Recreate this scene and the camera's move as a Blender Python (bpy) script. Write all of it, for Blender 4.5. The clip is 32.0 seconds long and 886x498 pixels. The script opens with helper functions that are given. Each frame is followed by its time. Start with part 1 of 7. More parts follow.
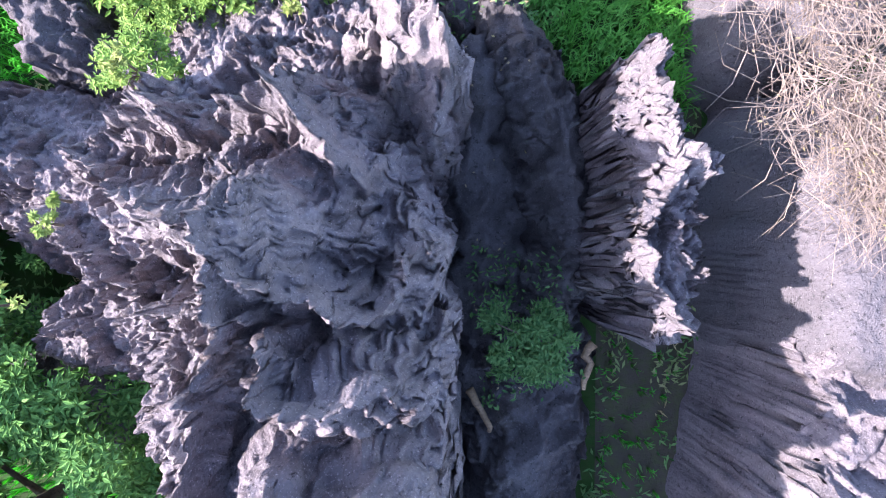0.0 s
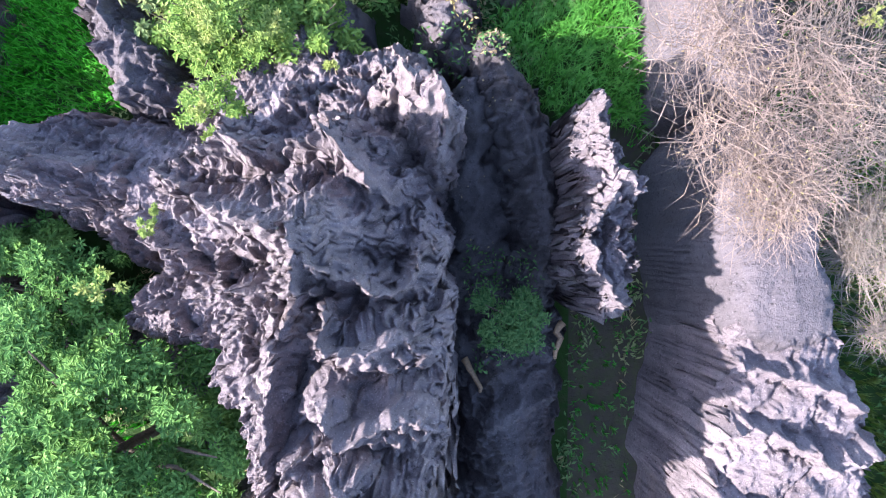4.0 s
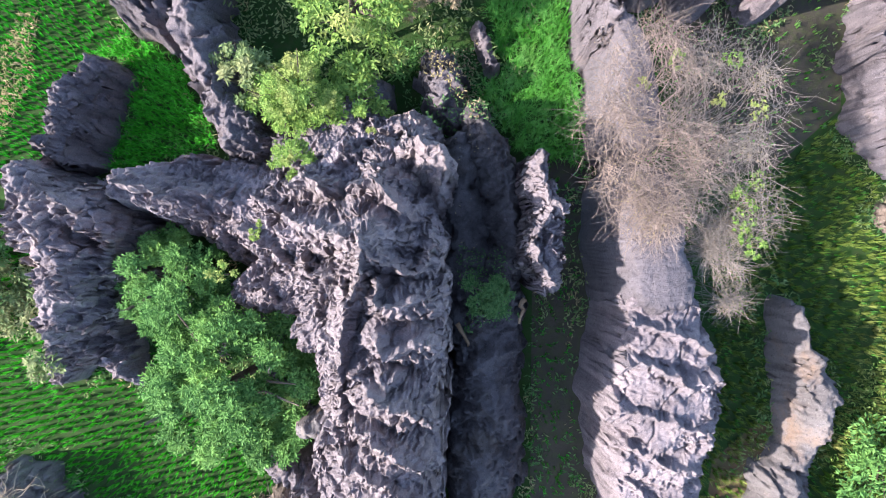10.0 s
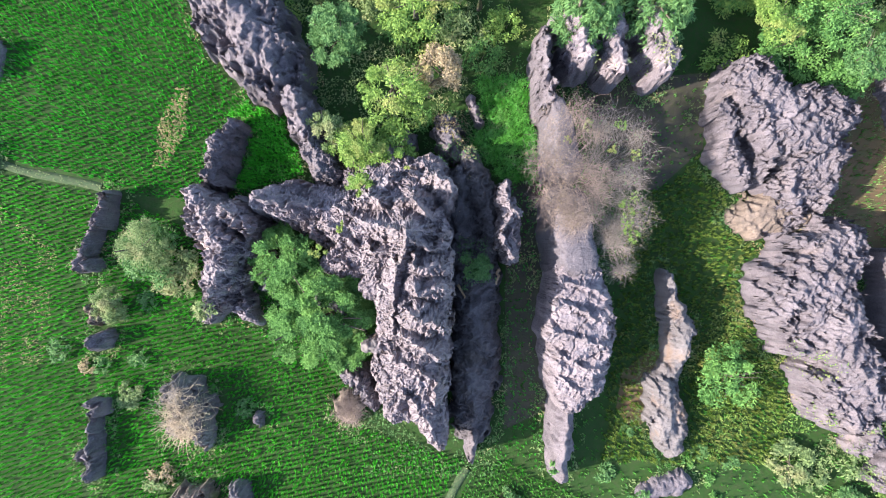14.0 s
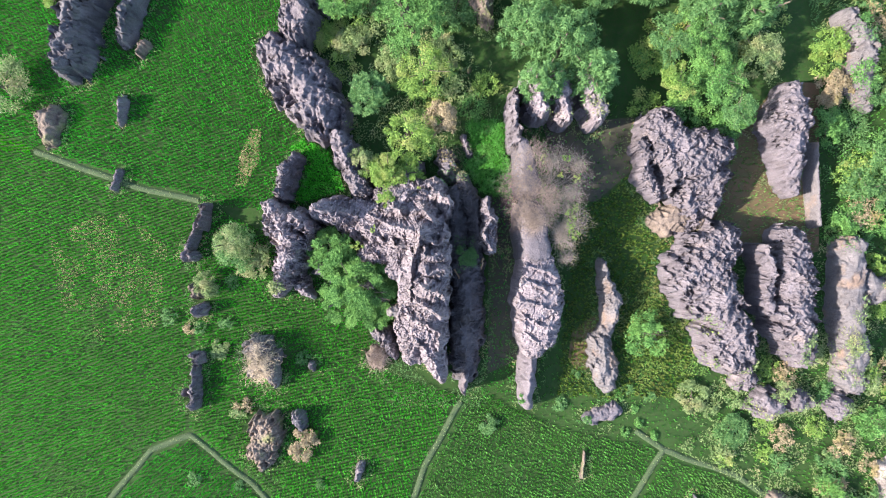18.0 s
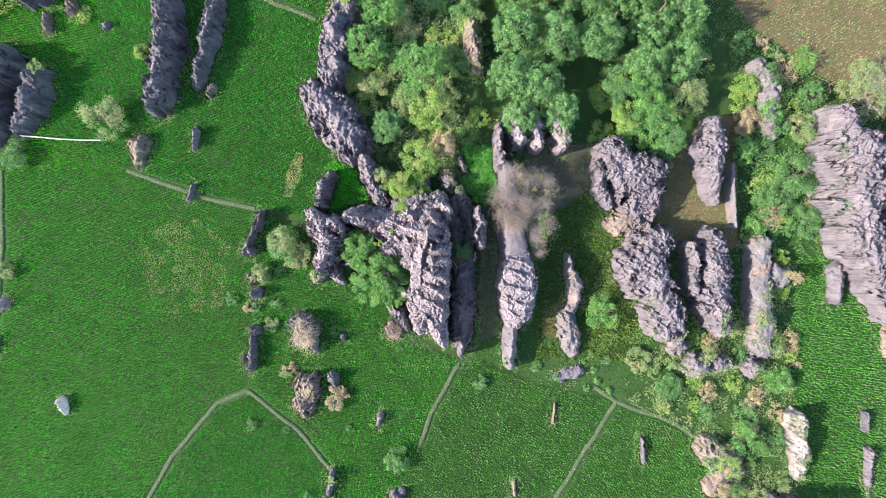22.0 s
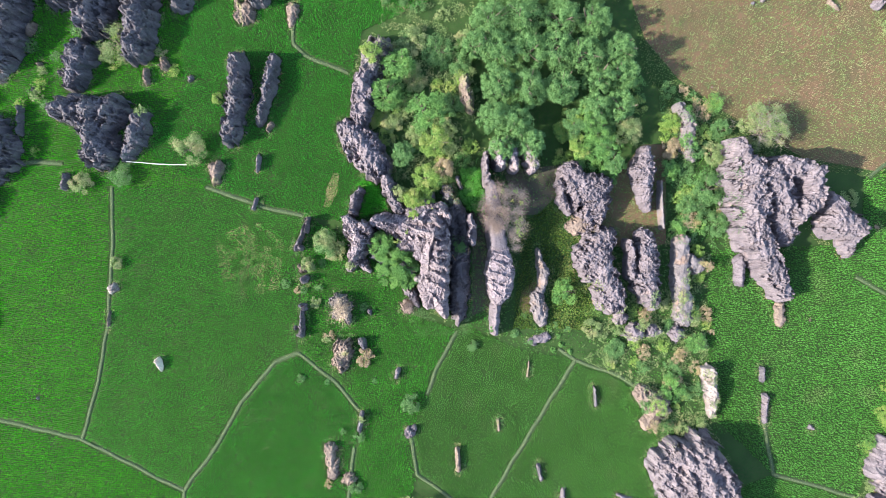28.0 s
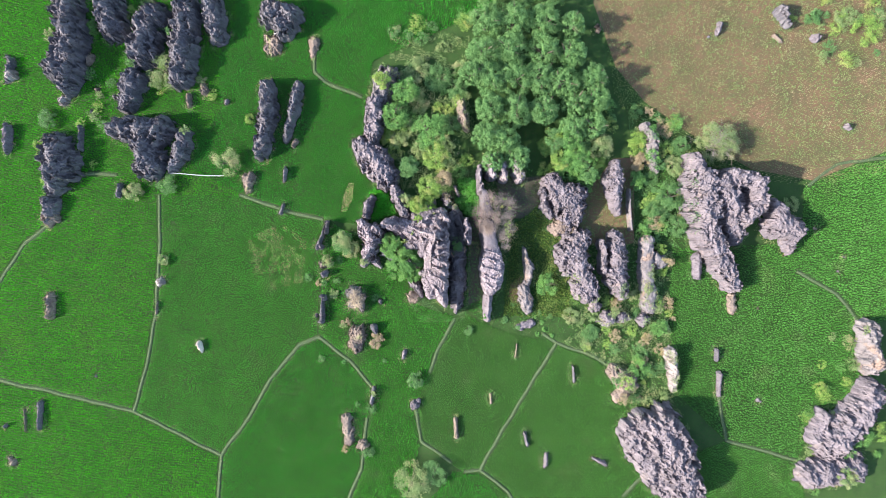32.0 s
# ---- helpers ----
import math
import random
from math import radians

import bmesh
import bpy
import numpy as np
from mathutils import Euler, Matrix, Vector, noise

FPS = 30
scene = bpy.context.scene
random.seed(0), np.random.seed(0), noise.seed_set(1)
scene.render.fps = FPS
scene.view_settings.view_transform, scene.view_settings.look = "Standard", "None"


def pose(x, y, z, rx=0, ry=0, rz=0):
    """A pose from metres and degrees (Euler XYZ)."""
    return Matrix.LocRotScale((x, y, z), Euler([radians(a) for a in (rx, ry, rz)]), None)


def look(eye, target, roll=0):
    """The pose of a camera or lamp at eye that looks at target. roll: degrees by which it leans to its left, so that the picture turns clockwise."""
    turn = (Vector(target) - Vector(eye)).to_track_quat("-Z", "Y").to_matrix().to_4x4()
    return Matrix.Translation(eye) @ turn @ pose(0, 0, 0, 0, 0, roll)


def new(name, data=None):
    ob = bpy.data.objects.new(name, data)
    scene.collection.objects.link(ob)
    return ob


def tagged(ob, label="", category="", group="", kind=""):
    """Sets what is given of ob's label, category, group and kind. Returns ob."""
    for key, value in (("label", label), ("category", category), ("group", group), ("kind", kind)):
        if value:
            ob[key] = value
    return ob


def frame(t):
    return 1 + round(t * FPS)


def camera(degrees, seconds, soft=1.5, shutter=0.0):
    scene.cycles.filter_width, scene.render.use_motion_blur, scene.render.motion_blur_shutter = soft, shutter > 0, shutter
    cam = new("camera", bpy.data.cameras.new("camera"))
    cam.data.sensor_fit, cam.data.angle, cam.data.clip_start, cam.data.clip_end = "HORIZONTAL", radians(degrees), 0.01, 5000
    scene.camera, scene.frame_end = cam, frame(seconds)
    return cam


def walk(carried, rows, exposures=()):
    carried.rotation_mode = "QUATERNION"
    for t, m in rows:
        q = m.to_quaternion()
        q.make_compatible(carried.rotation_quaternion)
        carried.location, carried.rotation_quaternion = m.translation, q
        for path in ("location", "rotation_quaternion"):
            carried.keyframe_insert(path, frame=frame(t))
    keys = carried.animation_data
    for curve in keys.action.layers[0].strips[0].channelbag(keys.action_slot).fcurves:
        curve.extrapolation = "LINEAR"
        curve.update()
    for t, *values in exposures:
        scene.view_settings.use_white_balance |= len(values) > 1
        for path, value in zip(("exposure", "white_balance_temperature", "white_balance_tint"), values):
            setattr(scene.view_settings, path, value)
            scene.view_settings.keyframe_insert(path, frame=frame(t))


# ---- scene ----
cam = camera(75.0, 32.0, soft=1.1)
SIDE, RISE, EYE = 48.0, 61.15, 9.5
ROWS = [
    (0.0, 0.0, 0.0, 0.0, 0.0, 0.0, 0.0),
    (0.5, -0.0003, -0.0033, -0.0, 0.01, -0.01, 0.0),
    (1.0, -0.0005, -0.0069, -0.0001, -0.0, -0.0, -0.01),
    (1.5, -0.0005, -0.0105, -0.0001, -0.01, -0.02, -0.01),
    (2.0, -0.0005, -0.0142, -0.0004, -0.01, -0.04, -0.04),
    (2.5, -0.0006, -0.0184, -0.0005, -0.03, -0.04, -0.02),
    (4.5, -0.0004, -0.0402, -0.0009, -0.08, 0.06, -0.09),
    (5.0, -0.0008, -0.0461, -0.0007, -0.09, 0.06, -0.1),
    (5.5, -0.0013, -0.0522, -0.0006, -0.1, 0.07, -0.11),
    (6.0, -0.0014, -0.0579, -0.0006, -0.09, 0.05, -0.11),
    (6.5, -0.0013, -0.0633, -0.0007, -0.1, 0.04, -0.13),
    (7.0, -0.0011, -0.0686, -0.0008, -0.11, 0.06, -0.13),
    (7.5, -0.0008, -0.0738, -0.0003, -0.1, 0.01, -0.1),
    (8.0, -0.0008, -0.0791, -0.0002, -0.15, 0.07, -0.12),
    (8.5, -0.0012, -0.0852, -0.0004, -0.15, 0.06, -0.1),
    (9.0, -0.0013, -0.0924, -0.0007, -0.17, 0.08, -0.1),
    (9.5, -0.001, -0.1007, -0.0009, -0.21, 0.05, -0.14),
    (10.0, -0.0013, -0.1111, -0.0012, -0.28, 0.07, -0.13),
    (10.5, -0.0014, -0.1243, -0.0021, -0.27, 0.01, -0.11),
    (11.0, -0.0019, -0.1403, -0.0035, -0.32, 0.03, -0.15),
    (11.5, -0.0024, -0.1593, -0.0045, -0.36, 0.01, -0.14),
    (12.0, -0.0036, -0.1794, -0.0057, -0.4, -0.02, -0.12),
    (12.5, -0.0047, -0.1995, -0.0067, -0.41, -0.01, -0.1),
    (13.0, -0.0063, -0.2198, -0.0077, -0.44, -0.03, -0.06),
    (13.5, -0.0076, -0.2402, -0.0088, -0.47, -0.0, -0.05),
    (14.0, -0.0086, -0.2606, -0.0099, -0.49, -0.03, -0.04),
    (14.5, -0.0089, -0.281, -0.0105, -0.52, -0.05, -0.02),
    (16.5, -0.0115, -0.3625, -0.0129, -0.6, -0.17, 0.04),
    (17.0, -0.0118, -0.383, -0.013, -0.61, -0.18, 0.04),
    (17.5, -0.012, -0.4036, -0.0137, -0.63, -0.19, 0.07),
    (18.0, -0.0124, -0.4244, -0.0143, -0.65, -0.19, 0.07),
    (18.5, -0.0132, -0.4451, -0.0143, -0.68, -0.21, 0.09),
    (19.0, -0.0137, -0.4659, -0.0148, -0.68, -0.22, 0.11),
    (19.5, -0.0142, -0.4867, -0.0152, -0.69, -0.23, 0.12),
    (20.0, -0.0153, -0.5073, -0.0163, -0.73, -0.22, 0.14),
    (20.5, -0.0165, -0.5277, -0.0167, -0.75, -0.24, 0.15),
    (21.0, -0.0174, -0.5481, -0.0167, -0.77, -0.3, 0.15),
    (21.5, -0.0182, -0.5688, -0.0173, -0.8, -0.28, 0.15),
    (22.0, -0.019, -0.5894, -0.0176, -0.81, -0.3, 0.16),
    (22.5, -0.0197, -0.61, -0.0186, -0.84, -0.28, 0.19),
    (23.0, -0.0205, -0.6304, -0.0191, -0.88, -0.3, 0.21),
    (23.5, -0.0215, -0.6509, -0.0196, -0.9, -0.28, 0.23),
    (24.0, -0.0227, -0.6715, -0.0192, -0.9, -0.33, 0.24),
    (24.5, -0.0231, -0.6919, -0.0199, -0.94, -0.33, 0.26),
    (25.0, -0.0241, -0.7124, -0.0197, -0.95, -0.35, 0.27),
    (25.5, -0.0254, -0.7326, -0.0202, -0.99, -0.36, 0.3),
    (27.5, -0.0296, -0.8133, -0.0218, -1.06, -0.37, 0.36),
    (28.0, -0.0307, -0.8338, -0.0223, -1.1, -0.38, 0.36),
    (28.5, -0.0319, -0.8543, -0.0227, -1.11, -0.37, 0.36),
    (29.0, -0.0325, -0.8749, -0.0229, -1.15, -0.38, 0.36),
    (29.5, -0.0331, -0.8956, -0.0228, -1.17, -0.38, 0.37),
    (30.0, -0.034, -0.9161, -0.0228, -1.19, -0.39, 0.39),
    (30.5, -0.035, -0.9368, -0.0234, -1.2, -0.4, 0.4),
    (31.0, -0.0358, -0.9574, -0.0234, -1.23, -0.41, 0.4),
    (31.5, -0.0364, -0.9779, -0.0233, -1.26, -0.42, 0.41),
    (32.0, -0.0377, -0.9985, -0.0233, -1.28, -0.43, 0.41),
]
walk(cam, [(t, pose(SIDE * x, SIDE * z, EYE - RISE * y, 0.785 * pitch, 0, 0) @ pose(0, 0, 0, 0, 0.785 * yaw, -roll)) for t, x, y, z, yaw, pitch, roll in ROWS], exposures=((0, 2.62, 6150, 20), (6, 2.32, 6330, 17), (12, 2.08, 6550, 13), (20, 2.05, 6700, 12), (32, 2.05, 6700, 12)))

# ---- world and sun: late light from the west, about thirty degrees high ----
SUN_ELEV, SUN_AZ = 31.0, 193.0
world = bpy.data.worlds.new("world")
scene.world = world
world.use_nodes = True
wn = world.node_tree
sky = wn.nodes.new("ShaderNodeTexSky")
sky.sky_type, sky.sun_disc = "NISHITA", False
sky.sun_elevation, sky.sun_rotation = radians(SUN_ELEV), radians(90 - SUN_AZ)
wn.links.new(sky.outputs[0], wn.nodes["Background"].inputs[0])
wn.nodes["Background"].inputs[1].default_value = 0.15
sun = new("sun", bpy.data.lights.new("sun", "SUN"))
sun.data.energy, sun.data.angle, sun.data.color = 3.5, radians(0.6), (1.0, 0.93, 0.86)
sx, sy = math.cos(radians(SUN_AZ)), math.sin(radians(SUN_AZ))
sun.matrix_world = look((60 * sx, 60 * sy, 60 * math.tan(radians(SUN_ELEV))), (0, 0, 0))


# ---- noise in bulk ----
def lattice(ix, iy, iz, seed):
    h = (ix * 374761393 + iy * 668265263 + iz * 2147483647 + seed * 1274126177) & 0xFFFFFFFF
    h = ((h ^ (h >> 13)) * 1103515245) & 0xFFFFFFFF
    h = ((h ^ (h >> 15)) * 747796405) & 0xFFFFFFFF
    return ((h ^ (h >> 16)) & 0xFFFF) / 32767.5 - 1.0


def noise2(x, y, seed=0):
    ix, iy = np.floor(x).astype(np.int64), np.floor(y).astype(np.int64)
    fx, fy = x - ix, y - iy
    u, v = fx * fx * fx * (fx * (fx * 6 - 15) + 10), fy * fy * fy * (fy * (fy * 6 - 15) + 10)

    def corner(a, b):
        gx, gy = lattice(ix + a, iy + b, 0, seed), lattice(ix + a, iy + b, 1, seed)
        return gx * (fx - a) + gy * (fy - b)
    low = corner(0, 0) * (1 - u) + corner(1, 0) * u
    high = corner(0, 1) * (1 - u) + corner(1, 1) * u
    return (low * (1 - v) + high * v) * 1.3


def fbm(x, y, seed=0, octaves=4, gain=0.5):
    total, amp = 0, 1.0
    for k in range(octaves):
        total = total + amp * noise2(x * 2 ** k, y * 2 ** k, seed + 17 * k)
        amp *= gain
    return total


def cells(x, y, size, seed):
    """Cracked blocks: the middle of the block that each place lies in, its two random numbers and the way to its joint."""
    u, v = x / size, y / (1.5 * size)
    iu, iv = np.floor(u).astype(np.int64), np.floor(v).astype(np.int64)
    best, second = np.full(x.shape, 9.0), np.full(x.shape, 9.0)
    cu, cv, ra, rb = u.copy(), v.copy(), u * 0, u * 0
    for a in (-1, 0, 1):
        for c in (-1, 0, 1):
            pu = iu + a + 0.5 + 0.48 * lattice(iu + a, iv + c, 0, seed)
            pv = iv + c + 0.5 + 0.48 * lattice(iu + a, iv + c, 1, seed)
            d = np.hypot(u - pu, v - pv)
            nearer = d < best
            second = np.where(nearer, best, np.minimum(second, d))
            cu, cv = np.where(nearer, pu, cu), np.where(nearer, pv, cv)
            ra = np.where(nearer, lattice(iu + a, iv + c, 2, seed), ra)
            rb = np.where(nearer, lattice(iu + a, iv + c, 3, seed), rb)
            best = np.minimum(best, d)
    return cu * size, cv * 1.5 * size, ra, rb, second - best


def ridged(x, y, seed=0):
    return 1 - 2 * np.abs(noise2(x, y, seed))


# ---- materials ----
def mix_rgb(nt, fac, a, b, blend="MIX"):
    m = nt.nodes.new("ShaderNodeMix")
    m.data_type, m.blend_type = "RGBA", blend
    for sock, v in ((m.inputs[0], fac), (m.inputs[6], a), (m.inputs[7], b)):
        if isinstance(v, (int, float)):
            sock.default_value = v
        elif isinstance(v, tuple):
            sock.default_value = (*v, 1)
        else:
            nt.links.new(v, sock)
    return m.outputs[2]


def tex_noise(nt, scale, detail=5, rough=0.55, stretch=None, kind="FBM"):
    co = nt.nodes.new("ShaderNodeNewGeometry").outputs["Position"]
    if stretch:
        mp = nt.nodes.new("ShaderNodeMapping")
        mp.inputs["Scale"].default_value = stretch
        nt.links.new(co, mp.inputs[0])
        co = mp.outputs[0]
    n = nt.nodes.new("ShaderNodeTexNoise")
    n.noise_type, n.normalize = kind, True
    n.inputs["Scale"].default_value, n.inputs["Detail"].default_value, n.inputs["Roughness"].default_value = scale, detail, rough
    nt.links.new(co, n.inputs["Vector"])
    return n.outputs[0]


def ramp(nt, value, lo, hi):
    r = nt.nodes.new("ShaderNodeMapRange")
    r.inputs[1].default_value, r.inputs[2].default_value = lo, hi
    nt.links.new(value, r.inputs[0])
    return r.outputs[0]


def bump(nt, value, strength, distance, under=None):
    b = nt.nodes.new("ShaderNodeBump")
    b.inputs["Strength"].default_value, b.inputs["Distance"].default_value = strength, distance
    nt.links.new(value, b.inputs["Height"])
    if under:
        nt.links.new(under, b.inputs["Normal"])
    return b.outputs[0]


def blank(name, roughness):
    m = bpy.data.materials.new(name)
    m.use_nodes = True
    p = m.node_tree.nodes["Principled BSDF"]
    p.inputs["Roughness"].default_value = roughness
    p.inputs["Specular IOR Level"].default_value = 0.25
    return m, m.node_tree, p


def stone(name, dark, mid, light, stain, stain_part=0.62):
    m, nt, p = blank(name, 0.92)
    a = ramp(nt, tex_noise(nt, 0.9, 6, 0.6), 0.35, 0.68)
    b = ramp(nt, tex_noise(nt, 7.0, 6, 0.65), 0.35, 0.7)
    c = ramp(nt, tex_noise(nt, 34.0, 4, 0.6), 0.3, 0.7)
    col = mix_rgb(nt, b, dark, mid)
    col = mix_rgb(nt, a, col, mix_rgb(nt, c, mid, light))
    s = ramp(nt, tex_noise(nt, 0.55, 5, 0.6), stain_part, stain_part + 0.12)
    col = mix_rgb(nt, s, col, stain)
    pits = ramp(nt, tex_noise(nt, 16.0, 6, 0.7), 0.56, 0.68)
    col = mix_rgb(nt, pits, col, tuple(0.45 * v for v in dark))
    lichen = ramp(nt, tex_noise(nt, 48.0, 4, 0.65), 0.58, 0.7)
    col = mix_rgb(nt, lichen, col, tuple(min(0.75, 1.45 * v) for v in light))
    nt.links.new(col, p.inputs["Base Color"])
    n1 = bump(nt, tex_noise(nt, 12.0, 9, 0.75), 0.9, 0.05)
    n2 = bump(nt, tex_noise(nt, 30.0, 7, 0.75, (1, 0.7, 1), "RIDGED_MULTIFRACTAL"), 0.7, 0.025, n1)
    nt.links.new(n2, p.inputs["Normal"])
    return m


def foliage(name, dark, light, through_light=0.3, yellow=None):
    m, nt, p = blank(name, 0.55)
    p.inputs["Specular IOR Level"].default_value = 0.15
    rnd = nt.nodes.new("ShaderNodeNewGeometry").outputs["Random Per Island"]
    col = mix_rgb(nt, rnd, dark, light)
    if yellow:
        col = mix_rgb(nt, ramp(nt, tex_noise(nt, 0.8, 4), 0.5, 0.72), col, yellow)
    nt.links.new(col, p.inputs["Base Color"])
    tr = nt.nodes.new("ShaderNodeBsdfTranslucent")
    nt.links.new(col, tr.inputs[0])
    mx = nt.nodes.new("ShaderNodeMixShader")
    mx.inputs[0].default_value = through_light
    nt.links.new(p.outputs[0], mx.inputs[1])
    nt.links.new(tr.outputs[0], mx.inputs[2])
    nt.links.new(mx.outputs[0], nt.nodes["Material Output"].inputs[0])
    return m


def rice_look(name, dark, light, dry, dry_part=0.66, scale=0.22):
    m, nt, p = blank(name, 0.7)
    p.inputs["Specular IOR Level"].default_value = 0.08
    rnd = nt.nodes.new("ShaderNodeNewGeometry").outputs["Random Per Island"]
    col = mix_rgb(nt, rnd, dark, light)
    big = ramp(nt, tex_noise(nt, scale, 5, 0.6), dry_part, dry_part + 0.16)
    col = mix_rgb(nt, big, col, dry)
    for size, deep in ((0.33, (0.7, 0.84, 0.66)), (1.5, (0.5, 0.68, 0.4)), (4.2, (0.5, 0.68, 0.42))):
        col = mix_rgb(nt, ramp(nt, tex_noise(nt, size, 4, 0.6), 0.32, 0.62), mix_rgb(nt, 1.0, col, deep, "MULTIPLY"), col)
    nt.links.new(col, p.inputs["Base Color"])
    tr = nt.nodes.new("ShaderNodeBsdfTranslucent")
    nt.links.new(col, tr.inputs[0])
    mx = nt.nodes.new("ShaderNodeMixShader")
    mx.inputs[0].default_value = 0.25
    nt.links.new(p.outputs[0], mx.inputs[1])
    nt.links.new(tr.outputs[0], mx.inputs[2])
    nt.links.new(mx.outputs[0], nt.nodes["Material Output"].inputs[0])
    return m


def earth(name, a, b, c, size=0.5):
    m, nt, p = blank(name, 0.95)
    col = mix_rgb(nt, ramp(nt, tex_noise(nt, size, 6, 0.6), 0.35, 0.65), a, b)
    col = mix_rgb(nt, ramp(nt, tex_noise(nt, size * 9, 5, 0.65), 0.45, 0.7), col, c)
    nt.links.new(col, p.inputs["Base Color"])
    nt.links.new(bump(nt, tex_noise(nt, 12.0, 6, 0.65), 0.5, 0.05), p.inputs["Normal"])
    return m


KARST = stone("grey_karst", (0.100, 0.085, 0.096), (0.186, 0.160, 0.175), (0.298, 0.255, 0.270), (0.268, 0.219, 0.210), 0.6)
KARST_MID = stone("weathered_karst", (0.066, 0.058, 0.067), (0.126, 0.110, 0.123), (0.198, 0.172, 0.187), (0.186, 0.152, 0.149), 0.6)
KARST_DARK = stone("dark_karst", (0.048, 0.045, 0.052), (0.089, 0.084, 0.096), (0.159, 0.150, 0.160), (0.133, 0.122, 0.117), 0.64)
SLAB = stone("grey_slab", (0.074, 0.067, 0.075), (0.115, 0.101, 0.113), (0.158, 0.141, 0.154), (0.133, 0.112, 0.118), 0.58)
PALE = stone("pale_limestone", (0.078, 0.071, 0.073), (0.135, 0.122, 0.125), (0.2, 0.18, 0.182), (0.19, 0.135, 0.105), 0.54)
CHALK = stone("bleached_limestone", (0.36, 0.29, 0.24), (0.58, 0.49, 0.42), (0.72, 0.63, 0.55), (0.32, 0.25, 0.2), 0.54)
WHITE = stone("white_limestone", (0.09, 0.075, 0.07), (0.2, 0.175, 0.165), (0.34, 0.31, 0.295), (0.127, 0.097, 0.083), 0.54)
BROWN = stone("earthy_rock", (0.07, 0.056, 0.05), (0.15, 0.117, 0.098), (0.25, 0.195, 0.155), (0.136, 0.145, 0.06), 0.55)
# same karst as the rest; the gully's shade is put into the colour
KARST_SHADE = stone("karst_in_shade", (0.044, 0.039, 0.042), (0.081, 0.073, 0.080), (0.129, 0.116, 0.121), (0.091, 0.076, 0.069), 0.6)
SOIL = earth("wet_soil", (0.013, 0.04, 0.007), (0.022, 0.06, 0.01), (0.03, 0.044, 0.015))
RED_SOIL = earth("reddish_soil", (0.08, 0.062, 0.032), (0.13, 0.075, 0.046), (0.06, 0.072, 0.028), 0.25)
# brown corridor earth; also stands in for shade below the cliffs
EARTH_AND_SHADE = earth("dark_earth_and_shade", (0.04, 0.036, 0.03), (0.065, 0.055, 0.04), (0.05, 0.06, 0.025))
BUND = earth("grassy_bund", (0.033, 0.062, 0.025), (0.05, 0.08, 0.036), (0.075, 0.084, 0.048), 1.2)
BARK = earth("bark", (0.1, 0.08, 0.06), (0.17, 0.14, 0.11), (0.07, 0.06, 0.05), 3)
TWIG = earth("dry_twigs", (0.19, 0.148, 0.125), (0.28, 0.215, 0.182), (0.135, 0.102, 0.088), 2)
TWIG_GREY = earth("grey_dry_twigs", (0.19, 0.16, 0.14), (0.28, 0.24, 0.205), (0.13, 0.112, 0.095), 2)
STRAW = earth("straw_stalks", (0.34, 0.27, 0.19), (0.45, 0.37, 0.27), (0.25, 0.2, 0.14), 2)
DEAD_WOOD = earth("dead_wood", (0.26, 0.17, 0.1), (0.36, 0.25, 0.16), (0.15, 0.1, 0.07), 3)
WHITE_PAINT = earth("dull_white", (0.6, 0.6, 0.58), (0.72, 0.72, 0.7), (0.5, 0.5, 0.47), 2)
LEAF = foliage("fresh_leaves", (0.03, 0.095, 0.022), (0.15, 0.32, 0.085), 0.22, (0.17, 0.33, 0.08))
LEAF_YELLOW = foliage("yellow_green_leaves", (0.09, 0.19, 0.04), (0.25, 0.38, 0.085), 0.3, (0.32, 0.33, 0.11))
LEAF_BAMBOO = foliage("bamboo_leaves", (0.045, 0.125, 0.04), (0.15, 0.28, 0.095), 0.3)
LEAF_DULL = foliage("dull_leaves", (0.09, 0.15, 0.055), (0.24, 0.32, 0.125), 0.25, (0.32, 0.3, 0.15))
LEAF_DRY = foliage("withered_leaves", (0.22, 0.17, 0.1), (0.36, 0.29, 0.18), 0.2, (0.3, 0.26, 0.1))
GRASS_DRY = foliage("straw_grass", (0.28, 0.22, 0.11), (0.46, 0.37, 0.2), 0.2)


# ---- building blocks ----
X0, X1, Y0, Y1, CELL = -75.0, 75.0, -50.0, 50.0, 0.1
NX, NY = int((X1 - X0) / CELL), int((Y1 - Y0) / CELL)
TOP = np.zeros((NX, NY), np.float32)      # height of what already stands on the ground
BARE = np.zeros((NX, NY), bool)           # where no rice grows


def height_at(x, y):
    i = np.clip(((np.asarray(x) - X0) / CELL).astype(int), 0, NX - 1)
    j = np.clip(((np.asarray(y) - Y0) / CELL).astype(int), 0, NY - 1)
    return TOP[i, j]


def bare_at(x, y):
    i = np.clip(((np.asarray(x) - X0) / CELL).astype(int), 0, NX - 1)
    j = np.clip(((np.asarray(y) - Y0) / CELL).astype(int), 0, NY - 1)
    return BARE[i, j]


def mesh_of(name, verts, faces, material, smooth=False):
    """faces: an array with one row of 3 or 4 corners a face."""
    verts, faces = np.asarray(verts, np.float32), np.asarray(faces, np.int32)
    me = bpy.data.meshes.new(name)
    n, k = faces.shape
    me.vertices.add(len(verts))
    me.vertices.foreach_set("co", verts.ravel())
    me.loops.add(n * k)
    me.loops.foreach_set("vertex_index", faces.ravel())
    me.polygons.add(n)
    me.polygons.foreach_set("loop_start", np.arange(0, n * k, k, dtype=np.int32))
    me.polygons.foreach_set("use_smooth", np.full(n, smooth))
    me.update(calc_edges=True)
    me.materials.append(material)
    return me


def part(name, me, parent, label=""):
    ob = new(name, me)
    ob.parent = parent
    return tagged(ob, label)


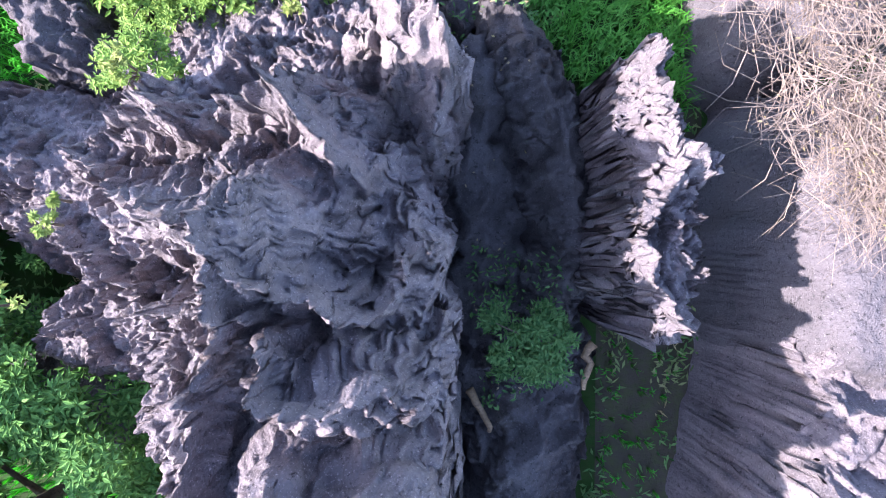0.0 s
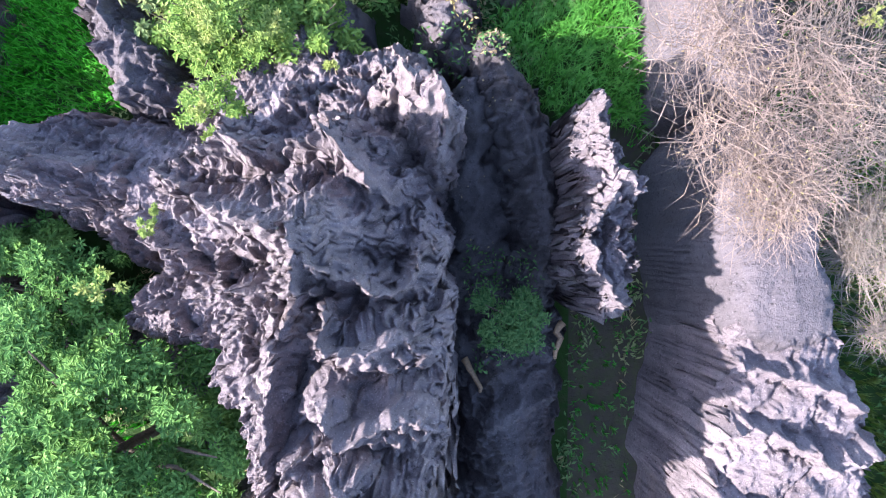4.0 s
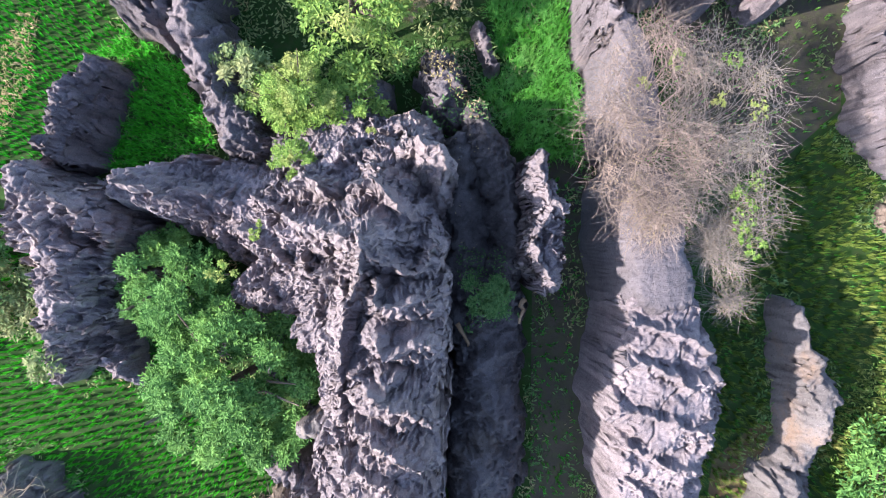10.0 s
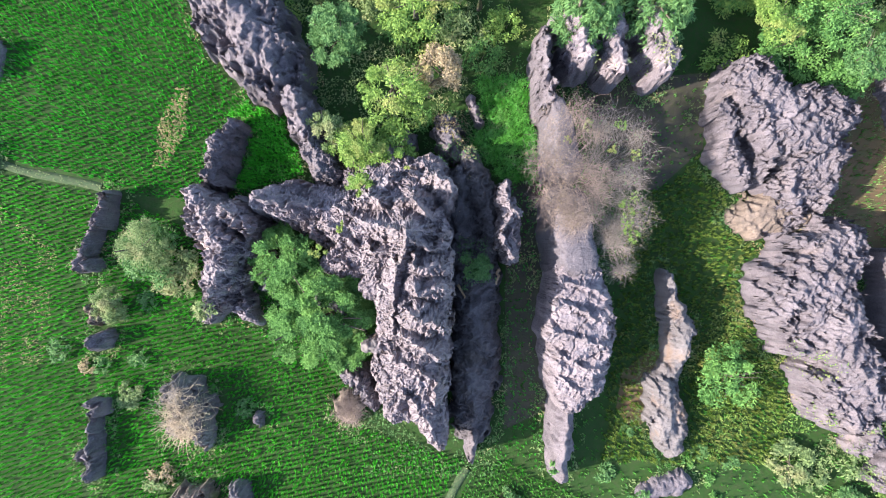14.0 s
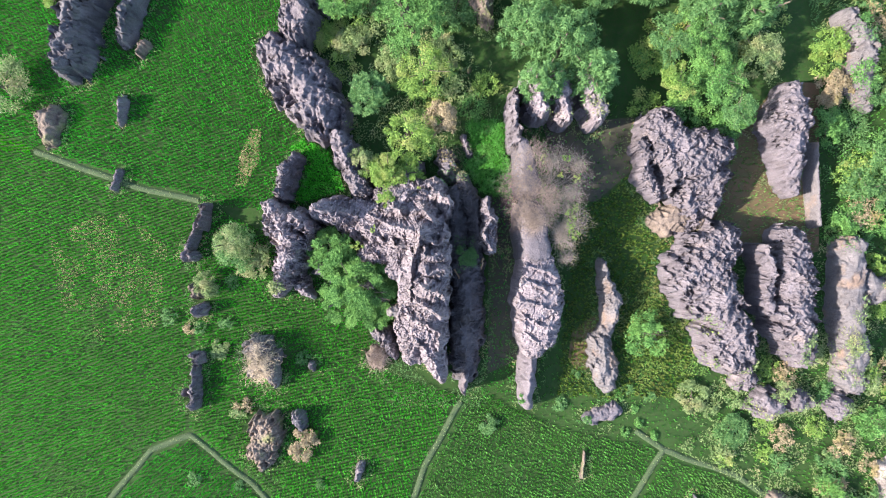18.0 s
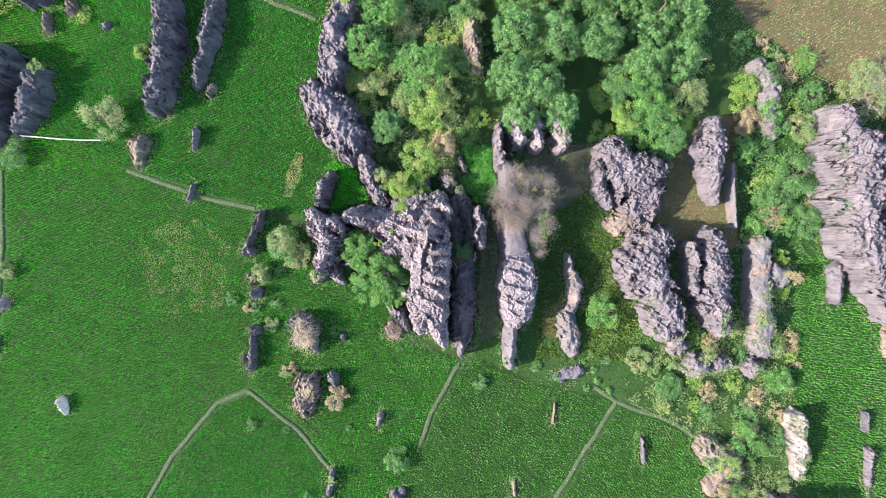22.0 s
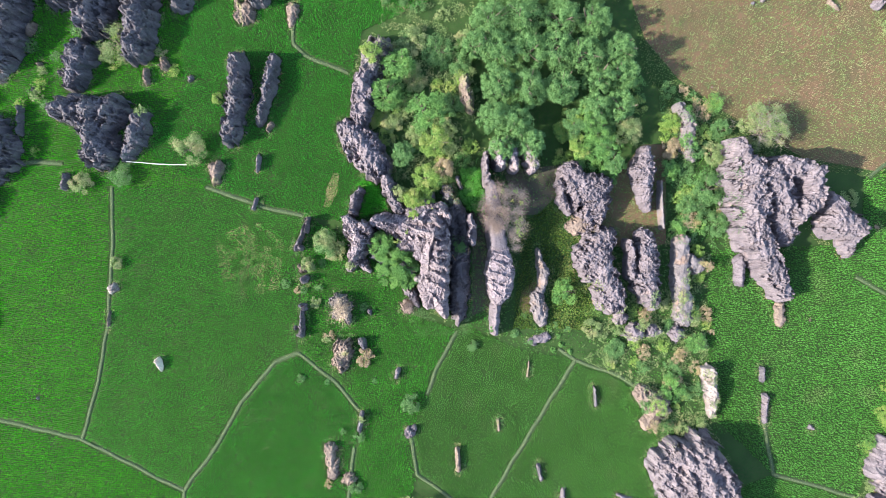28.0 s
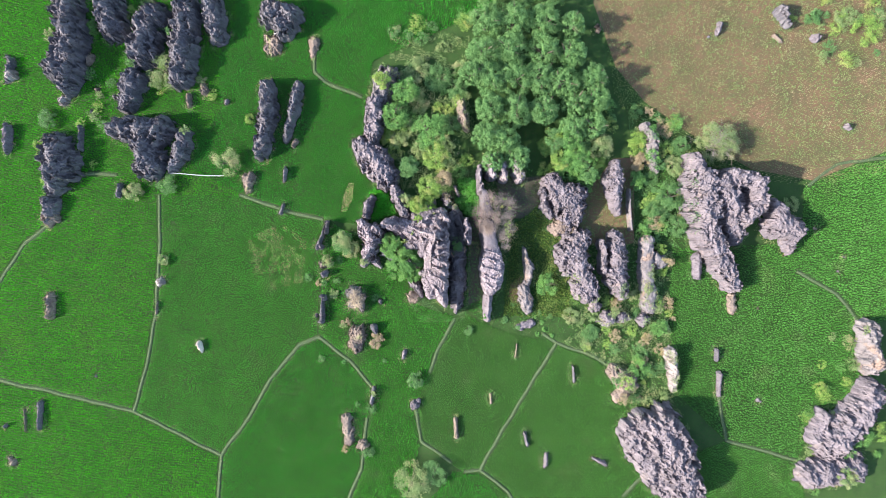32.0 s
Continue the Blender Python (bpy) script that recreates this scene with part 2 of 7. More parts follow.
def grid_mesh(name, X, Y, Z, keep, material, mine=None):
    nx, ny = X.shape
    q = keep[:-1, :-1] | keep[1:, :-1] | keep[1:, 1:] | keep[:-1, 1:]
    if mine is not None:
        q &= mine[:-1, :-1]
    i, j = np.nonzero(q)
    f = np.stack([i * ny + j, (i + 1) * ny + j, (i + 1) * ny + j + 1, i * ny + j + 1], 1)
    used, inv = np.unique(f, return_inverse=True)
    verts = np.stack([X.ravel(), Y.ravel(), Z.ravel()], 1)[used]
    return mesh_of(name, verts, inv.reshape(f.shape), material, True)


def streaks(N, gx, gy, steps):
    """The noise N smeared along the fall line, so that it runs in ribs down every slope."""
    nx, ny = N.shape
    I, J = np.meshgrid(np.arange(nx, dtype=np.float32), np.arange(ny, dtype=np.float32), indexing="ij")
    total = N.copy()
    for sign in (1, -1):
        i, j = I.copy(), J.copy()
        for _ in range(steps):
            a, b = np.clip(i, 0, nx - 1).astype(int), np.clip(j, 0, ny - 1).astype(int)
            i += sign * gx[a, b]
            j += sign * gy[a, b]
            total += N[np.clip(i, 0, nx - 1).astype(int), np.clip(j, 0, ny - 1).astype(int)]
    return total / (total.std() + 1e-9)


def biggest(mask):
    """The largest unbroken piece of a mask."""
    lab = np.where(mask, np.arange(1, mask.size + 1).reshape(mask.shape), 0)
    for _ in range(600):
        old = lab.copy()
        for sl, tl in ((np.s_[1:], np.s_[:-1]), (np.s_[:-1], np.s_[1:]), (np.s_[:, 1:], np.s_[:, :-1]), (np.s_[:, :-1], np.s_[:, 1:])):
            lab[sl] = np.where(mask[sl], np.maximum(lab[sl], lab[tl]), 0)
        if (lab == old).all():
            break
    ids, count = np.unique(lab[lab > 0], return_counts=True)
    return lab == ids[count.argmax()] if len(ids) else mask


def blur(A, k):
    """A box mean over 2k + 1 cells each way."""
    if k < 1:
        return A
    for _ in range(2):
        P = np.pad(A, ((k + 1, k), (0, 0)), mode="edge").cumsum(0)
        A = ((P[2 * k + 1:] - P[:-2 * k - 1]) / (2 * k + 1)).T
    return A


def crest_lines(H, X, Y, crests, drop):
    """Knife-sharp crests with hollow flanks, raised on the body of a rock."""
    cap = 1.5 * H
    for c in crests:
        for (ax, ay, aw, ah), (bx, by, bw, bh) in zip(c[:-1], c[1:]):
            dx, dy = bx - ax, by - ay
            t = np.clip(((X - ax) * dx + (Y - ay) * dy) / (dx * dx + dy * dy + 1e-9), 0, 1)
            s = np.hypot(X - ax - t * dx, Y - ay - t * dy) / (aw + t * (bw - aw))
            h = ah + t * (bh - ah)
            H = np.maximum(H, np.minimum(cap, h - drop * s ** 0.8 - 1.6 * np.maximum(s - 1.7, 0)))
    return H


def outcrop(name, label, chains, material=None, res=0.12, seed=1, jag=1.0, flute=0.8, flat=0.14, category="rock", group="", parts=(), steep=3.5, deep=0.8, cracked=0.45, ripple=0.0, block=0.12, cut=0.4, crests=(), cusp=0.3, drop=1.1, grit=1.0, smooth=2):
    """A weathered rock: chains of (x, y, half width, height) are its body, crests its knife edges; ribs and flutes run down its flanks."""
    material = material or KARST_MID
    pts = np.array([p for c in chains for p in c])
    pad = 0.5 + 0.35 * pts[:, 2].max()
    lox, hix = (pts[:, 0] - pts[:, 2]).min() - pad, (pts[:, 0] + pts[:, 2]).max() + pad
    loy, hiy = (pts[:, 1] - pts[:, 2]).min() - pad, (pts[:, 1] + pts[:, 2]).max() + pad
    X, Y = np.meshgrid(np.arange(lox, hix, res), np.arange(loy, hiy, res), indexing="ij")
    big = float(np.clip(pts[:, 2].mean(), 0.15, 0.8))
    Xw, Yw = X, Y
    for k, (freq, amp) in enumerate(((0.8, 0.42), (2.2, 0.22), (5.5, 0.1), (12.0, 0.04))):
        if freq * res / big > 0.6:
            break
        Xw = Xw + jag * big * amp * noise2(X * freq / big, Y * freq / big, seed + 2 * k)
        Yw = Yw + jag * big * amp * noise2(X * freq / big, Y * freq / big, seed + 2 * k + 1)
    c1 = cells(Xw, Yw, 0.95 * big, seed + 90)
    Xs, Ys = Xw, Yw
    Xw, Yw = Xs + 0.62 * block * (c1[0] - Xs), Ys + 0.62 * block * (c1[1] - Ys)
    spur = jag * (0.36 * (0.35 - ridged(X / (1.5 * big), Y / (1.5 * big), seed + 8)) + 0.26 * (0.35 - ridged(X / (0.55 * big), Y / (0.55 * big), seed + 9))
                  + 0.16 * (0.35 - ridged(X / (0.22 * big), Y / (0.22 * big), seed + 10)))
    H, owner = np.full(X.shape, -3.0), np.zeros(X.shape, int)
    for n, c in enumerate(chains):
        segs = list(zip(c[:-1], c[1:])) or [(c[0], (c[0][0] + 0.01, c[0][1] + 0.01, c[0][2], c[0][3]))]
        for (ax, ay, aw, ah), (bx, by, bw, bh) in segs:
            dx, dy = bx - ax, by - ay
            t = np.clip(((Xw - ax) * dx + (Yw - ay) * dy) / (dx * dx + dy * dy + 1e-9), 0, 1)
            s = np.hypot(Xw - ax - t * dx, Yw - ay - t * dy) / (1.06 * (aw + t * (bw - aw)))
            s = np.maximum(s + np.minimum(spur, cut) * np.clip(s * 1.5, 0, 1), 0)
            h = ah + t * (bh - ah)
            hh = np.maximum(h * (1 - cusp * s ** 0.9 - (1 - cusp) * (flat * s ** 2 + (1 - flat) * np.minimum(s, 3) ** steep)), -3)
            if len(chains) == 1:
                n = min(segs.index(((ax, ay, aw, ah), (bx, by, bw, bh))), max(0, len(parts) - 1))
            owner = np.where(hh > H, n, owner)
            H = np.maximum(H, hh)
    tallest = float(pts[:, 3].max())
    amp = jag * float(np.clip(tallest / 3.6, 0.2, 1.1))
    warp = 0.3 * noise2(X * 1.1, Y * 1.1, seed + 40)
    size = 0.4 + 0.6 * min(1.0, big / 0.6)
    if crests:
        H = crest_lines(H, X + 0.16 * noise2(X * 2.4, Y * 2.4, seed + 41) + 0.07 * noise2(X * 7, Y * 7, seed + 42),
                        Y + 0.16 * noise2(X * 2.4, Y * 2.4, seed + 43) + 0.07 * noise2(X * 7, Y * 7, seed + 45), crests, drop)
    # crests and pits on top of that: each finer ridge grows on the coarser one
    crest, weight, norm = 0.0, 1.0, 0.0
    for k, (freq, a) in enumerate(((0.5, 1.0), (1.15, 0.5), (2.7, 0.22), (5.8, 0.08))):
        f = freq / size
        if f * res > 0.45:
            break
        sig = np.clip(1 - 1.25 * np.abs(noise2(X * f + warp, Y * f * 0.8 - warp, seed + 20 + k)), 0, 1) ** 2.4 * weight
        crest, norm = crest + a * sig, norm + a
        weight = np.clip(0.25 + sig * 1.3, 0, 1)
    H = H - deep * amp * np.clip(H, 0, 1) * (1.5 * (0.5 - crest / norm) + 0.1)
    lift = np.clip(H / 0.8, 0, 1) * amp * block
    H = H + lift * (0.34 * c1[2] + 0.5 * (c1[2] * (Xs - c1[0]) + c1[3] * (Ys - c1[1])) / big - 0.26 * np.clip(1 - c1[4] / 0.09, 0, 1) ** 0.8)
    crack = np.abs(noise2(X * 0.9 / size + 3 * warp, Y * 0.42 / size + warp, seed + 44))
    H = H - 0.5 * cracked * amp * np.clip(1 - crack / 0.05, 0, 1) ** 0.7 * np.clip(H / 1.5, 0, 1)
    sheer = np.clip((np.hypot(*np.gradient(H, res)) - 3) / 3, 0, 1)
    H = H + sheer * (blur(H, smooth) - H)
    # solution flutes: ribs run down every slope, finer ones branch from the coarser
    worn = np.clip(0.85 + 1.2 * noise2(X * 0.9, Y * 0.9, seed + 49), 0.45, 1.25)
    gain = flute * min(1.0, 0.35 + amp)
    for k, (wave, a, run) in enumerate(((0.42, 0.1, 0.9), (0.19, 0.14, 0.6), (0.095, 0.14, 0.4))):
        if wave < 2.2 * res:
            continue
        wave = max(wave, 3.0 * res)
        gx, gy = np.gradient(blur(H, int(max(0.35 * wave, 0.09) / res)), res)
        steepness = np.hypot(gx, gy) + 1e-6
        gx, gy = (gx / steepness).astype(np.float32), (gy / steepness).astype(np.float32)
        mask = np.clip((steepness - 0.15) / 0.6, 0.05, 1) * np.clip((6 - steepness) / 3, 0.06, 1)
        v = streaks(noise2(X / wave, Y / wave, seed + 50 + k).astype(np.float32), gx, gy, max(2, int(run / res)))
        H = H + gain * a * mask * worn * (0.6 - np.minimum(np.abs(v), 1.5) ** 0.75)
    for k, (freq, a) in enumerate(((4.5, 0.09), (9.0, 0.055), (17.0, 0.03))):
        if freq * res < 0.6:
            H = H + (grit if res < 0.03 else 0.5 * grit) * worn * amp * a * ridged(X * freq + 3 * warp, Y * freq + 0.6 * noise2(X * freq, Y * freq, seed + 65), seed + 60 + k) * np.clip(H, 0, 1)
    steepness = np.hypot(*np.gradient(H, res))
    if ripple:
        rip = ridged(X * 1.4 + 4 * warp, Y * 6.5 + 2 * warp, seed + 80) * 0.6 + ridged(X * 3.1 + warp, Y * 13.0, seed + 81) * 0.4
        H = H + 0.09 * ripple * rip * np.clip(H, 0, 1)
    keep = H > -0.25
    if keep.size < 200000:
        keep = biggest(keep)
        for n in list(range(len(parts))) + list(range(len(parts)))[-2::-1]:
            quads = keep[:-1, :-1] | keep[1:, :-1] | keep[1:, 1:] | keep[:-1, 1:]
            mine = quads & (owner[:-1, :-1] == n)
            owner[:-1, :-1] = np.where(mine & ~biggest(mine), n + 1 if n + 1 < len(parts) else n - 1, owner[:-1, :-1])
    Z = np.maximum(H, -0.3)
    Zs = blur(Z, 3)
    side = 0.17 * max(jag, 0.25) * np.clip(Zs / 1.2, 0, 1) * np.clip(0.3 + 0.35 * blur(steepness, 3), 0, 1)
    Xd = X + side * (noise2(Y * 2.3 + Zs * 3.1, Zs * 3.7 + X, seed + 30) + 0.5 * noise2(Y * 6 + Zs * 5, Zs * 6 + X * 3, seed + 32))
    Yd = Y + side * (noise2(X * 2.3 + Zs * 2.9, Zs * 3.3 - Y, seed + 31) + 0.5 * noise2(X * 6 - Zs * 5, Zs * 6 + Y * 3, seed + 33))
    if parts:
        ob = new(name)
        ob.location = (pts[0, 0], pts[0, 1], 0)
        for n, nm in enumerate(parts):
            if (keep & (owner == n)).sum() > 20:
                part(nm, grid_mesh(nm, Xd - pts[0, 0], Yd - pts[0, 1], Z, keep, material, owner == n), ob)
    else:
        ob = new(name, grid_mesh(name, Xd, Yd, Z, keep, material))
    up = keep & (H > 0.04)
    i, j = ((X[up] - X0) / CELL).astype(int), ((Y[up] - Y0) / CELL).astype(int)
    ok = (i > 1) & (i < NX - 2) & (j > 1) & (j < NY - 2)
    i, j, z = i[ok], j[ok], H[up][ok]
    for di in (-1, 0, 1):
        for dj in (-1, 0, 1):
            BARE[i + di, j + dj] = True
            if res > CELL or (di == 0 and dj == 0):
                np.maximum.at(TOP, (i + di, j + dj), z * (0.97 if di or dj else 1))
    return tagged(ob, label, category, group)


def tubes(paths, sides=4):
    """Round limbs: each path is a list of (x, y, z, radius)."""
    V, F, base = [], [], 0
    for path in paths:
        p = np.array(path)
        tan = np.gradient(p[:, :3], axis=0)
        tan /= np.linalg.norm(tan, axis=1)[:, None] + 1e-9
        ref = np.where(np.abs(tan[:, 2:3]) > 0.9, [[1.0, 0, 0]], [[0, 0, 1.0]])
        a = np.cross(tan, ref)
        a /= np.linalg.norm(a, axis=1)[:, None] + 1e-9
        b = np.cross(tan, a)
        ang = np.arange(sides) * 2 * math.pi / sides
        ring = p[:, None, :3] + p[:, None, 3:4] * (np.cos(ang)[None, :, None] * a[:, None] + np.sin(ang)[None, :, None] * b[:, None])
        V.append(ring.reshape(-1, 3))
        n = len(p)
        for k in range(n - 1):
            for q in range(sides):
                F.append((base + k * sides + q, base + k * sides + (q + 1) % sides, base + (k + 1) * sides + (q + 1) % sides, base + (k + 1) * sides + q))
        base += n * sides
    return np.concatenate(V), np.array(F)


def leaves(rng, centres, length, width, up=0.6, droop=0.2, outward=None):
    """Pointed leaf blades, each folded along its midrib: two triangles either side."""
    n = len(centres)
    yaw = rng.uniform(0, 2 * math.pi, n) if outward is None else outward + rng.normal(0, 0.7, n)
    L = length * rng.uniform(0.65, 1.25, n)
    W = width * rng.uniform(0.7, 1.2, n)
    pitch = rng.normal(-droop, 0.45, n)
    d = np.stack([np.cos(yaw) * np.cos(pitch), np.sin(yaw) * np.cos(pitch), np.sin(pitch)], 1)
    s = np.cross(d, np.stack([rng.normal(0, 1 - up, n), rng.normal(0, 1 - up, n), np.ones(n)], 1))
    s /= np.linalg.norm(s, axis=1)[:, None] + 1e-9
    nrm = np.cross(s, d)
    a = centres - d * L[:, None] * 0.5
    b = centres + d * L[:, None] * 0.5
    m = centres - d * L[:, None] * 0.08
    l = m + s * W[:, None] * 0.5 + nrm * W[:, None] * 0.12
    r = m - s * W[:, None] * 0.5 + nrm * W[:, None] * 0.12
    V = np.stack([a, r, b, l], 1).reshape(-1, 3)
    k = np.arange(n)[:, None] * 4
    return V, np.concatenate([k + [[0, 1, 2]], k + [[0, 2, 3]]])


def rosettes(rng, centres, per, length, width):
    """Whorls of pointed leaves round the tips of twigs."""
    n = len(centres)
    tilt = rng.normal(0, 0.35, (n, 2))
    start = rng.uniform(0, 6.28, n)
    size = rng.uniform(0.75, 1.2, n)
    c = np.repeat(centres, per, 0)
    k = np.tile(np.arange(per), n)
    yaw = np.repeat(start, per) + k * 2.4 + rng.normal(0, 0.15, n * per)
    L = length * np.repeat(size, per) * rng.uniform(0.7, 1.15, n * per)
    rise = 0.35 - 0.12 * (k % 3) + rng.normal(0, 0.15, n * per) + np.repeat(tilt[:, 0], per) * np.cos(yaw) + np.repeat(tilt[:, 1], per) * np.sin(yaw)
    d = np.stack([np.cos(yaw), np.sin(yaw), rise], 1)
    d /= np.linalg.norm(d, axis=1)[:, None]
    s = np.cross(d, [[0, 0, 1.0]])
    s /= np.linalg.norm(s, axis=1)[:, None] + 1e-9
    up = np.cross(s, d)
    W = (width * rng.uniform(0.75, 1.15, n * per))[:, None]
    a = c + d * L[:, None] * 0.12
    m = c + d * L[:, None] * 0.55
    e = c + d * L[:, None] - np.array([0, 0, 0.12]) * L[:, None]
    V = np.stack([a, m - s * W * 0.5 + up * W * 0.15, e, m + s * W * 0.5 + up * W * 0.15], 1).reshape(-1, 3)
    q = np.arange(n * per)[:, None] * 4
    return V, np.concatenate([q + [[0, 1, 2]], q + [[0, 2, 3]]])


def crown_points(rng, n, radius, height, clumps, base_z, lumpy=0.36):
    """Leaf places: clumps spread over an uneven dome, with gaps between them."""
    a = rng.uniform(0, 2 * math.pi, clumps)
    rr = np.sqrt(rng.uniform(0, 1, clumps))
    dome = np.sqrt(np.clip(1 - 0.85 * rr ** 2, 0, 1))
    level = rng.uniform(0.35, 1.0, clumps)
    cx, cy = radius * 0.86 * rr * np.cos(a), radius * 0.86 * rr * np.sin(a)
    cz = base_z + height * dome * level
    size = radius * lumpy * rng.uniform(0.55, 1.15, clumps)
    pick = rng.integers(0, clumps, n)
    v = rng.normal(0, 1, (n, 3))
    v /= np.linalg.norm(v, axis=1)[:, None]
    v *= (rng.uniform(0, 1, n) ** 0.45)[:, None]
    P = np.stack([cx[pick], cy[pick], cz[pick]], 1) + v * size[pick][:, None] * np.array([1, 1, 0.6])
    return P, np.arctan2(v[:, 1], v[:, 0])


def plant(name, label, x, y, radius, height, leaf=None, n=2500, length=0.14, width=0.05, clumps=26, seed=1, category="tree", trunk=True, base=None, group="", droop=0.2, crown_from=0.35, whorl=0, lumpy=0.36):
    """A tree or bush: a tapered trunk with limbs, and a crown of single leaves."""
    rng = np.random.default_rng(seed)
    z = float(base if base is not None else height_at(x, y))
    root = new(name)
    root.location = (x, y, z - 0.05)
    tagged(root, label, category, group)
    P, out = crown_points(rng, n, radius, height * (1 - crown_from), clumps, height * crown_from * 0.6, lumpy)
    keep = P[:, 2] > 0.02
    if whorl:
        V, F = rosettes(rng, P[keep][::whorl], whorl, length, width)
    else:
        V, F = leaves(rng, P[keep], length, width, outward=out[keep], droop=droop)
    part("crown", mesh_of("crown", V, F, leaf or LEAF), root)
    if trunk:
        thick = 0.028 * height + 0.015
        lean = rng.normal(0, 0.12, 2) * height
        V, F = tubes([[(0, 0, -0.1, thick), (lean[0] * 0.4, lean[1] * 0.4, height * 0.35, thick * 0.75), (lean[0], lean[1], height * 0.8, thick * 0.25)]], 6)
        part("trunk", mesh_of("trunk", V, F, BARK, True), root)
        for k in range(6):
            a, r = rng.uniform(0, 6.28), radius * rng.uniform(0.5, 0.85)
            z0 = height * rng.uniform(0.2, 0.45)
            limb = [(lean[0] * 0.5, lean[1] * 0.5, z0, thick * 0.5), (r * 0.5 * math.cos(a), r * 0.5 * math.sin(a), z0 + height * 0.2, thick * 0.32), (r * math.cos(a), r * math.sin(a), z0 + height * 0.33, thick * 0.1)]
            V, F = tubes([limb], 4)
            part("limb", mesh_of("limb", V, F, BARK, True), root)
    else:
        V, F = tubes([[(0, 0, -0.15, 0.02), (0.02, 0.01, height * 0.3, 0.014), (0.05, -0.03, height * 0.7, 0.006)]], 4)
        part("stem", mesh_of("stem", V, F, BARK, True), root)
    return root


def inside(x, y, poly):
    hit = np.zeros(x.shape, bool)
    for (ax, ay), (bx, by) in zip(poly, poly[1:] + poly[:1]):
        cross = ((ay > y) != (by > y)) & (x < (bx - ax) * (y - ay) / (by - ay + 1e-9) + ax)
        hit ^= cross
    return hit


def rice(label, poly, material, step=0.21, blades=4, tall=0.36, turn=10.0, seed=1, gap=0.0, wide=0.05, name="rice_crop", fine=False, loose=0.13, rows=1.0):
    """Hills of rice in rows; every blade is a bent, tapered leaf."""
    rng = np.random.default_rng(seed)
    px, py = np.array([p[0] for p in poly]), np.array([p[1] for p in poly])
    R = math.hypot(np.ptp(px), np.ptp(py)) / 2 + 1
    g = np.arange(-R, R, step)
    A, B = np.meshgrid(g, g * 0.9 * rows, indexing="ij")
    c, s = math.cos(radians(turn)), math.sin(radians(turn))
    mx, my = (px.min() + px.max()) / 2, (py.min() + py.max()) / 2
    bend = 0.35 * np.sin(A * 0.13 + seed)
    x, y = mx + A * c - (B + bend) * s, my + A * s + (B + bend) * c
    x, y = (x + rng.normal(0, step * loose, x.shape)).ravel(), (y + rng.normal(0, step * loose, y.shape)).ravel()
    ok = inside(x, y, poly) & ~bare_at(x, y) & (rng.uniform(0, 1, x.size) > gap + 0.25 * np.clip(noise2(x * 0.4, y * 0.4, seed), 0, 1))
    x, y = x[ok], y[ok]
    n = len(x) * blades
    x, y = np.repeat(x, blades), np.repeat(y, blades)
    yaw = rng.uniform(0, 2 * math.pi, n)
    L = tall * rng.uniform(0.6, 1.2, n)
    lean = rng.uniform(0.1, 0.42, n) if not fine else rng.uniform(0.2, 0.72, n)
    dx, dy = np.cos(yaw), np.sin(yaw)
    w = wide * rng.uniform(0.6, 1.4, n) / 2
    z0 = np.zeros(n)
    a = np.stack([x - dy * w, y + dx * w, z0 - 0.02], 1)
    b = np.stack([x + dy * w, y - dx * w, z0 - 0.02], 1)
    mxp, myp, mzp = x + dx * L * lean * 0.4, y + dy * L * lean * 0.4, L * 0.8
    m1 = np.stack([mxp - dy * w, myp + dx * w, mzp], 1)
    m2 = np.stack([mxp + dy * w, myp - dx * w, mzp], 1)
    tip = np.stack([x + dx * L * lean, y + dy * L * lean, L * (0.95 - 0.35 * lean)], 1)
    if fine:
        V = np.stack([a, b, m2, m1, tip], 1).reshape(-1, 3)
        k = np.arange(n)[:, None] * 5
        F = np.concatenate([k + [[0, 1, 2]], k + [[0, 2, 3]], k + [[3, 2, 4]]])
    else:
        V = np.stack([a, b, tip], 1).reshape(-1, 3)
        F = np.arange(n)[:, None] * 3 + [[0, 1, 2]]
    ob = new(name, mesh_of(name, V, F, material))
    return tagged(ob, label, "rice", "rice fields", "stuff")


def undergrowth(label, poly, material, density=30, length=0.16, width=0.05, tall=0.35, seed=1, name="undergrowth", rocks=True, patch=0.0):
    """Low weeds and creepers over ground and rock."""
    rng = np.random.default_rng(seed)
    px, py = np.array([p[0] for p in poly]), np.array([p[1] for p in poly])
    n = int(density * np.ptp(px) * np.ptp(py))
    x, y = rng.uniform(px.min(), px.max(), n), rng.uniform(py.min(), py.max(), n)
    f = fbm(x * 0.7, y * 0.7, seed, 3)
    z = height_at(x, y)
    ok = inside(x, y, poly) & (f > patch) & (rocks | (z < 0.3))
    x, y, z, f = x[ok], y[ok], z[ok], f[ok]
    P = np.stack([x, y, z + rng.uniform(0, 1, len(x)) * tall * np.clip(0.4 + f, 0.15, 1)], 1)
    V, F = leaves(rng, P, length, width, droop=0.0)
    ob = new(name, mesh_of(name, V, F, material))
    return tagged(ob, label, "plants", "", "stuff")


BUND_LINES = []


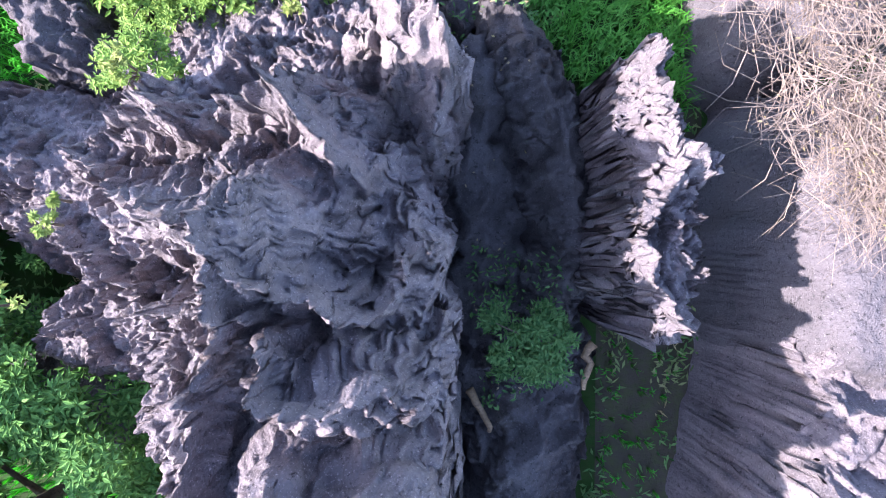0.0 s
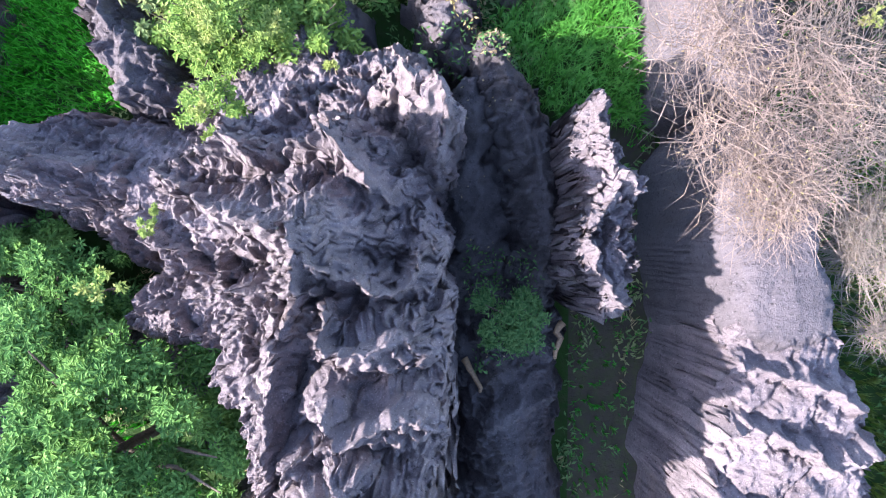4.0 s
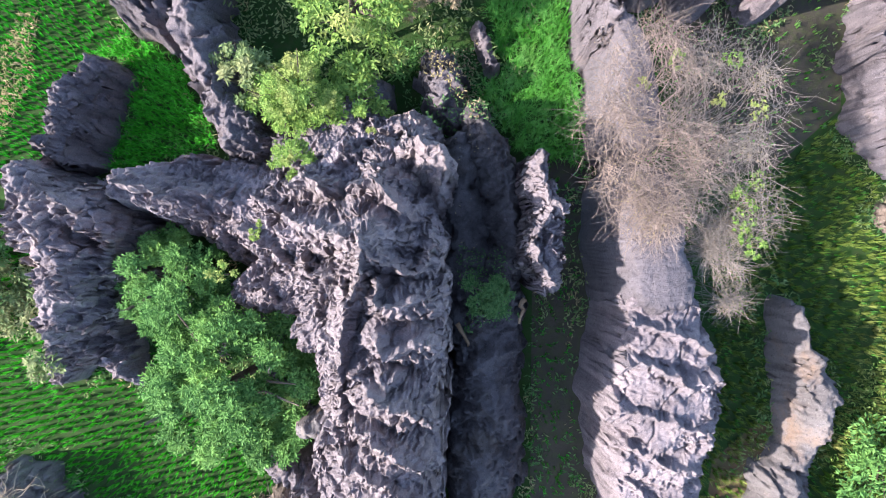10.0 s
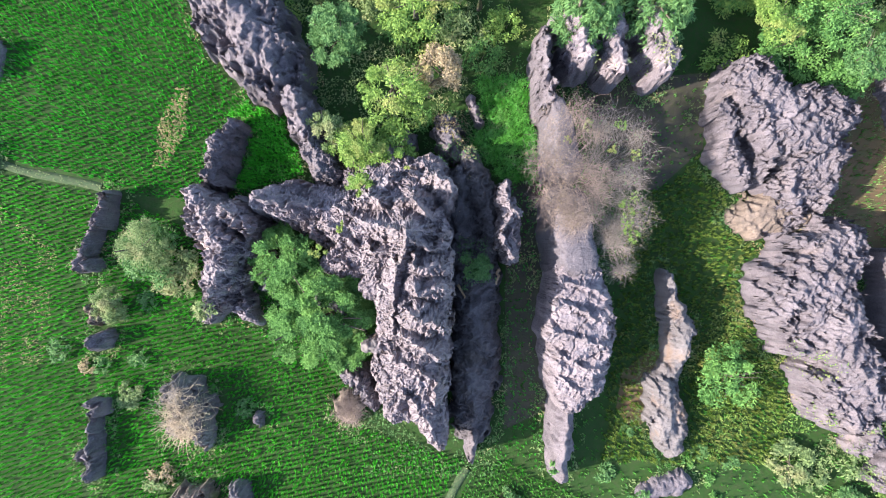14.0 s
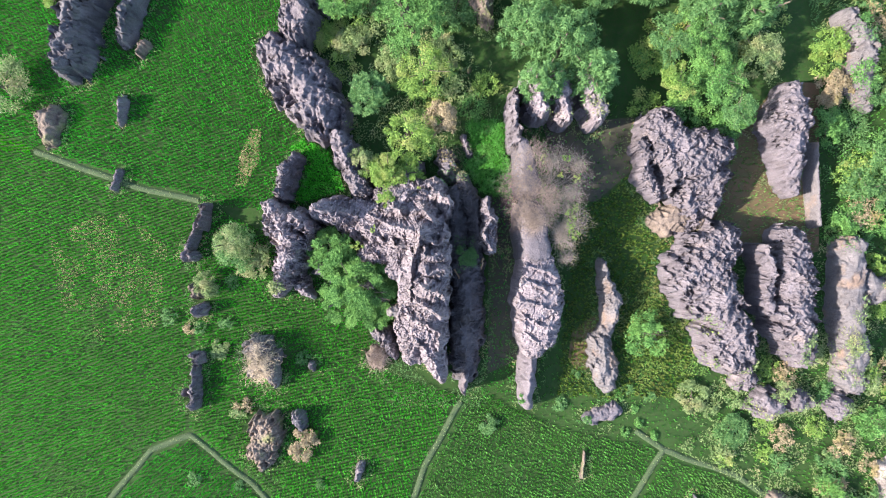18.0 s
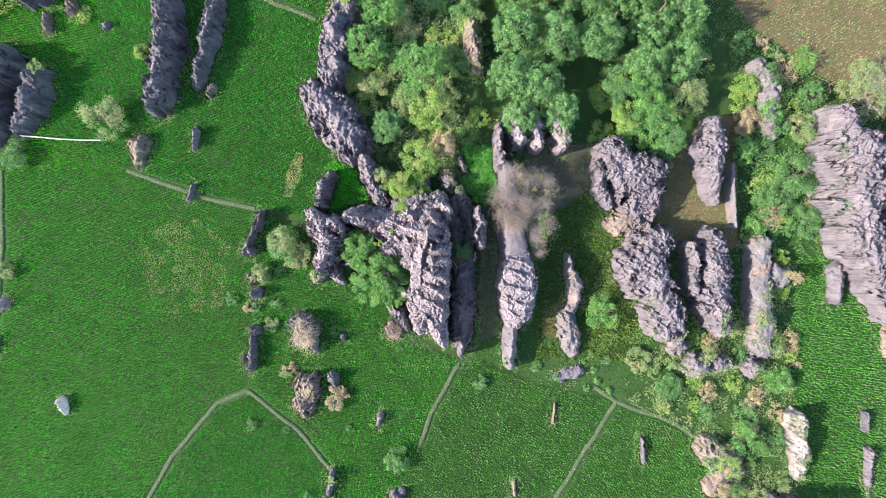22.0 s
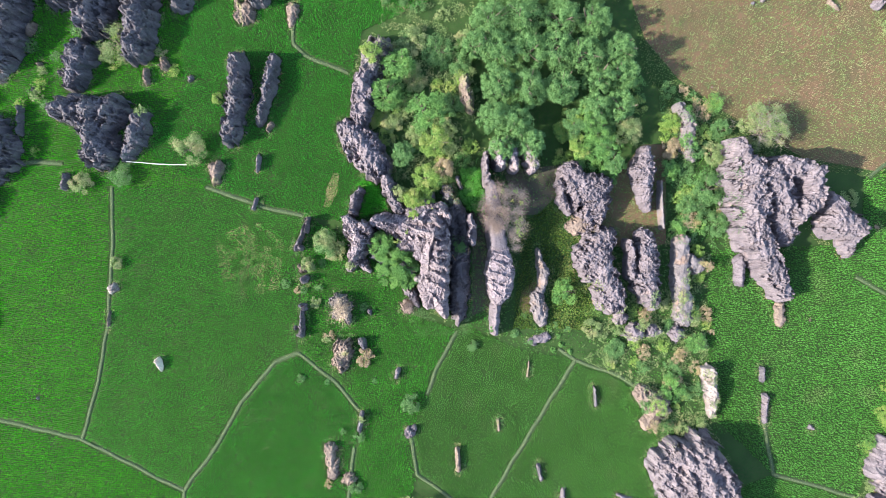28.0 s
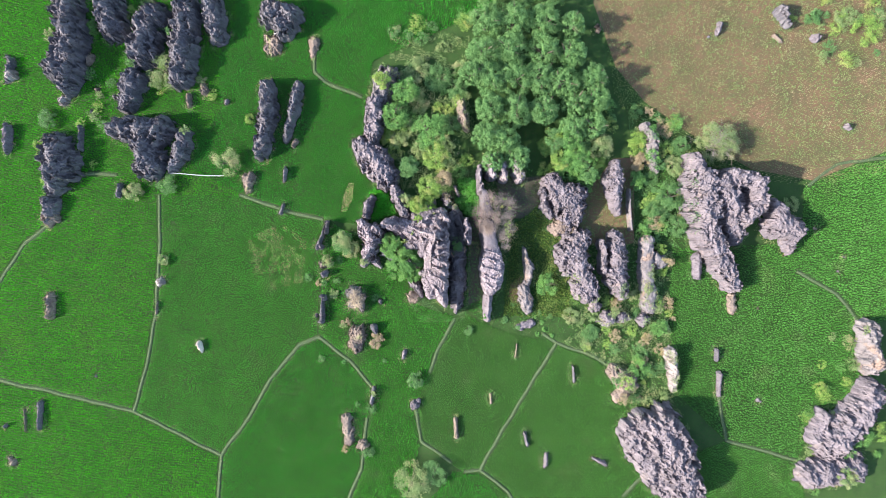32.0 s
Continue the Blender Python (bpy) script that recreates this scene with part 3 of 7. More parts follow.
def bund(label, line, width=0.17, tall=0.1, seed=1, material=None):
    """A low earth bank between two fields."""
    line = np.array(line)
    seg = np.hypot(*np.diff(line, axis=0).T)
    s = np.concatenate([[0], np.cumsum(seg)])
    u = np.arange(0, s[-1], 0.25)
    x, y = np.interp(u, s, line[:, 0]), np.interp(u, s, line[:, 1])
    x, y = x + 0.18 * noise2(u * 0.35, u * 0 + seed, seed), y + 0.18 * noise2(u * 0.35, u * 0 + seed, seed + 1)
    tx, ty = np.gradient(x), np.gradient(y)
    ln = np.hypot(tx, ty)
    nx, ny = -ty / ln, tx / ln
    prof = [(-1.15, -0.05), (-0.75, 0.75), (-0.3, 1.0), (0.3, 1.0), (0.75, 0.75), (1.15, -0.05)]
    V = []
    for a, h in prof:
        ww = width * (a + 0.16 * noise2(u * 1.7, u * 0 + a * 9, seed + 2))
        V.append(np.stack([x + nx * ww, y + ny * ww, tall * h * (1 + 0.3 * noise2(u * 2.1, u * 0 + a * 5, seed + 3)) + 0.0 * u], 1))
    n, k = len(u), len(prof)
    V = np.stack(V, 1).reshape(-1, 3)
    F = [(i * k + j, (i + 1) * k + j, (i + 1) * k + j + 1, i * k + j + 1) for i in range(n - 1) for j in range(k - 1)]
    BUND_LINES.append(np.stack([x, y, nx, ny], 1))
    for a in np.linspace(-1, 1, 9):
        i, j = ((x + nx * width * a - X0) / CELL).astype(int), ((y + ny * width * a - Y0) / CELL).astype(int)
        ok = (i > 1) & (i < NX - 2) & (j > 1) & (j < NY - 2)
        for di in (-1, 0, 1):
            for dj in (-1, 0, 1):
                BARE[i[ok] + di, j[ok] + dj] = True
    ob = new("field_bund", mesh_of("field_bund", V, F, material or BUND, True))
    return tagged(ob, label, "bund", "bunds between the paddies", "structure")


def thicket(name, label, x, y, rx, ry, height, n=1500, seed=1, material=None, thick=0.007, base=None, category="bush", clumps=22, reach=1.0, canopy=0.0, dry=True):
    """A leafless bush: tangled thin twigs in uneven clumps, with a few long bent stems."""
    rng = np.random.default_rng(seed)
    z = float(base if base is not None else height_at(x, y))
    root = new(name)
    root.location = (x, y, z)
    tagged(root, label, category)
    ang, rad = rng.uniform(0, 6.28, clumps), np.sqrt(rng.uniform(0, 1, clumps))
    cx, cy = rx * rad * np.cos(ang), ry * rad * np.sin(ang)
    floor_z = height_at(x + cx, y + cy) - z
    top = np.maximum(floor_z + 0.25 * height, canopy - z) + height * (0.75 - 0.45 * rad ** 2) * rng.uniform(0.5, 1.1, clumps)
    size = min(rx, ry) * rng.uniform(0.25, 0.5, clumps)
    stems, twigs = [], []
    for k in range(clumps):
        mid = (0.6 * cx[k] + rng.normal(0, 0.1), 0.6 * cy[k] + rng.normal(0, 0.1), top[k] * 0.75)
        stems.append([(0.45 * cx[k], 0.45 * cy[k], max(-0.1, floor_z[k] * 0.5 - 0.2), thick * 2.6), (*mid, thick * 1.9), (cx[k], cy[k], top[k], thick * 1.1)])
        for _ in range(2):
            a, q, path = rng.uniform(0, 6.28), [cx[k], cy[k], top[k] - 0.15], []
            for s in range(6):
                path.append((*q, thick * (1.3 - 0.19 * s)))
                a += rng.normal(0, 0.45)
                l = reach * rng.uniform(0.1, 0.26)
                q = [q[0] + l * math.cos(a), q[1] + l * math.sin(a), q[2] + rng.normal(0.02, 0.05)]
            stems.append(path)
    pick = rng.integers(0, clumps, n)
    v = rng.normal(0, 1, (n, 3))
    v *= (rng.uniform(0, 1, n) ** 0.5 / (np.linalg.norm(v, axis=1) + 1e-9))[:, None]
    P = np.stack([cx[pick], cy[pick], top[pick]], 1) + v * size[pick][:, None] * np.array([1, 1, 0.6])
    yaw, ln = rng.uniform(0, 6.28, n), reach * rng.uniform(0.1, 0.36, n)
    turn, rise = rng.normal(0, 0.6, n), rng.normal(0.12, 0.35, n)
    for k in range(n):
        p, l, t = P[k], ln[k], thick * rng.uniform(0.45, 0.9)
        m = (p[0] + l * math.cos(yaw[k]), p[1] + l * math.sin(yaw[k]), p[2] + l * rise[k])
        e = (m[0] + l * math.cos(yaw[k] + turn[k]), m[1] + l * math.sin(yaw[k] + turn[k]), m[2] + l * (rise[k] - 0.15))
        twigs.append([(*p, t), (*m, t * 0.8), (*e, t * 0.45)])
    if dry:
        V, F = leaves(rng, P[::4] + rng.normal(0, 0.08, P[::4].shape), 0.055, 0.022)
        tagged(part("withered_leaf", mesh_of("withered_leaf", V, F, LEAF_DRY), root), kind="stuff")
    for nm, group in (("stem", stems), ("twig", twigs)):
        V, F = tubes(group, 3)
        tagged(part(nm, mesh_of(nm, V, F, material or TWIG), root), kind="stuff")
    return root


def fringe(label, material, density=14, reach=5, seed=1, patch=0.0, length=0.15, width=0.045, tall=0.3):
    """Weeds round the feet of all the rocks."""
    rng = np.random.default_rng(seed)
    near = TOP > 0.25
    for _ in range(reach):
        grown = near.copy()
        grown[1:] |= near[:-1]
        grown[:-1] |= near[1:]
        grown[:, 1:] |= near[:, :-1]
        grown[:, :-1] |= near[:, 1:]
        near = grown
    i, j = np.nonzero(near & (TOP < 0.12))
    ok = rng.uniform(0, 1, len(i)) < density * CELL * CELL * 3
    i, j = i[ok], j[ok]
    x, y = X0 + (i + rng.uniform(0, 1, len(i))) * CELL, Y0 + (j + rng.uniform(0, 1, len(i))) * CELL
    f = fbm(x * 0.5, y * 0.5, seed, 3)
    x, y, f = x[f > patch], y[f > patch], f[f > patch]
    x, y, f = np.repeat(x, 3), np.repeat(y, 3), np.repeat(f, 3)
    P = np.stack([x + rng.normal(0, 0.06, len(x)), y + rng.normal(0, 0.06, len(x)), rng.uniform(0.03, 1, len(x)) * tall * np.clip(0.5 + f, 0.3, 1)], 1)
    V, F = leaves(rng, P, length, width, droop=-0.2)
    return tagged(new("weeds", mesh_of("weeds", V, F, material)), label, "weeds", "", "stuff")


def bund_grass(label, material, seed=1, per=16):
    """Short grass along the bunds."""
    rng = np.random.default_rng(seed)
    L = np.repeat(np.concatenate(BUND_LINES), per, 0)
    n = len(L)
    across, along = rng.normal(0, 0.11, n), rng.uniform(-0.13, 0.13, n)
    P = np.stack([L[:, 0] + L[:, 2] * across - L[:, 3] * along, L[:, 1] + L[:, 3] * across + L[:, 2] * along, rng.uniform(0.04, 0.17, n)], 1)
    V, F = leaves(rng, P, 0.14, 0.03, droop=-0.3)
    return tagged(new("bund_grass", mesh_of("bund_grass", V, F, material)), label, "grass", "", "stuff")


def scatter_bushes(label, poly, n, small, large, looks, seed=1, name="bush"):
    """Bushes of several looks set at random over a weedy stretch."""
    rng = np.random.default_rng(seed)
    px, py = [p[0] for p in poly], [p[1] for p in poly]
    made = 0
    while made < n:
        x, y = rng.uniform(min(px), max(px)), rng.uniform(min(py), max(py))
        if not inside(np.array([x]), np.array([y]), poly)[0] or height_at(x, y) > 1.6:
            continue
        r = rng.uniform(small, large)
        look_of = looks[int(rng.integers(len(looks)))]
        plant(name, label, x, y, r, r * rng.uniform(0.8, 1.4), look_of, n=int(130 + 430 * r * r), length=0.17, width=0.065, clumps=12 + int(12 * r), seed=int(rng.integers(1e6)), category="bush", trunk=False, lumpy=0.36)
        made += 1


# the ground: one sheet to the horizon
ground = new("ground", mesh_of("ground", [(-2500, -2500, 0), (2500, -2500, 0), (2500, 2500, 0), (-2500, 2500, 0)], [(0, 1, 2, 3)], SOIL))
tagged(ground, "wet dark soil under the paddies", "ground", "", "structure")

# the great fluted massif and its neighbours
outcrop("karst_massif", "large grey fluted limestone massif with knife-sharp crests",
        [[(-1.0, 0.45, 0.85, 4.1), (-0.9, -0.3, 0.92, 4.4), (-1.0, -1.2, 1.0, 4.9), (-1.05, -2.2, 1.02, 5.0), (-1.05, -3.1, 1.0, 5.1), (-1.05, -3.95, 1.02, 4.8), (-1.2, -5.2, 1.05, 4.3), (-0.9, -6.7, 0.72, 3.6), (-0.35, -8.24, 0.29, 3.0)],
         [(-1.5, 1.6, 0.35, 4.0), (-1.0, 0.9, 0.4, 4.3)], [(-0.52, 2.2, 0.26, 4.0), (-0.08, 1.75, 0.32, 4.3)],
         [(-4.9, 0.9, 0.7, 2.2), (-3.9, 0.2, 0.9, 2.6), (-3.0, 0.3, 1.0, 3.2), (-2.3, 0.2, 0.9, 4.0)], [(-3.96, 1.07, 0.5, 2.6), (-3.0, 1.5, 0.45, 3.1), (-2.27, 2.1, 0.35, 3.2)],
         [(-7.56, 1.5, 0.4, 3.1), (-6.62, 1.1, 0.54, 2.8), (-5.5, 1.16, 0.45, 2.4)], [(-6.92, 1.5, 0.8, 1.9), (-4, 0.7, 1.3, 2.1), (-2.43, 0.9, 1.4, 3.0), (-1.12, 1.48, 1.2, 3.2)],
         [(-2.4, 3.08, 0.71, 2), (-3.61, 2.25, 0.75, 2.1), (-0.84, 2.63, 0.75, 2.3)], [(-2.2, -1.3, 0.5, 4.1), (-2.2, -2.14, 0.6, 4.2), (-1.95, -3.44, 0.8, 4.0), (-2.16, -5.02, 0.86, 3.6), (-1.98, -6.67, 0.73, 3.1)],
         [(-4.8, -1.0, 0.5, 2.3), (-3.6, -0.95, 0.75, 2.7), (-2.6, -0.8, 0.75, 3.7), (-2.9, -1.9, 0.7, 3.2)]],
        crests=[[(-4.6, 1.25, 0.5, 2.5), (-3.9, 0.9, 0.5, 3.1), (-3.14, 0.54, 0.5, 4.0), (-2.24, 0.24, 0.55, 5.0), (-1.44, 0.15, 0.6, 5.95), (-1.57, -0.48, 0.55, 5.6), (-1.76, -0.98, 0.5, 5.45), (-1.91, -1.34, 0.45, 5.2), (-2.02, -2.53, 0.5, 5.1), (-2.1, -3.5, 0.5, 4.6)],
                [(-1.4, -0.1, 0.5, 5.85), (-1.27, -0.3, 0.5, 5.6), (-0.82, -0.54, 0.45, 5.4), (-0.39, -0.43, 0.4, 5.25), (-0.25, -0.08, 0.35, 5.0), (0.08, 0.0, 0.3, 4.8)],
                [(-1.95, 1.2, 0.3, 4.5), (-1.38, 1.34, 0.35, 5.25), (-1.19, 1.06, 0.4, 5.2), (-0.87, 0.65, 0.4, 5.2), (-0.7, 0.55, 0.3, 4.9)], [(-0.55, 2.15, 0.35, 4.75), (-0.2, 1.95, 0.4, 5.0), (0.05, 1.69, 0.3, 5.0), (0.02, 1.4, 0.25, 4.6)],
                [(-1.3, -0.75, 0.5, 5.65), (-1.2, -1.06, 0.6, 5.75), (-0.75, -1.15, 0.6, 5.7), (-0.35, -1.06, 0.5, 5.6)], [(-1.3, -1.75, 0.5, 5.7), (-1.1, -2.02, 0.6, 5.75), (-0.6, -1.95, 0.6, 5.75), (-0.21, -1.87, 0.5, 5.6)],
                [(-1.5, -2.6, 0.5, 5.8), (-1.2, -2.79, 0.6, 6.15), (-0.7, -2.95, 0.6, 6.15), (-0.29, -3.14, 0.5, 6.0)], [(-1.7, -3.5, 0.5, 5.3), (-1.0, -3.9, 0.6, 5.7), (-0.4, -4.2, 0.45, 5.5)],
                [(-2.1, -4.5, 0.5, 4.5), (-1.2, -4.8, 0.6, 4.85), (-0.5, -5.3, 0.5, 4.6), (-0.6, -6.2, 0.45, 4.2)], [(-1.9, -5.6, 0.5, 4.1), (-1.3, -6.2, 0.5, 4.0), (-0.8, -7.0, 0.4, 3.7), (-0.4, -8.0, 0.3, 3.4)],
                [(-3.39, 1.35, 0.4, 3.5), (-3.05, 1.6, 0.4, 3.9), (-2.6, 1.3, 0.4, 4.3)], [(-4.74, 0.45, 0.35, 2.8), (-4.2, 0.1, 0.4, 3.0), (-3.7, -0.3, 0.4, 3.2)], [(-4.86, -1.05, 0.35, 2.6), (-4.3, -0.8, 0.4, 2.8), (-3.9, -1.3, 0.4, 2.9)],
                [(-3.2, -0.1, 0.35, 3.6), (-2.9, -0.6, 0.4, 3.8), (-2.4, -0.5, 0.4, 4.5)], [(-5.6, 1.3, 0.4, 2.8), (-6.4, 1.2, 0.4, 3.2), (-7.4, 1.5, 0.4, 3.6)]],
        res=0.018, seed=3, deep=0.22, jag=0.6, block=0.05, flute=1.2, flat=0.1, steep=6, cusp=0.1, cut=0.25, drop=1.35, cracked=0.25, material=KARST, parts=('main_crest', 'side_crest', 'knob', 'shoulder', 'rib', 'arm', 'hollow', 'apron', 'flank', 'foot'))
# gully rocks use the darkened karst, which carries the massif's shadow
outcrop("gully_floor", "earthy rock floor of the narrow gully", [[(0.57, 2.37, 0.72, 1.7), (0.59, 0.27, 0.74, 1.4), (0.72, -2.14, 0.8, 1.5)]], material=KARST_SHADE, res=0.05, jag=0.9, flat=0.3, steep=3, seed=14)
outcrop("gully_slope", "worn rock slope below the spire, coloured dark for shade", [[(0.82, 3.3, 0.52, 1.9), (1.13, 2.74, 0.57, 2.1)], [(1.19, 2.3, 0.57, 2.1), (1.58, 1.4, 0.7, 2.1), (1.86, 0, 0.58, 1.9), (1.38, -1.06, 0.6, 1.6)]], res=0.03, jag=0.6, flat=0.4, steep=4, deep=0.7, material=KARST_SHADE, parts=('gully_head', 'lower_slope'), seed=21)
outcrop("rock_shelf", "smooth pale grey rock shelf beside the massif", [[(-3.22, -4.36, 0.43, 3), (-2.68, -4.34, 0.54, 3.1)]], material=PALE, jag=0.35, flute=0.3, flat=0.08, res=0.03, steep=6, ripple=0.4, block=0.2, seed=28)
outcrop("crag", "low jagged grey crag at the massif's foot", [[(-4.46, -5.63, 0.3, 1.4), (-3.69, -6.1, 0.5, 1.6), (-3.25, -7.23, 0.21, 1)]], res=0.03, seed=35)
outcrop("karst_block", "dark grey jagged limestone block", [[(-10.37, 1.71, 0.52, 2.7), (-9.6, 0.7, 0.9, 3), (-9.02, -0.37, 1.01, 3), (-9.38, -1.57, 0.84, 2.4), (-10.21, -3.37, 0.3, 1)], [(-8.6, 0.97, 0.58, 3.3), (-8.3, 0.41, 0.54, 3.1)], [(-8.81, -2.9, 0.34, 1.3), (-8.26, -3.59, 0.26, 0.9)]], res=0.028, deep=0.6, flat=0.18, steep=3.4, material=KARST, parts=('main_block', 'eastern_crest', 'southern_foot'), seed=42, grit=1.5)
outcrop("rock_wall", "low weathered rock rib beside the rice", [[(-9.05, 4.67, 0.33, 1.6), (-9.59, 3.86, 0.46, 1.8), (-9.74, 2.47, 0.37, 2.2)]], material=KARST_MID, res=0.028, jag=1.0, flat=0.15, parts=('upper_rib', 'lower_rib'), seed=49, grit=1.5)
outcrop("pale_outcrop", "smooth pale rock with hollows under a bush", [[(-5.74, 4.9, 0.58, 1.8), (-5.61, 3.54, 0.54, 1.9), (-5.13, 2.68, 0.61, 2.2)]], material=SLAB, res=0.028, jag=0.8, flute=0.8, flat=0.1, parts=('upper_rock', 'lower_rock'), seed=56, grit=1.2)
outcrop("worn_boulder", "weathered brown knob at the gully's head", [[(0.15, 4.56, 0.33, 2), (0.45, 4.21, 0.41, 2.2)], [(-1.93, 4.13, 0.54, 1.6), (-2.11, 3.33, 0.45, 2)]], material=SLAB, res=0.03, parts=('east_lump', 'west_lump'), jag=0.5, seed=63)
outcrop("limestone_spire", "thin pale blade of sharp limestone", [[(2.13, 1.99, 0.2, 3.4), (2.1, 1.45, 0.28, 3.7), (2.38, 0.82, 0.34, 3.8), (2.27, -0.1, 0.46, 3.85), (2.45, -0.85, 0.22, 3.5)]], crests=[[(2.16, 2.02, 0.3, 3.8), (2.08, 1.45, 0.3, 4.0), (2.3, 0.95, 0.3, 4.15), (2.6, 0.77, 0.25, 4.1)], [(2.3, 0.8, 0.3, 4.15), (1.95, 0.1, 0.35, 4.1), (2.1, -0.4, 0.35, 4.05), (2.42, -0.82, 0.3, 3.75)]], res=0.018, smooth=4, jag=0.8, steep=7, cusp=0.1, deep=0.3, drop=0.8, flute=1.15, block=0.1, material=KARST, parts=('north_point', 'upper_blade', 'lower_blade', 'south_point'), seed=70)
outcrop("gully_ledge", "rock ledge on the gully floor, coloured dark for shade", [[(1.19, -1.59, 0.86, 1.9), (1.2, -4.08, 0.87, 1.8)], [(1.16, -4.71, 0.87, 1.75), (1.11, -6.21, 0.88, 1.6), (1.03, -8.02, 0.77, 1.2)]], res=0.03, jag=0.6, flat=0.2, block=0.3, material=KARST_SHADE, parts=('upper_ledge', 'lower_ledge'), seed=77)
outcrop("rock_spike", "small sharp grey rock spike", [[(1.07, -8.28, 0.24, 2.2), (0.89, -9.22, 0.21, 1.8)]], res=0.07, seed=84)
outcrop("slab_ridge", "long smooth-topped pale grey limestone ridge", [[(4.25, 5.26, 0.39, 2.9), (4.5, 4.46, 0.55, 3.0), (4.7, 2.92, 0.74, 3.0)], [(4.8, 1.22, 0.86, 3.2), (4.82, 0.84, 0.88, 3.25), (4.88, -0.1, 0.92, 3.3), (5.05, -0.95, 0.94, 3.3)]], res=0.025, smooth=5, flat=0.03, jag=0.22, grit=0.7, flute=0.4, steep=6, cusp=0.02, deep=0.16, cracked=0.2, ripple=0.22, material=SLAB, parts=('northern_rib', 'slab'), seed=91)
outcrop("narrow_rib", "thin jagged limestone rib running on from the ridge", [[(3.92, 8.42, 0.26, 2.6), (3.8, 7.27, 0.29, 3), (3.87, 6.29, 0.29, 3), (4.01, 5.28, 0.35, 3.1)]], res=0.035, jag=1.0, block=0.5, flute=0.6, parts=('north_end', 'middle_rib', 'south_end'), seed=98)
outcrop("karst_ridge", "broad grey limestone ridge with deeply fluted top", [[(5.1, -1.53, 0.88, 3.2), (5.2, -2.26, 1.05, 3.3), (5.2, -2.99, 1.18, 3.3), (5.2, -3.87, 1.25, 3.2)], [(5.25, -3.91, 1.27, 3.1), (5.25, -4.61, 1.24, 2.9), (5.2, -5.66, 1.1, 2.6), (5.0, -6.43, 0.8, 2.4)]], crests=[[(4.3, -1.7, 0.5, 3.4), (5.2, -1.9, 0.5, 3.6), (6.1, -2.4, 0.4, 3.4)], [(3.95, -2.6, 0.4, 3.5), (4.8, -2.7, 0.5, 3.6), (5.5, -3.1, 0.5, 3.7), (6.4, -2.95, 0.4, 3.4)], [(4.0, -3.6, 0.45, 3.4), (4.9, -3.9, 0.5, 3.5), (5.9, -4.2, 0.45, 3.3)], [(4.2, -4.6, 0.4, 3.0), (5.0, -5.0, 0.5, 3.1), (6.0, -5.3, 0.4, 2.9)], [(4.4, -5.6, 0.4, 2.7), (5.2, -6.1, 0.4, 2.8)]], res=0.025, smooth=6, flat=0.06, jag=0.42, steep=9, cusp=0.06, deep=0.4, drop=0.85, flute=0.95, ripple=0.1, material=KARST, parts=('crown_rock', 'lower_shoulder'), seed=105, cut=0.2)
outcrop("low_wall_rock", "low smooth rock rib in line with the ridge", [[(4.89, -7.29, 0.5, 1.8), (4.79, -8.47, 0.5, 1.7), (4.72, -10.07, 0.38, 1.4)]], res=0.06, jag=0.6, flute=0.8, ripple=0.6, seed=112)
# filler rock below the crown; its dark stone stands for the tree's shade
outcrop("shaded_rock", "rock under the tree, coloured dark for its shade", [[(-3.79, -3.06, 0.83, 1.7), (-4.68, -2.26, 0.89, 1.4), (-6.2, -2.06, 0.85, 1.2), (-7.54, -1.86, 0.64, 1)]], material=KARST_DARK, res=0.06, jag=0.7, seed=119)
outcrop("shaded_rock", "dark earthy rock at the gully's head", [[(-0.22, 4.82, 0.46, 1.3), (0.06, 4.1, 0.5, 1.7), (0.3, 3.59, 0.35, 1.2)]], material=SLAB, res=0.035, jag=1.2, deep=0.6, seed=126)

# north of the massif
outcrop("karst_outcrop", "grey limestone crags under green trees", [[(-8.37, 16.15, 1.02, 2.8), (-8.61, 14.39, 1.06, 2.8), (-8.77, 12.56, 0.95, 2.4)], [(-10.18, 10.95, 1.05, 1.8), (-8.66, 9.2, 1.43, 2.4), (-7.45, 7.18, 1.34, 2.6)], [(-6.5, 5.83, 0.48, 2.4), (-5.96, 4.69, 0.64, 2)]], res=0.05, parts=('northern_crag', 'middle_crag', 'southern_crag'), seed=133)
outcrop("rock_rib", "weathered brown rock rib along the gully", [[(1.74, 15.89, 0.47, 3), (2.01, 13.94, 0.55, 3), (2.45, 12.97, 0.32, 2.4)]], material=BROWN, seed=140, res=0.06, flute=1.0)
outcrop("pale_cliff", "pale hanging limestone cliff below tall bamboo", [[(5.08, 8.95, 0.7, 3.4), (5.3, 7.33, 0.58, 3.2)]], material=KARST, res=0.045, jag=0.9, cusp=0.15, deep=0.4, flute=0.6, group="cliffs under the bamboo", seed=147, grit=1.6)
outcrop("pale_cliff", "narrow pale limestone pillar below bamboo", [[(6.47, 8.42, 0.55, 3.2), (6.78, 6.93, 0.47, 2.8)]], material=KARST, res=0.045, jag=0.9, cusp=0.15, deep=0.4, flute=0.6, group="cliffs under the bamboo", seed=154, grit=1.6)
outcrop("pale_cliff", "pale limestone cliff draped with creepers", [[(8.09, 8.73, 0.7, 3.5), (8.72, 7.03, 0.55, 3.1)]], material=KARST, res=0.045, jag=0.9, cusp=0.15, deep=0.4, flute=0.6, group="cliffs under the bamboo", seed=161, grit=1.6)
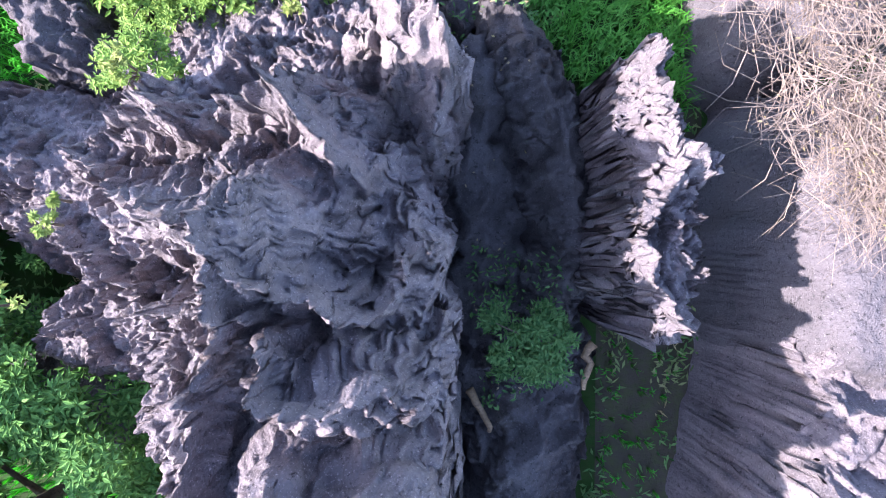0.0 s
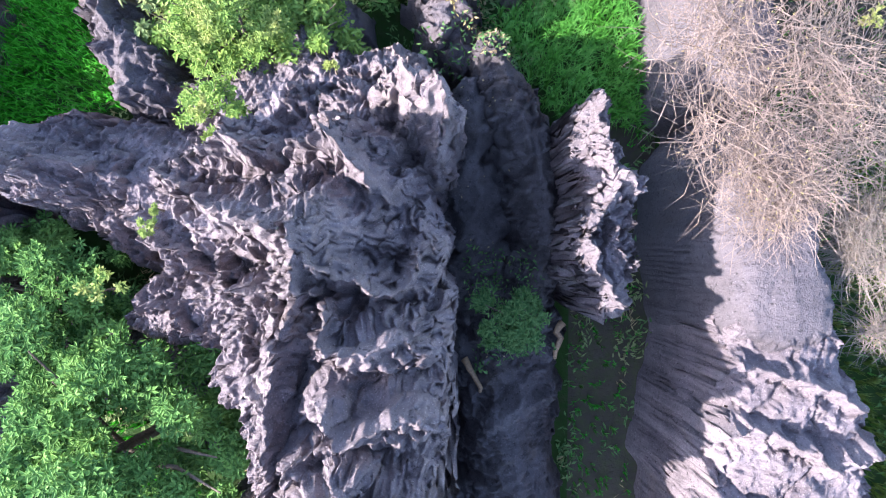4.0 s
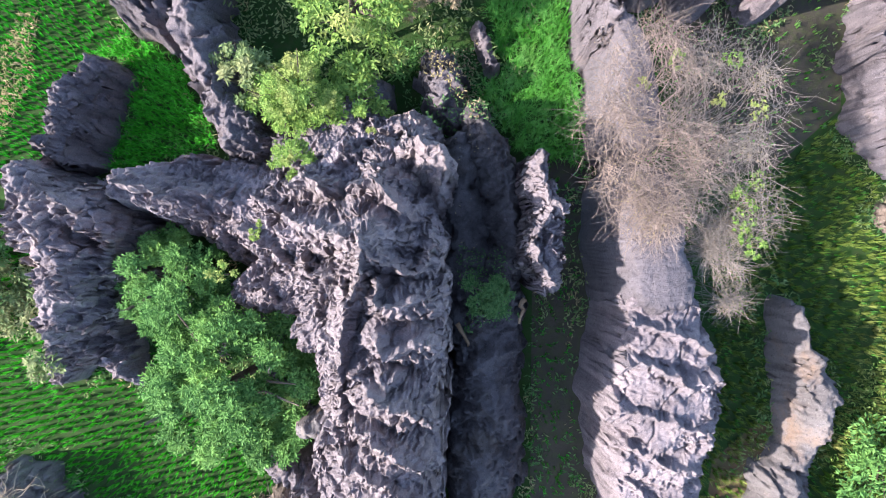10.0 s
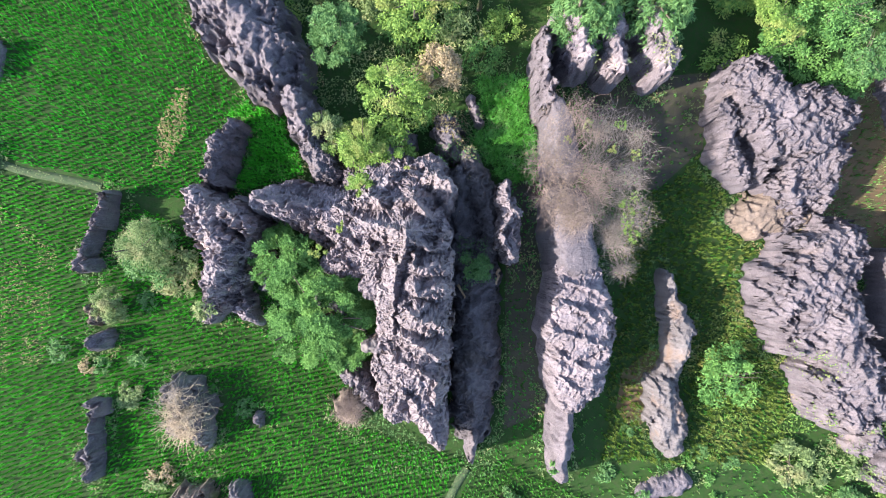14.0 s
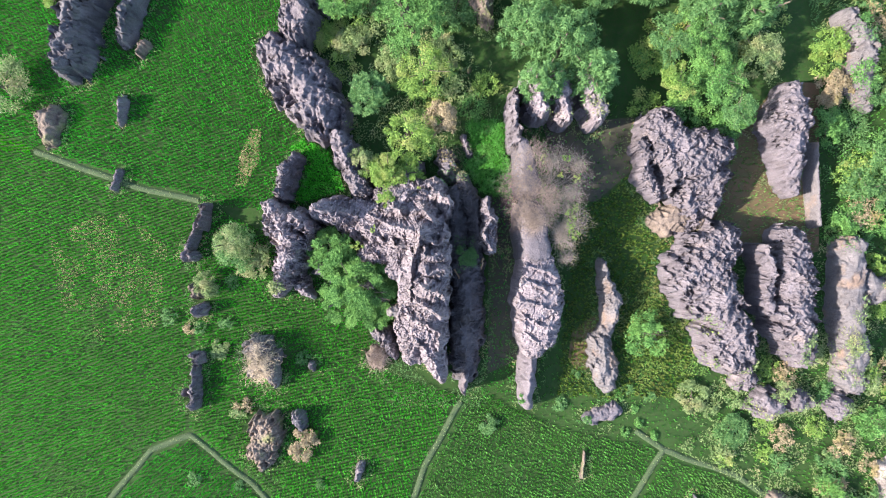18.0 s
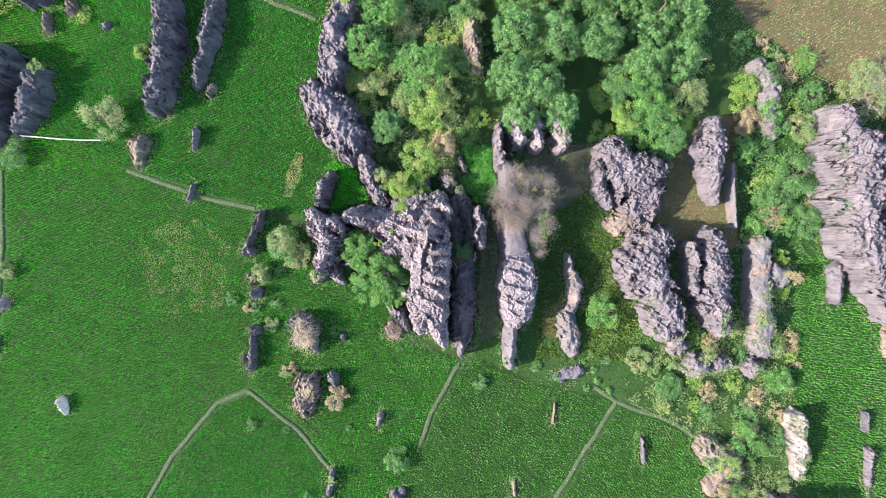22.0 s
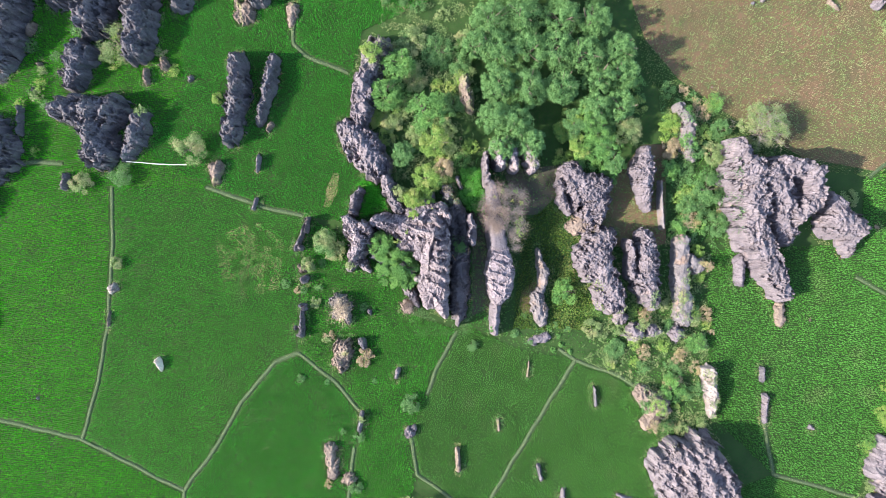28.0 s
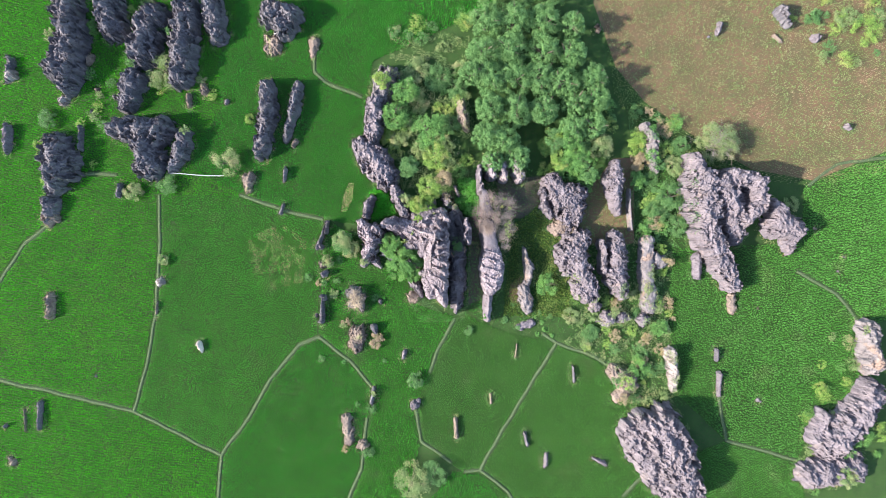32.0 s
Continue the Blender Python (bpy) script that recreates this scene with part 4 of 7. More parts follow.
outcrop("pale_crag", "pale rounded limestone crag among trees", [[(-7.15, 19.08, 1.19, 2.8), (-7.91, 16.82, 0.93, 2.6), (-8.23, 15.26, 0.67, 2.2)]], material=PALE, seed=168, res=0.06, flute=1.0)
outcrop("karst_boulder", "pale grey limestone boulder ringed by grass", [[(12.68, 6.33, 1.04, 2.3), (13.72, 4.46, 1.55, 2.7), (15.4, 4.8, 1.26, 2.6), (14.81, 2.37, 1.28, 1.9), (14.43, 1.07, 0.92, 1.0)], [(11.51, 5.54, 0.33, 2.0), (11.82, 3.39, 0.45, 1.8), (12.63, 2.42, 0.38, 1.3)]], res=0.035, jag=0.95, deep=0.5, flat=0.12, steep=5, flute=1.2, parts=('main_block', 'side_block'), seed=175, cusp=0.12)
outcrop("buff_rock", "buff worn rock at the boulder's foot", [[(12.95, 0.74, 0.65, 0.9), (14.35, 1.35, 1.05, 1.4)]], material=BROWN, jag=1.1, seed=182, res=0.05, flute=1.0)

# east of the ridge
outcrop("fluted_outcrop", "fluted grey limestone outcrop with pale top", [[(15.72, -0.76, 1.37, 2.6), (14.94, -2.44, 1.58, 2.9), (15.95, -4.47, 1.29, 2.9), (16.82, -6.73, 1.22, 2.4), (17.95, -8.63, 0.63, 1.3)], [(13.41, -3.09, 0.19, 1.8), (14.53, -4.36, 0.43, 2.1), (15.49, -5.03, 0.49, 2.3)], [(19.57, -6.33, 0.37, 1.6), (21.12, -9.15, 0.35, 0.9)]], res=0.04, deep=0.5, ripple=0.1, flat=0.12, steep=5, flute=1.2, parts=('main_block', 'western_fin', 'stem_rock'), seed=189, cusp=0.12, jag=0.95)
outcrop("fluted_ridge", "tall narrow grey limestone ridge", [[(18.45, -0.6, 0.27, 2.6), (18.79, -2.29, 0.31, 2.6), (18.71, -4.37, 0.39, 2.2)], [(20.25, -0.43, 0.84, 2.4), (20.36, -2.79, 1.05, 2.9), (20.36, -4.99, 1.13, 2.9), (20.86, -6.77, 0.85, 2.2)]], res=0.04, deep=0.5, ripple=0.1, flat=0.12, steep=5, flute=1.2, parts=('western_blade', 'eastern_blade'), seed=196, cusp=0.12, jag=0.95)
outcrop("upright_rock", "upright grey rock blade in a weedy paddy", [[(20.31, 8.67, 0.41, 2.2), (20.12, 6.58, 0.95, 2.8), (20.22, 4.49, 0.62, 2.4), (20.55, 2.73, 0.45, 1.5)]], res=0.045, seed=203, flute=1.2, deep=0.5, steep=5, cusp=0.12, flat=0.12, jag=0.95)
outcrop("stone_wall", "thin pale stone rib like a wall", [[(22.11, 5.57, 0.2, 1.3), (22.11, 3.52, 0.24, 1.3), (22.33, 0.65, 0.25, 1.2)]], material=PALE, jag=0.3, res=0.08, seed=210)
outcrop("pale_ridge", "pale rock ridge grown over with shrubs", [[(24.29, -0.78, 0.69, 1.6), (24.06, -3.73, 0.72, 1.7), (24.35, -6.35, 0.73, 1.5), (24.57, -8.87, 0.79, 1.1)], [(25.4, -2.87, 0.69, 1.5), (25.98, -3.23, 0.78, 1.4)]], material=PALE, res=0.06, seed=217, flute=0.5, deep=0.4, steep=6, cusp=0.08, jag=0.8, parts=('main_rib', 'side_block'))
outcrop("pale_ridge", "pale bare rock rib between shrubs", [[(24.13, 13.19, 0.45, 1.5), (24.99, 11.35, 0.6, 1.8), (24.94, 9.14, 0.56, 1.5), (25.6, 7.85, 0.31, 1)]], material=PALE, res=0.05, seed=224)
outcrop("pale_slab", "pale smooth rock slab with a dark hole", [[(9.25, -1.55, 0.18, 1.4), (9.5, -2.7, 0.36, 1.7), (9.95, -3.85, 0.52, 1.6), (9.85, -5.0, 0.46, 1.3), (9.6, -5.9, 0.4, 1.0)], [(9.24, -6.5, 0.6, 1.2), (9.46, -7.82, 0.76, 1.2), (9.75, -9.04, 0.48, 0.8)]], material=PALE, jag=0.8, res=0.045, cusp=0.3, grit=1.5, parts=('upper_slab', 'lower_slab'), seed=231)
outcrop("grey_rock", "broken grey rock among weeds", [[(19.34, -10.23, 0.82, 1.3)]], jag=1.1, group="rocks among the weeds", seed=238, res=0.05, flute=1.0)
outcrop("grey_rock", "broken grey rock among weeds", [[(21.28, -10.03, 0.65, 1.3)]], jag=1.1, group="rocks among the weeds", seed=245, res=0.05, flute=1.0)
outcrop("grey_rock", "broken grey rock among weeds", [[(23.82, -10.39, 0.7, 1.2)]], jag=1.1, group="rocks among the weeds", seed=252, res=0.05, flute=1.0)
outcrop("white_rock", "white and brown mottled limestone rock", [[(27.07, -14.22, 0.50, 1.8), (27.41, -16.64, 0.50, 1.6), (27.52, -18.84, 0.33, 1)]], material=WHITE, res=0.05, parts=('upper_block', 'lower_block'), seed=259, jag=1.2)
outcrop("pink_rock", "pinkish grey low rock between shrubs", [[(20.22, -16.65, 0.68, 1.2), (21.93, -18.04, 1.09, 1.2), (20.67, -19.84, 0.55, 0.8)]], material=BROWN, seed=266, jag=1.1, res=0.05, flute=1.0)
outcrop("flat_rock", "low flat grass-topped rock", [[(8.71, -11.17, 0.34, 0.5), (10.21, -10.69, 0.41, 0.6)]], material=KARST_MID, jag=1.0, res=0.05, seed=273)
outcrop("great_outcrop", "great grey limestone outcrop with clean fluted slabs and dark hollows", [[(29.25, 9.13, 0.56, 3.6), (30.19, 6.58, 1.48, 4.4), (30.68, 3.06, 1.67, 4.3), (31.03, -0.01, 1.30, 3.6), (32.93, -3.17, 1.21, 3.0), (34.73, -6.17, 0.77, 2.2)], [(33.74, 6.79, 1.08, 4.4), (36.57, 6.11, 0.88, 4.5), (36.86, 3.49, 0.83, 4.2), (35.42, 1.75, 0.79, 3.8)], [(32.74, 5.71, 1.57, 4.2), (33.74, 3.32, 1.49, 3.6), (34.74, -0.0, 1.12, 2.2)]], res=0.045, deep=0.4, flat=0.12, steep=5, flute=1.2, ripple=0, block=0.35, parts=('western_slab', 'eastern_crest', 'summit'), seed=280, cusp=0.12, jag=0.95)
outcrop("round_outcrop", "rounded grey limestone outcrop with a bush", [[(39.6, 3.5, 0.7, 2.5), (40.3, 1.15, 1.45, 3.0), (41.79, 0.51, 1.13, 2.8), (41.73, -1.5, 0.67, 1.6)]], res=0.05, deep=0.5, flat=0.12, seed=287, flute=1.2, steep=5, cusp=0.12, jag=0.95)
outcrop("rock_finger", "small upright rock finger in the rice", [[(30.57, -2.72, 0.48, 1), (30.6, -5.13, 0.41, 0.9)]], res=0.075, seed=294)
outcrop("buff_rock", "buff worn rock at the outcrop's foot", [[(34.86, -7.59, 0.41, 0.7), (34.96, -9.34, 0.41, 0.5)]], material=BROWN, res=0.05, seed=301, jag=1.1, flute=1.0)
outcrop("slab_outcrop", "great grey tilted limestone slab outcrop", [[(23.6, -22.75, 1.35, 3.2), (25.55, -23.47, 2.27, 4.1), (27.06, -26.81, 2.15, 4.1), (28.44, -30.34, 1.69, 3.6)], [(22.19, -23.83, 1.22, 2.6), (24.12, -27.49, 1.46, 2.8), (26.1, -30.42, 1.22, 2.4)]], res=0.055, deep=0.55, flat=0.12, steep=5, flute=1.2, ripple=0, block=0.35, parts=('upper_slab', 'lower_slab'), seed=308, cusp=0.12, jag=0.95)
outcrop("corner_outcrop", "dark grey limestone crags with bushes", [[(46.72, -25.35, 1.86, 2.8), (49.98, -22.29, 1.59, 3), (51.51, -19.34, 1.19, 2.8)], [(45.93, -22.27, 0.74, 1.8), (44.95, -25.06, 0.88, 1.6)], [(44.39, -29.61, 1.34, 2.2), (49.5, -28.81, 1.62, 1.8)]], res=0.07, deep=0.7, parts=('upper_crag', 'side_crag', 'lower_crag'), seed=315)
outcrop("corner_crag", "buff limestone crag beside the rice", [[(51.45, -11.68, 0.94, 2.2), (51.83, -16.05, 1.07, 2.4)]], material=PALE, res=0.07, seed=322)

# west and north-west crags
outcrop("karst_crag", "dark grey jagged limestone crag standing in the rice", [[(-45.02, 27.79, 1.19, 3.2), (-44.49, 23.5, 1.31, 3.4), (-45.49, 20.33, 1.71, 3.2), (-45.44, 18.2, 0.81, 2)]], material=KARST_DARK, group="crags in the rice", res=0.05, deep=0.9, flat=0.2, steep=3.6, jag=1.2, flute=1.1, parts=('crag_head', 'crag_body', 'crag_foot'), seed=329)
outcrop("karst_crag", "dark grey jagged limestone crag standing in the rice", [[(-39.99, 27.22, 1.32, 3), (-39.79, 25.1, 1.2, 2.6)]], material=KARST_DARK, group="crags in the rice", res=0.05, deep=0.9, flat=0.2, steep=3.6, jag=1.2, flute=1.1, parts=('crag_head',), seed=336)
outcrop("karst_crag", "dark grey jagged limestone crag standing in the rice", [[(-34.92, 26.17, 1.45, 3.2), (-36.27, 22.08, 1.33, 2.8)]], material=KARST_DARK, group="crags in the rice", res=0.05, deep=0.9, flat=0.2, steep=3.6, jag=1.2, flute=1.1, parts=('crag_head',), seed=343)
outcrop("karst_crag", "dark grey jagged limestone crag standing in the rice", [[(-30.92, 27.55, 1.06, 3), (-31.35, 23.64, 1.32, 3), (-31.92, 19.24, 1.07, 2.4)]], material=KARST_DARK, group="crags in the rice", res=0.05, deep=0.9, flat=0.2, steep=3.6, jag=1.2, flute=1.1, parts=('crag_head', 'crag_body'), seed=350)
outcrop("karst_crag", "dark grey jagged limestone crag standing in the rice", [[(-28.1, 27.81, 0.93, 2.4), (-27.43, 24.33, 0.87, 2)]], material=KARST_DARK, group="crags in the rice", res=0.05, deep=0.9, flat=0.2, steep=3.6, jag=1.2, flute=1.1, parts=('crag_head',), seed=357)
outcrop("karst_crag", "dark grey jagged limestone crag standing in the rice", [[(-37.46, 18.65, 1.2, 2.2), (-38.55, 16.11, 0.87, 1.8)]], material=KARST_DARK, group="crags in the rice", res=0.05, deep=0.9, flat=0.2, steep=3.6, jag=1.2, flute=1.1, parts=('crag_head',), seed=364)
outcrop("karst_crag", "dark grey jagged limestone crag standing in the rice", [[(-39.57, 13.2, 0.87, 2.4), (-36.45, 12.67, 1.45, 3), (-34.05, 13.05, 1.06, 3)], [(-35.92, 11.27, 1.59, 2.8), (-35.79, 8.73, 1.34, 2.2)]], material=KARST_DARK, group="crags in the rice", res=0.05, deep=0.9, flat=0.2, steep=3.6, jag=1.2, flute=1.1, parts=('crag_head', 'crag_body'), seed=371)
outcrop("karst_crag", "dark grey jagged limestone crag standing in the rice", [[(-46.63, 11.02, 1.33, 2.6), (-46.27, 8.69, 1.72, 2.8), (-47.08, 6.16, 0.87, 2)], [(-47.63, 4.22, 0.81, 1.4), (-47.79, 2.37, 0.48, 1)]], material=KARST_DARK, group="crags in the rice", res=0.05, deep=0.9, flat=0.2, steep=3.6, jag=1.2, flute=1.1, parts=('crag_head', 'crag_body'), seed=378)
outcrop("karst_crag", "dark grey jagged limestone crag standing in the rice", [[(-31.51, 12.19, 0.74, 2), (-32.14, 10.1, 0.74, 1.8), (-32.96, 8.52, 0.54, 1.2)]], material=KARST_DARK, group="crags in the rice", res=0.05, deep=0.9, flat=0.2, steep=3.6, jag=1.2, flute=1.1, parts=('crag_head', 'crag_body'), seed=385)
outcrop("karst_crag", "dark grey jagged limestone crag standing in the rice", [[(-21.49, 18.17, 0.73, 2.6), (-21.46, 14.83, 0.86, 2.8), (-22.33, 10.52, 0.8, 2.2)]], material=KARST_DARK, group="crags in the rice", res=0.05, deep=0.9, flat=0.2, steep=3.6, jag=1.2, flute=1.1, parts=('crag_head', 'crag_body'), seed=392)
outcrop("karst_crag", "dark grey jagged limestone crag standing in the rice", [[(-17.84, 18.11, 0.47, 1.6), (-18.42, 15.39, 0.54, 1.8), (-19.42, 11.79, 0.34, 1.4)]], material=KARST_DARK, group="crags in the rice", res=0.05, deep=0.9, flat=0.2, steep=3.6, jag=1.2, flute=1.1, parts=('crag_head', 'crag_body'), seed=399)
outcrop("karst_crag", "dark grey jagged limestone crag standing in the rice", [[(-20.71, 26.58, 1.32, 3), (-18.42, 26.58, 0.93, 3), (-19.52, 25.09, 1.06, 2.6)]], material=KARST_DARK, group="crags in the rice", res=0.05, deep=0.9, flat=0.2, steep=3.6, jag=1.2, flute=1.1, parts=('crag_head', 'crag_body'), seed=406)
outcrop("field_rock", "small dark weathered rock standing in the rice", [[(-42.66, 21.77, 0.25, 0.96), (-43.09, 21.01, 0.19, 0.8)], [(-42.5, 21.98, 0.16, 0.7)], [(-43.25, 21.36, 0.12, 0.42)]], material=BROWN, group="small rocks in the fields", res=0.045, jag=1.4, deep=0.9, seed=413, cusp=0.5, grit=1.6)
outcrop("field_rock", "small dark weathered rock standing in the rice", [[(-52.21, 21.32, 0.36, 0.96), (-52.56, 19.02, 0.19, 0.8)], [(-52.73, 21.9, 0.20, 0.52)], [(-52.85, 18.86, 0.14, 0.41)]], material=KARST_DARK, group="small rocks in the fields", res=0.045, jag=1.4, deep=0.9, seed=420, cusp=0.5, grit=1.6)
outcrop("field_rock", "small dark weathered rock standing in the rice", [[(-52.66, 13.26, 0.33, 1.12), (-52.7, 10.73, 0.27, 0.96)], [(-53.14, 13.78, 0.18, 0.7)], [(-52.91, 10.37, 0.16, 0.59)]], material=KARST_MID, group="small rocks in the fields", res=0.045, jag=1.4, deep=0.9, seed=427, cusp=0.5, grit=1.6)
outcrop("field_rock", "small dark weathered rock standing in the rice", [[(-43.93, 13.48, 0.15, 0.96), (-44.03, 10.67, 0.15, 0.96)], [(-44.26, 13.79, 0.08, 0.54)], [(-44.32, 10.94, 0.10, 0.5)]], material=KARST_DARK, group="small rocks in the fields", res=0.045, jag=1.4, deep=0.9, seed=434, cusp=0.5, grit=1.6)
outcrop("field_rock", "small dark weathered rock standing in the rice", [[(-42.7, 15.42, 0.15, 0.56)], [(-42.87, 15.22, 0.10, 0.41)]], material=KARST_MID, group="small rocks in the fields", res=0.045, jag=1.4, deep=0.9, seed=441, cusp=0.5, grit=1.6)
outcrop("field_rock", "small dark weathered rock standing in the rice", [[(-42.06, 17.92, 0.19, 0.56)], [(-42.31, 17.99, 0.10, 0.38)]], material=BROWN, group="small rocks in the fields", res=0.045, jag=1.4, deep=0.9, seed=448, cusp=0.5, grit=1.6)
outcrop("field_rock", "small dark weathered rock standing in the rice", [[(-31.13, 17.22, 0.23, 0.96), (-31.06, 16.05, 0.24, 0.8)], [(-31.33, 17.03, 0.16, 0.55)], [(-31.2, 16.43, 0.14, 0.45)]], material=BROWN, group="small rocks in the fields", res=0.045, jag=1.4, deep=0.9, seed=455, cusp=0.5, grit=1.6)
outcrop("field_rock", "small dark weathered rock standing in the rice", [[(-29.23, 17.78, 0.39, 1.12)], [(-29.46, 18.39, 0.22, 0.61)]], material=BROWN, group="small rocks in the fields", res=0.045, jag=1.4, deep=0.9, seed=462, cusp=0.5, grit=1.6)
outcrop("field_rock", "small dark weathered rock standing in the rice", [[(-39.96, 17.11, 0.18, 0.64)], [(-40.01, 16.88, 0.12, 0.39)]], material=KARST_MID, group="small rocks in the fields", res=0.045, jag=1.4, deep=0.9, seed=469, cusp=0.5, grit=1.6)
outcrop("field_rock", "small dark weathered rock standing in the rice", [[(-18.33, 11.64, 0.26, 0.72), (-18.63, 11.03, 0.16, 0.64)], [(-18.5, 11.32, 0.14, 0.41)], [(-18.54, 10.88, 0.10, 0.43)]], material=BROWN, group="small rocks in the fields", res=0.045, jag=1.4, deep=0.9, seed=476, cusp=0.5, grit=1.6)
outcrop("field_rock", "small dark weathered rock standing in the rice", [[(-20.89, 10.81, 0.10, 0.64)], [(-20.89, 10.92, 0.06, 0.35)]], material=KARST_DARK, group="small rocks in the fields", res=0.045, jag=1.4, deep=0.9, seed=483, cusp=0.5, grit=1.6)
outcrop("field_rock", "small dark weathered rock standing in the rice", [[(-19.57, 8.24, 0.16, 0.96), (-19.73, 7, 0.15, 0.8)], [(-19.62, 8.58, 0.10, 0.55)], [(-19.84, 6.76, 0.10, 0.39)]], material=KARST_MID, group="small rocks in the fields", res=0.045, jag=1.4, deep=0.9, seed=490, cusp=0.5, grit=1.6)
outcrop("field_rock", "small dark weathered rock standing in the rice", [[(-19.87, 4, 0.14, 0.72), (-20.21, 2.93, 0.17, 0.64)], [(-19.85, 3.8, 0.10, 0.33)], [(-20.43, 2.89, 0.10, 0.34)]], material=KARST_MID, group="small rocks in the fields", res=0.045, jag=1.4, deep=0.9, seed=497, cusp=0.5, grit=1.6)
outcrop("field_rock", "small dark weathered rock standing in the rice", [[(-39.37, 6.55, 0.18, 1.04), (-39.62, 5.17, 0.20, 0.8)], [(-39.55, 6.36, 0.10, 0.62)], [(-39.56, 5.19, 0.12, 0.48)]], material=KARST_MID, group="small rocks in the fields", res=0.045, jag=1.4, deep=0.9, seed=504, cusp=0.5, grit=1.6)
outcrop("field_rock", "small dark weathered rock standing in the rice", [[(-14.72, 1.89, 0.11, 1.04), (-15.11, 0.38, 0.15, 1.12), (-15.79, -1.27, 0.22, 0.96)], [(-14.83, 1.71, 0.08, 0.59)], [(-15.02, 0.49, 0.10, 0.63)]], material=KARST_MID, group="small rocks in the fields", res=0.045, jag=1.4, deep=0.9, seed=511, cusp=0.5, grit=1.6)
outcrop("field_rock", "small dark weathered rock standing in the rice", [[(-15.19, -3.39, 0.34, 0.88)], [(-15.52, -3.05, 0.18, 0.64)]], material=BROWN, group="small rocks in the fields", res=0.045, jag=1.4, deep=0.9, seed=518, cusp=0.5, grit=1.6)
outcrop("field_rock", "small dark weathered rock standing in the rice", [[(-15.23, -7.47, 0.16, 0.88), (-15.33, -10.21, 0.26, 0.96)], [(-15.16, -7.73, 0.10, 0.49)], [(-15.7, -10.28, 0.14, 0.73)]], material=KARST_DARK, group="small rocks in the fields", res=0.045, jag=1.4, deep=0.9, seed=525, cusp=0.5, grit=1.6)
outcrop("field_rock", "small dark weathered rock standing in the rice", [[(-8.26, -7.92, 0.17, 0.56)], [(-8.39, -7.71, 0.10, 0.3)]], material=KARST_DARK, group="small rocks in the fields", res=0.045, jag=1.4, deep=0.9, seed=532, cusp=0.5, grit=1.6)
outcrop("field_rock", "small dark weathered rock standing in the rice", [[(-5.33, -14.03, 0.23, 0.72), (-5.55, -14.8, 0.14, 0.64)], [(-5.22, -13.97, 0.12, 0.36)], [(-5.43, -14.77, 0.10, 0.44)]], material=KARST_MID, group="small rocks in the fields", res=0.045, jag=1.4, deep=0.9, seed=539, cusp=0.5, grit=1.6)
outcrop("field_rock", "small dark weathered rock standing in the rice", [[(-9.12, -18.49, 0.19, 0.8), (-9.41, -20.21, 0.19, 0.64)], [(-9.14, -18.28, 0.12, 0.42)], [(-9.3, -20.53, 0.12, 0.42)]], material=KARST_DARK, group="small rocks in the fields", res=0.045, jag=1.4, deep=0.9, seed=546, cusp=0.5, grit=1.6)
outcrop("field_rock", "small dark weathered rock standing in the rice", [[(-4.17, -20.52, 0.43, 0.8)], [(-3.74, -20.11, 0.25, 0.51)]], material=KARST_MID, group="small rocks in the fields", res=0.045, jag=1.4, deep=0.9, seed=553, cusp=0.5, grit=1.6)
outcrop("field_rock", "small dark weathered rock standing in the rice", [[(-47.85, -6.88, 0.36, 0.96), (-47.93, -9.28, 0.37, 0.96)], [(-48.46, -7.08, 0.20, 0.46)], [(-48.39, -8.81, 0.20, 0.47)]], material=BROWN, group="small rocks in the fields", res=0.045, jag=1.4, deep=0.9, seed=560, cusp=0.5, grit=1.6)
outcrop("field_rock", "small dark weathered rock standing in the rice", [[(-35.13, -7.69, 0.08, 0.56), (-35.29, -9.07, 0.13, 0.48)], [(-35.11, -7.71, 0.06, 0.42)], [(-35.32, -8.9, 0.08, 0.23)]], material=BROWN, group="small rocks in the fields", res=0.045, jag=1.4, deep=0.9, seed=567, cusp=0.5, grit=1.6)
outcrop("field_rock", "small dark weathered rock standing in the rice", [[(-49.22, -19.69, 0.23, 0.72), (-49.39, -22.82, 0.18, 0.64)], [(-49.66, -20, 0.12, 0.34)], [(-49.33, -22.73, 0.10, 0.47)]], material=KARST_DARK, group="small rocks in the fields", res=0.045, jag=1.4, deep=0.9, seed=574, cusp=0.5, grit=1.6)
outcrop("field_rock", "small dark weathered rock standing in the rice", [[(-51.19, -20.47, 0.07, 0.4), (-51.07, -23.17, 0.07, 0.4)], [(-51.29, -20.61, 0.04, 0.22)], [(-51.16, -23.16, 0.04, 0.24)]], material=BROWN, group="small rocks in the fields", res=0.045, jag=1.4, deep=0.9, seed=581, cusp=0.5, grit=1.6)
outcrop("field_rock", "small dark weathered rock standing in the rice", [[(-53.42, -22.42, 0.15, 0.72)], [(-53.48, -22.66, 0.10, 0.45)]], material=KARST_DARK, group="small rocks in the fields", res=0.045, jag=1.4, deep=0.9, seed=588, cusp=0.5, grit=1.6)
outcrop("field_rock", "small dark weathered rock standing in the rice", [[(-42.63, -16.52, 0.11, 0.4)], [(-42.61, -16.68, 0.08, 0.27)]], material=KARST_MID, group="small rocks in the fields", res=0.045, jag=1.4, deep=0.9, seed=595, cusp=0.5, grit=1.6)
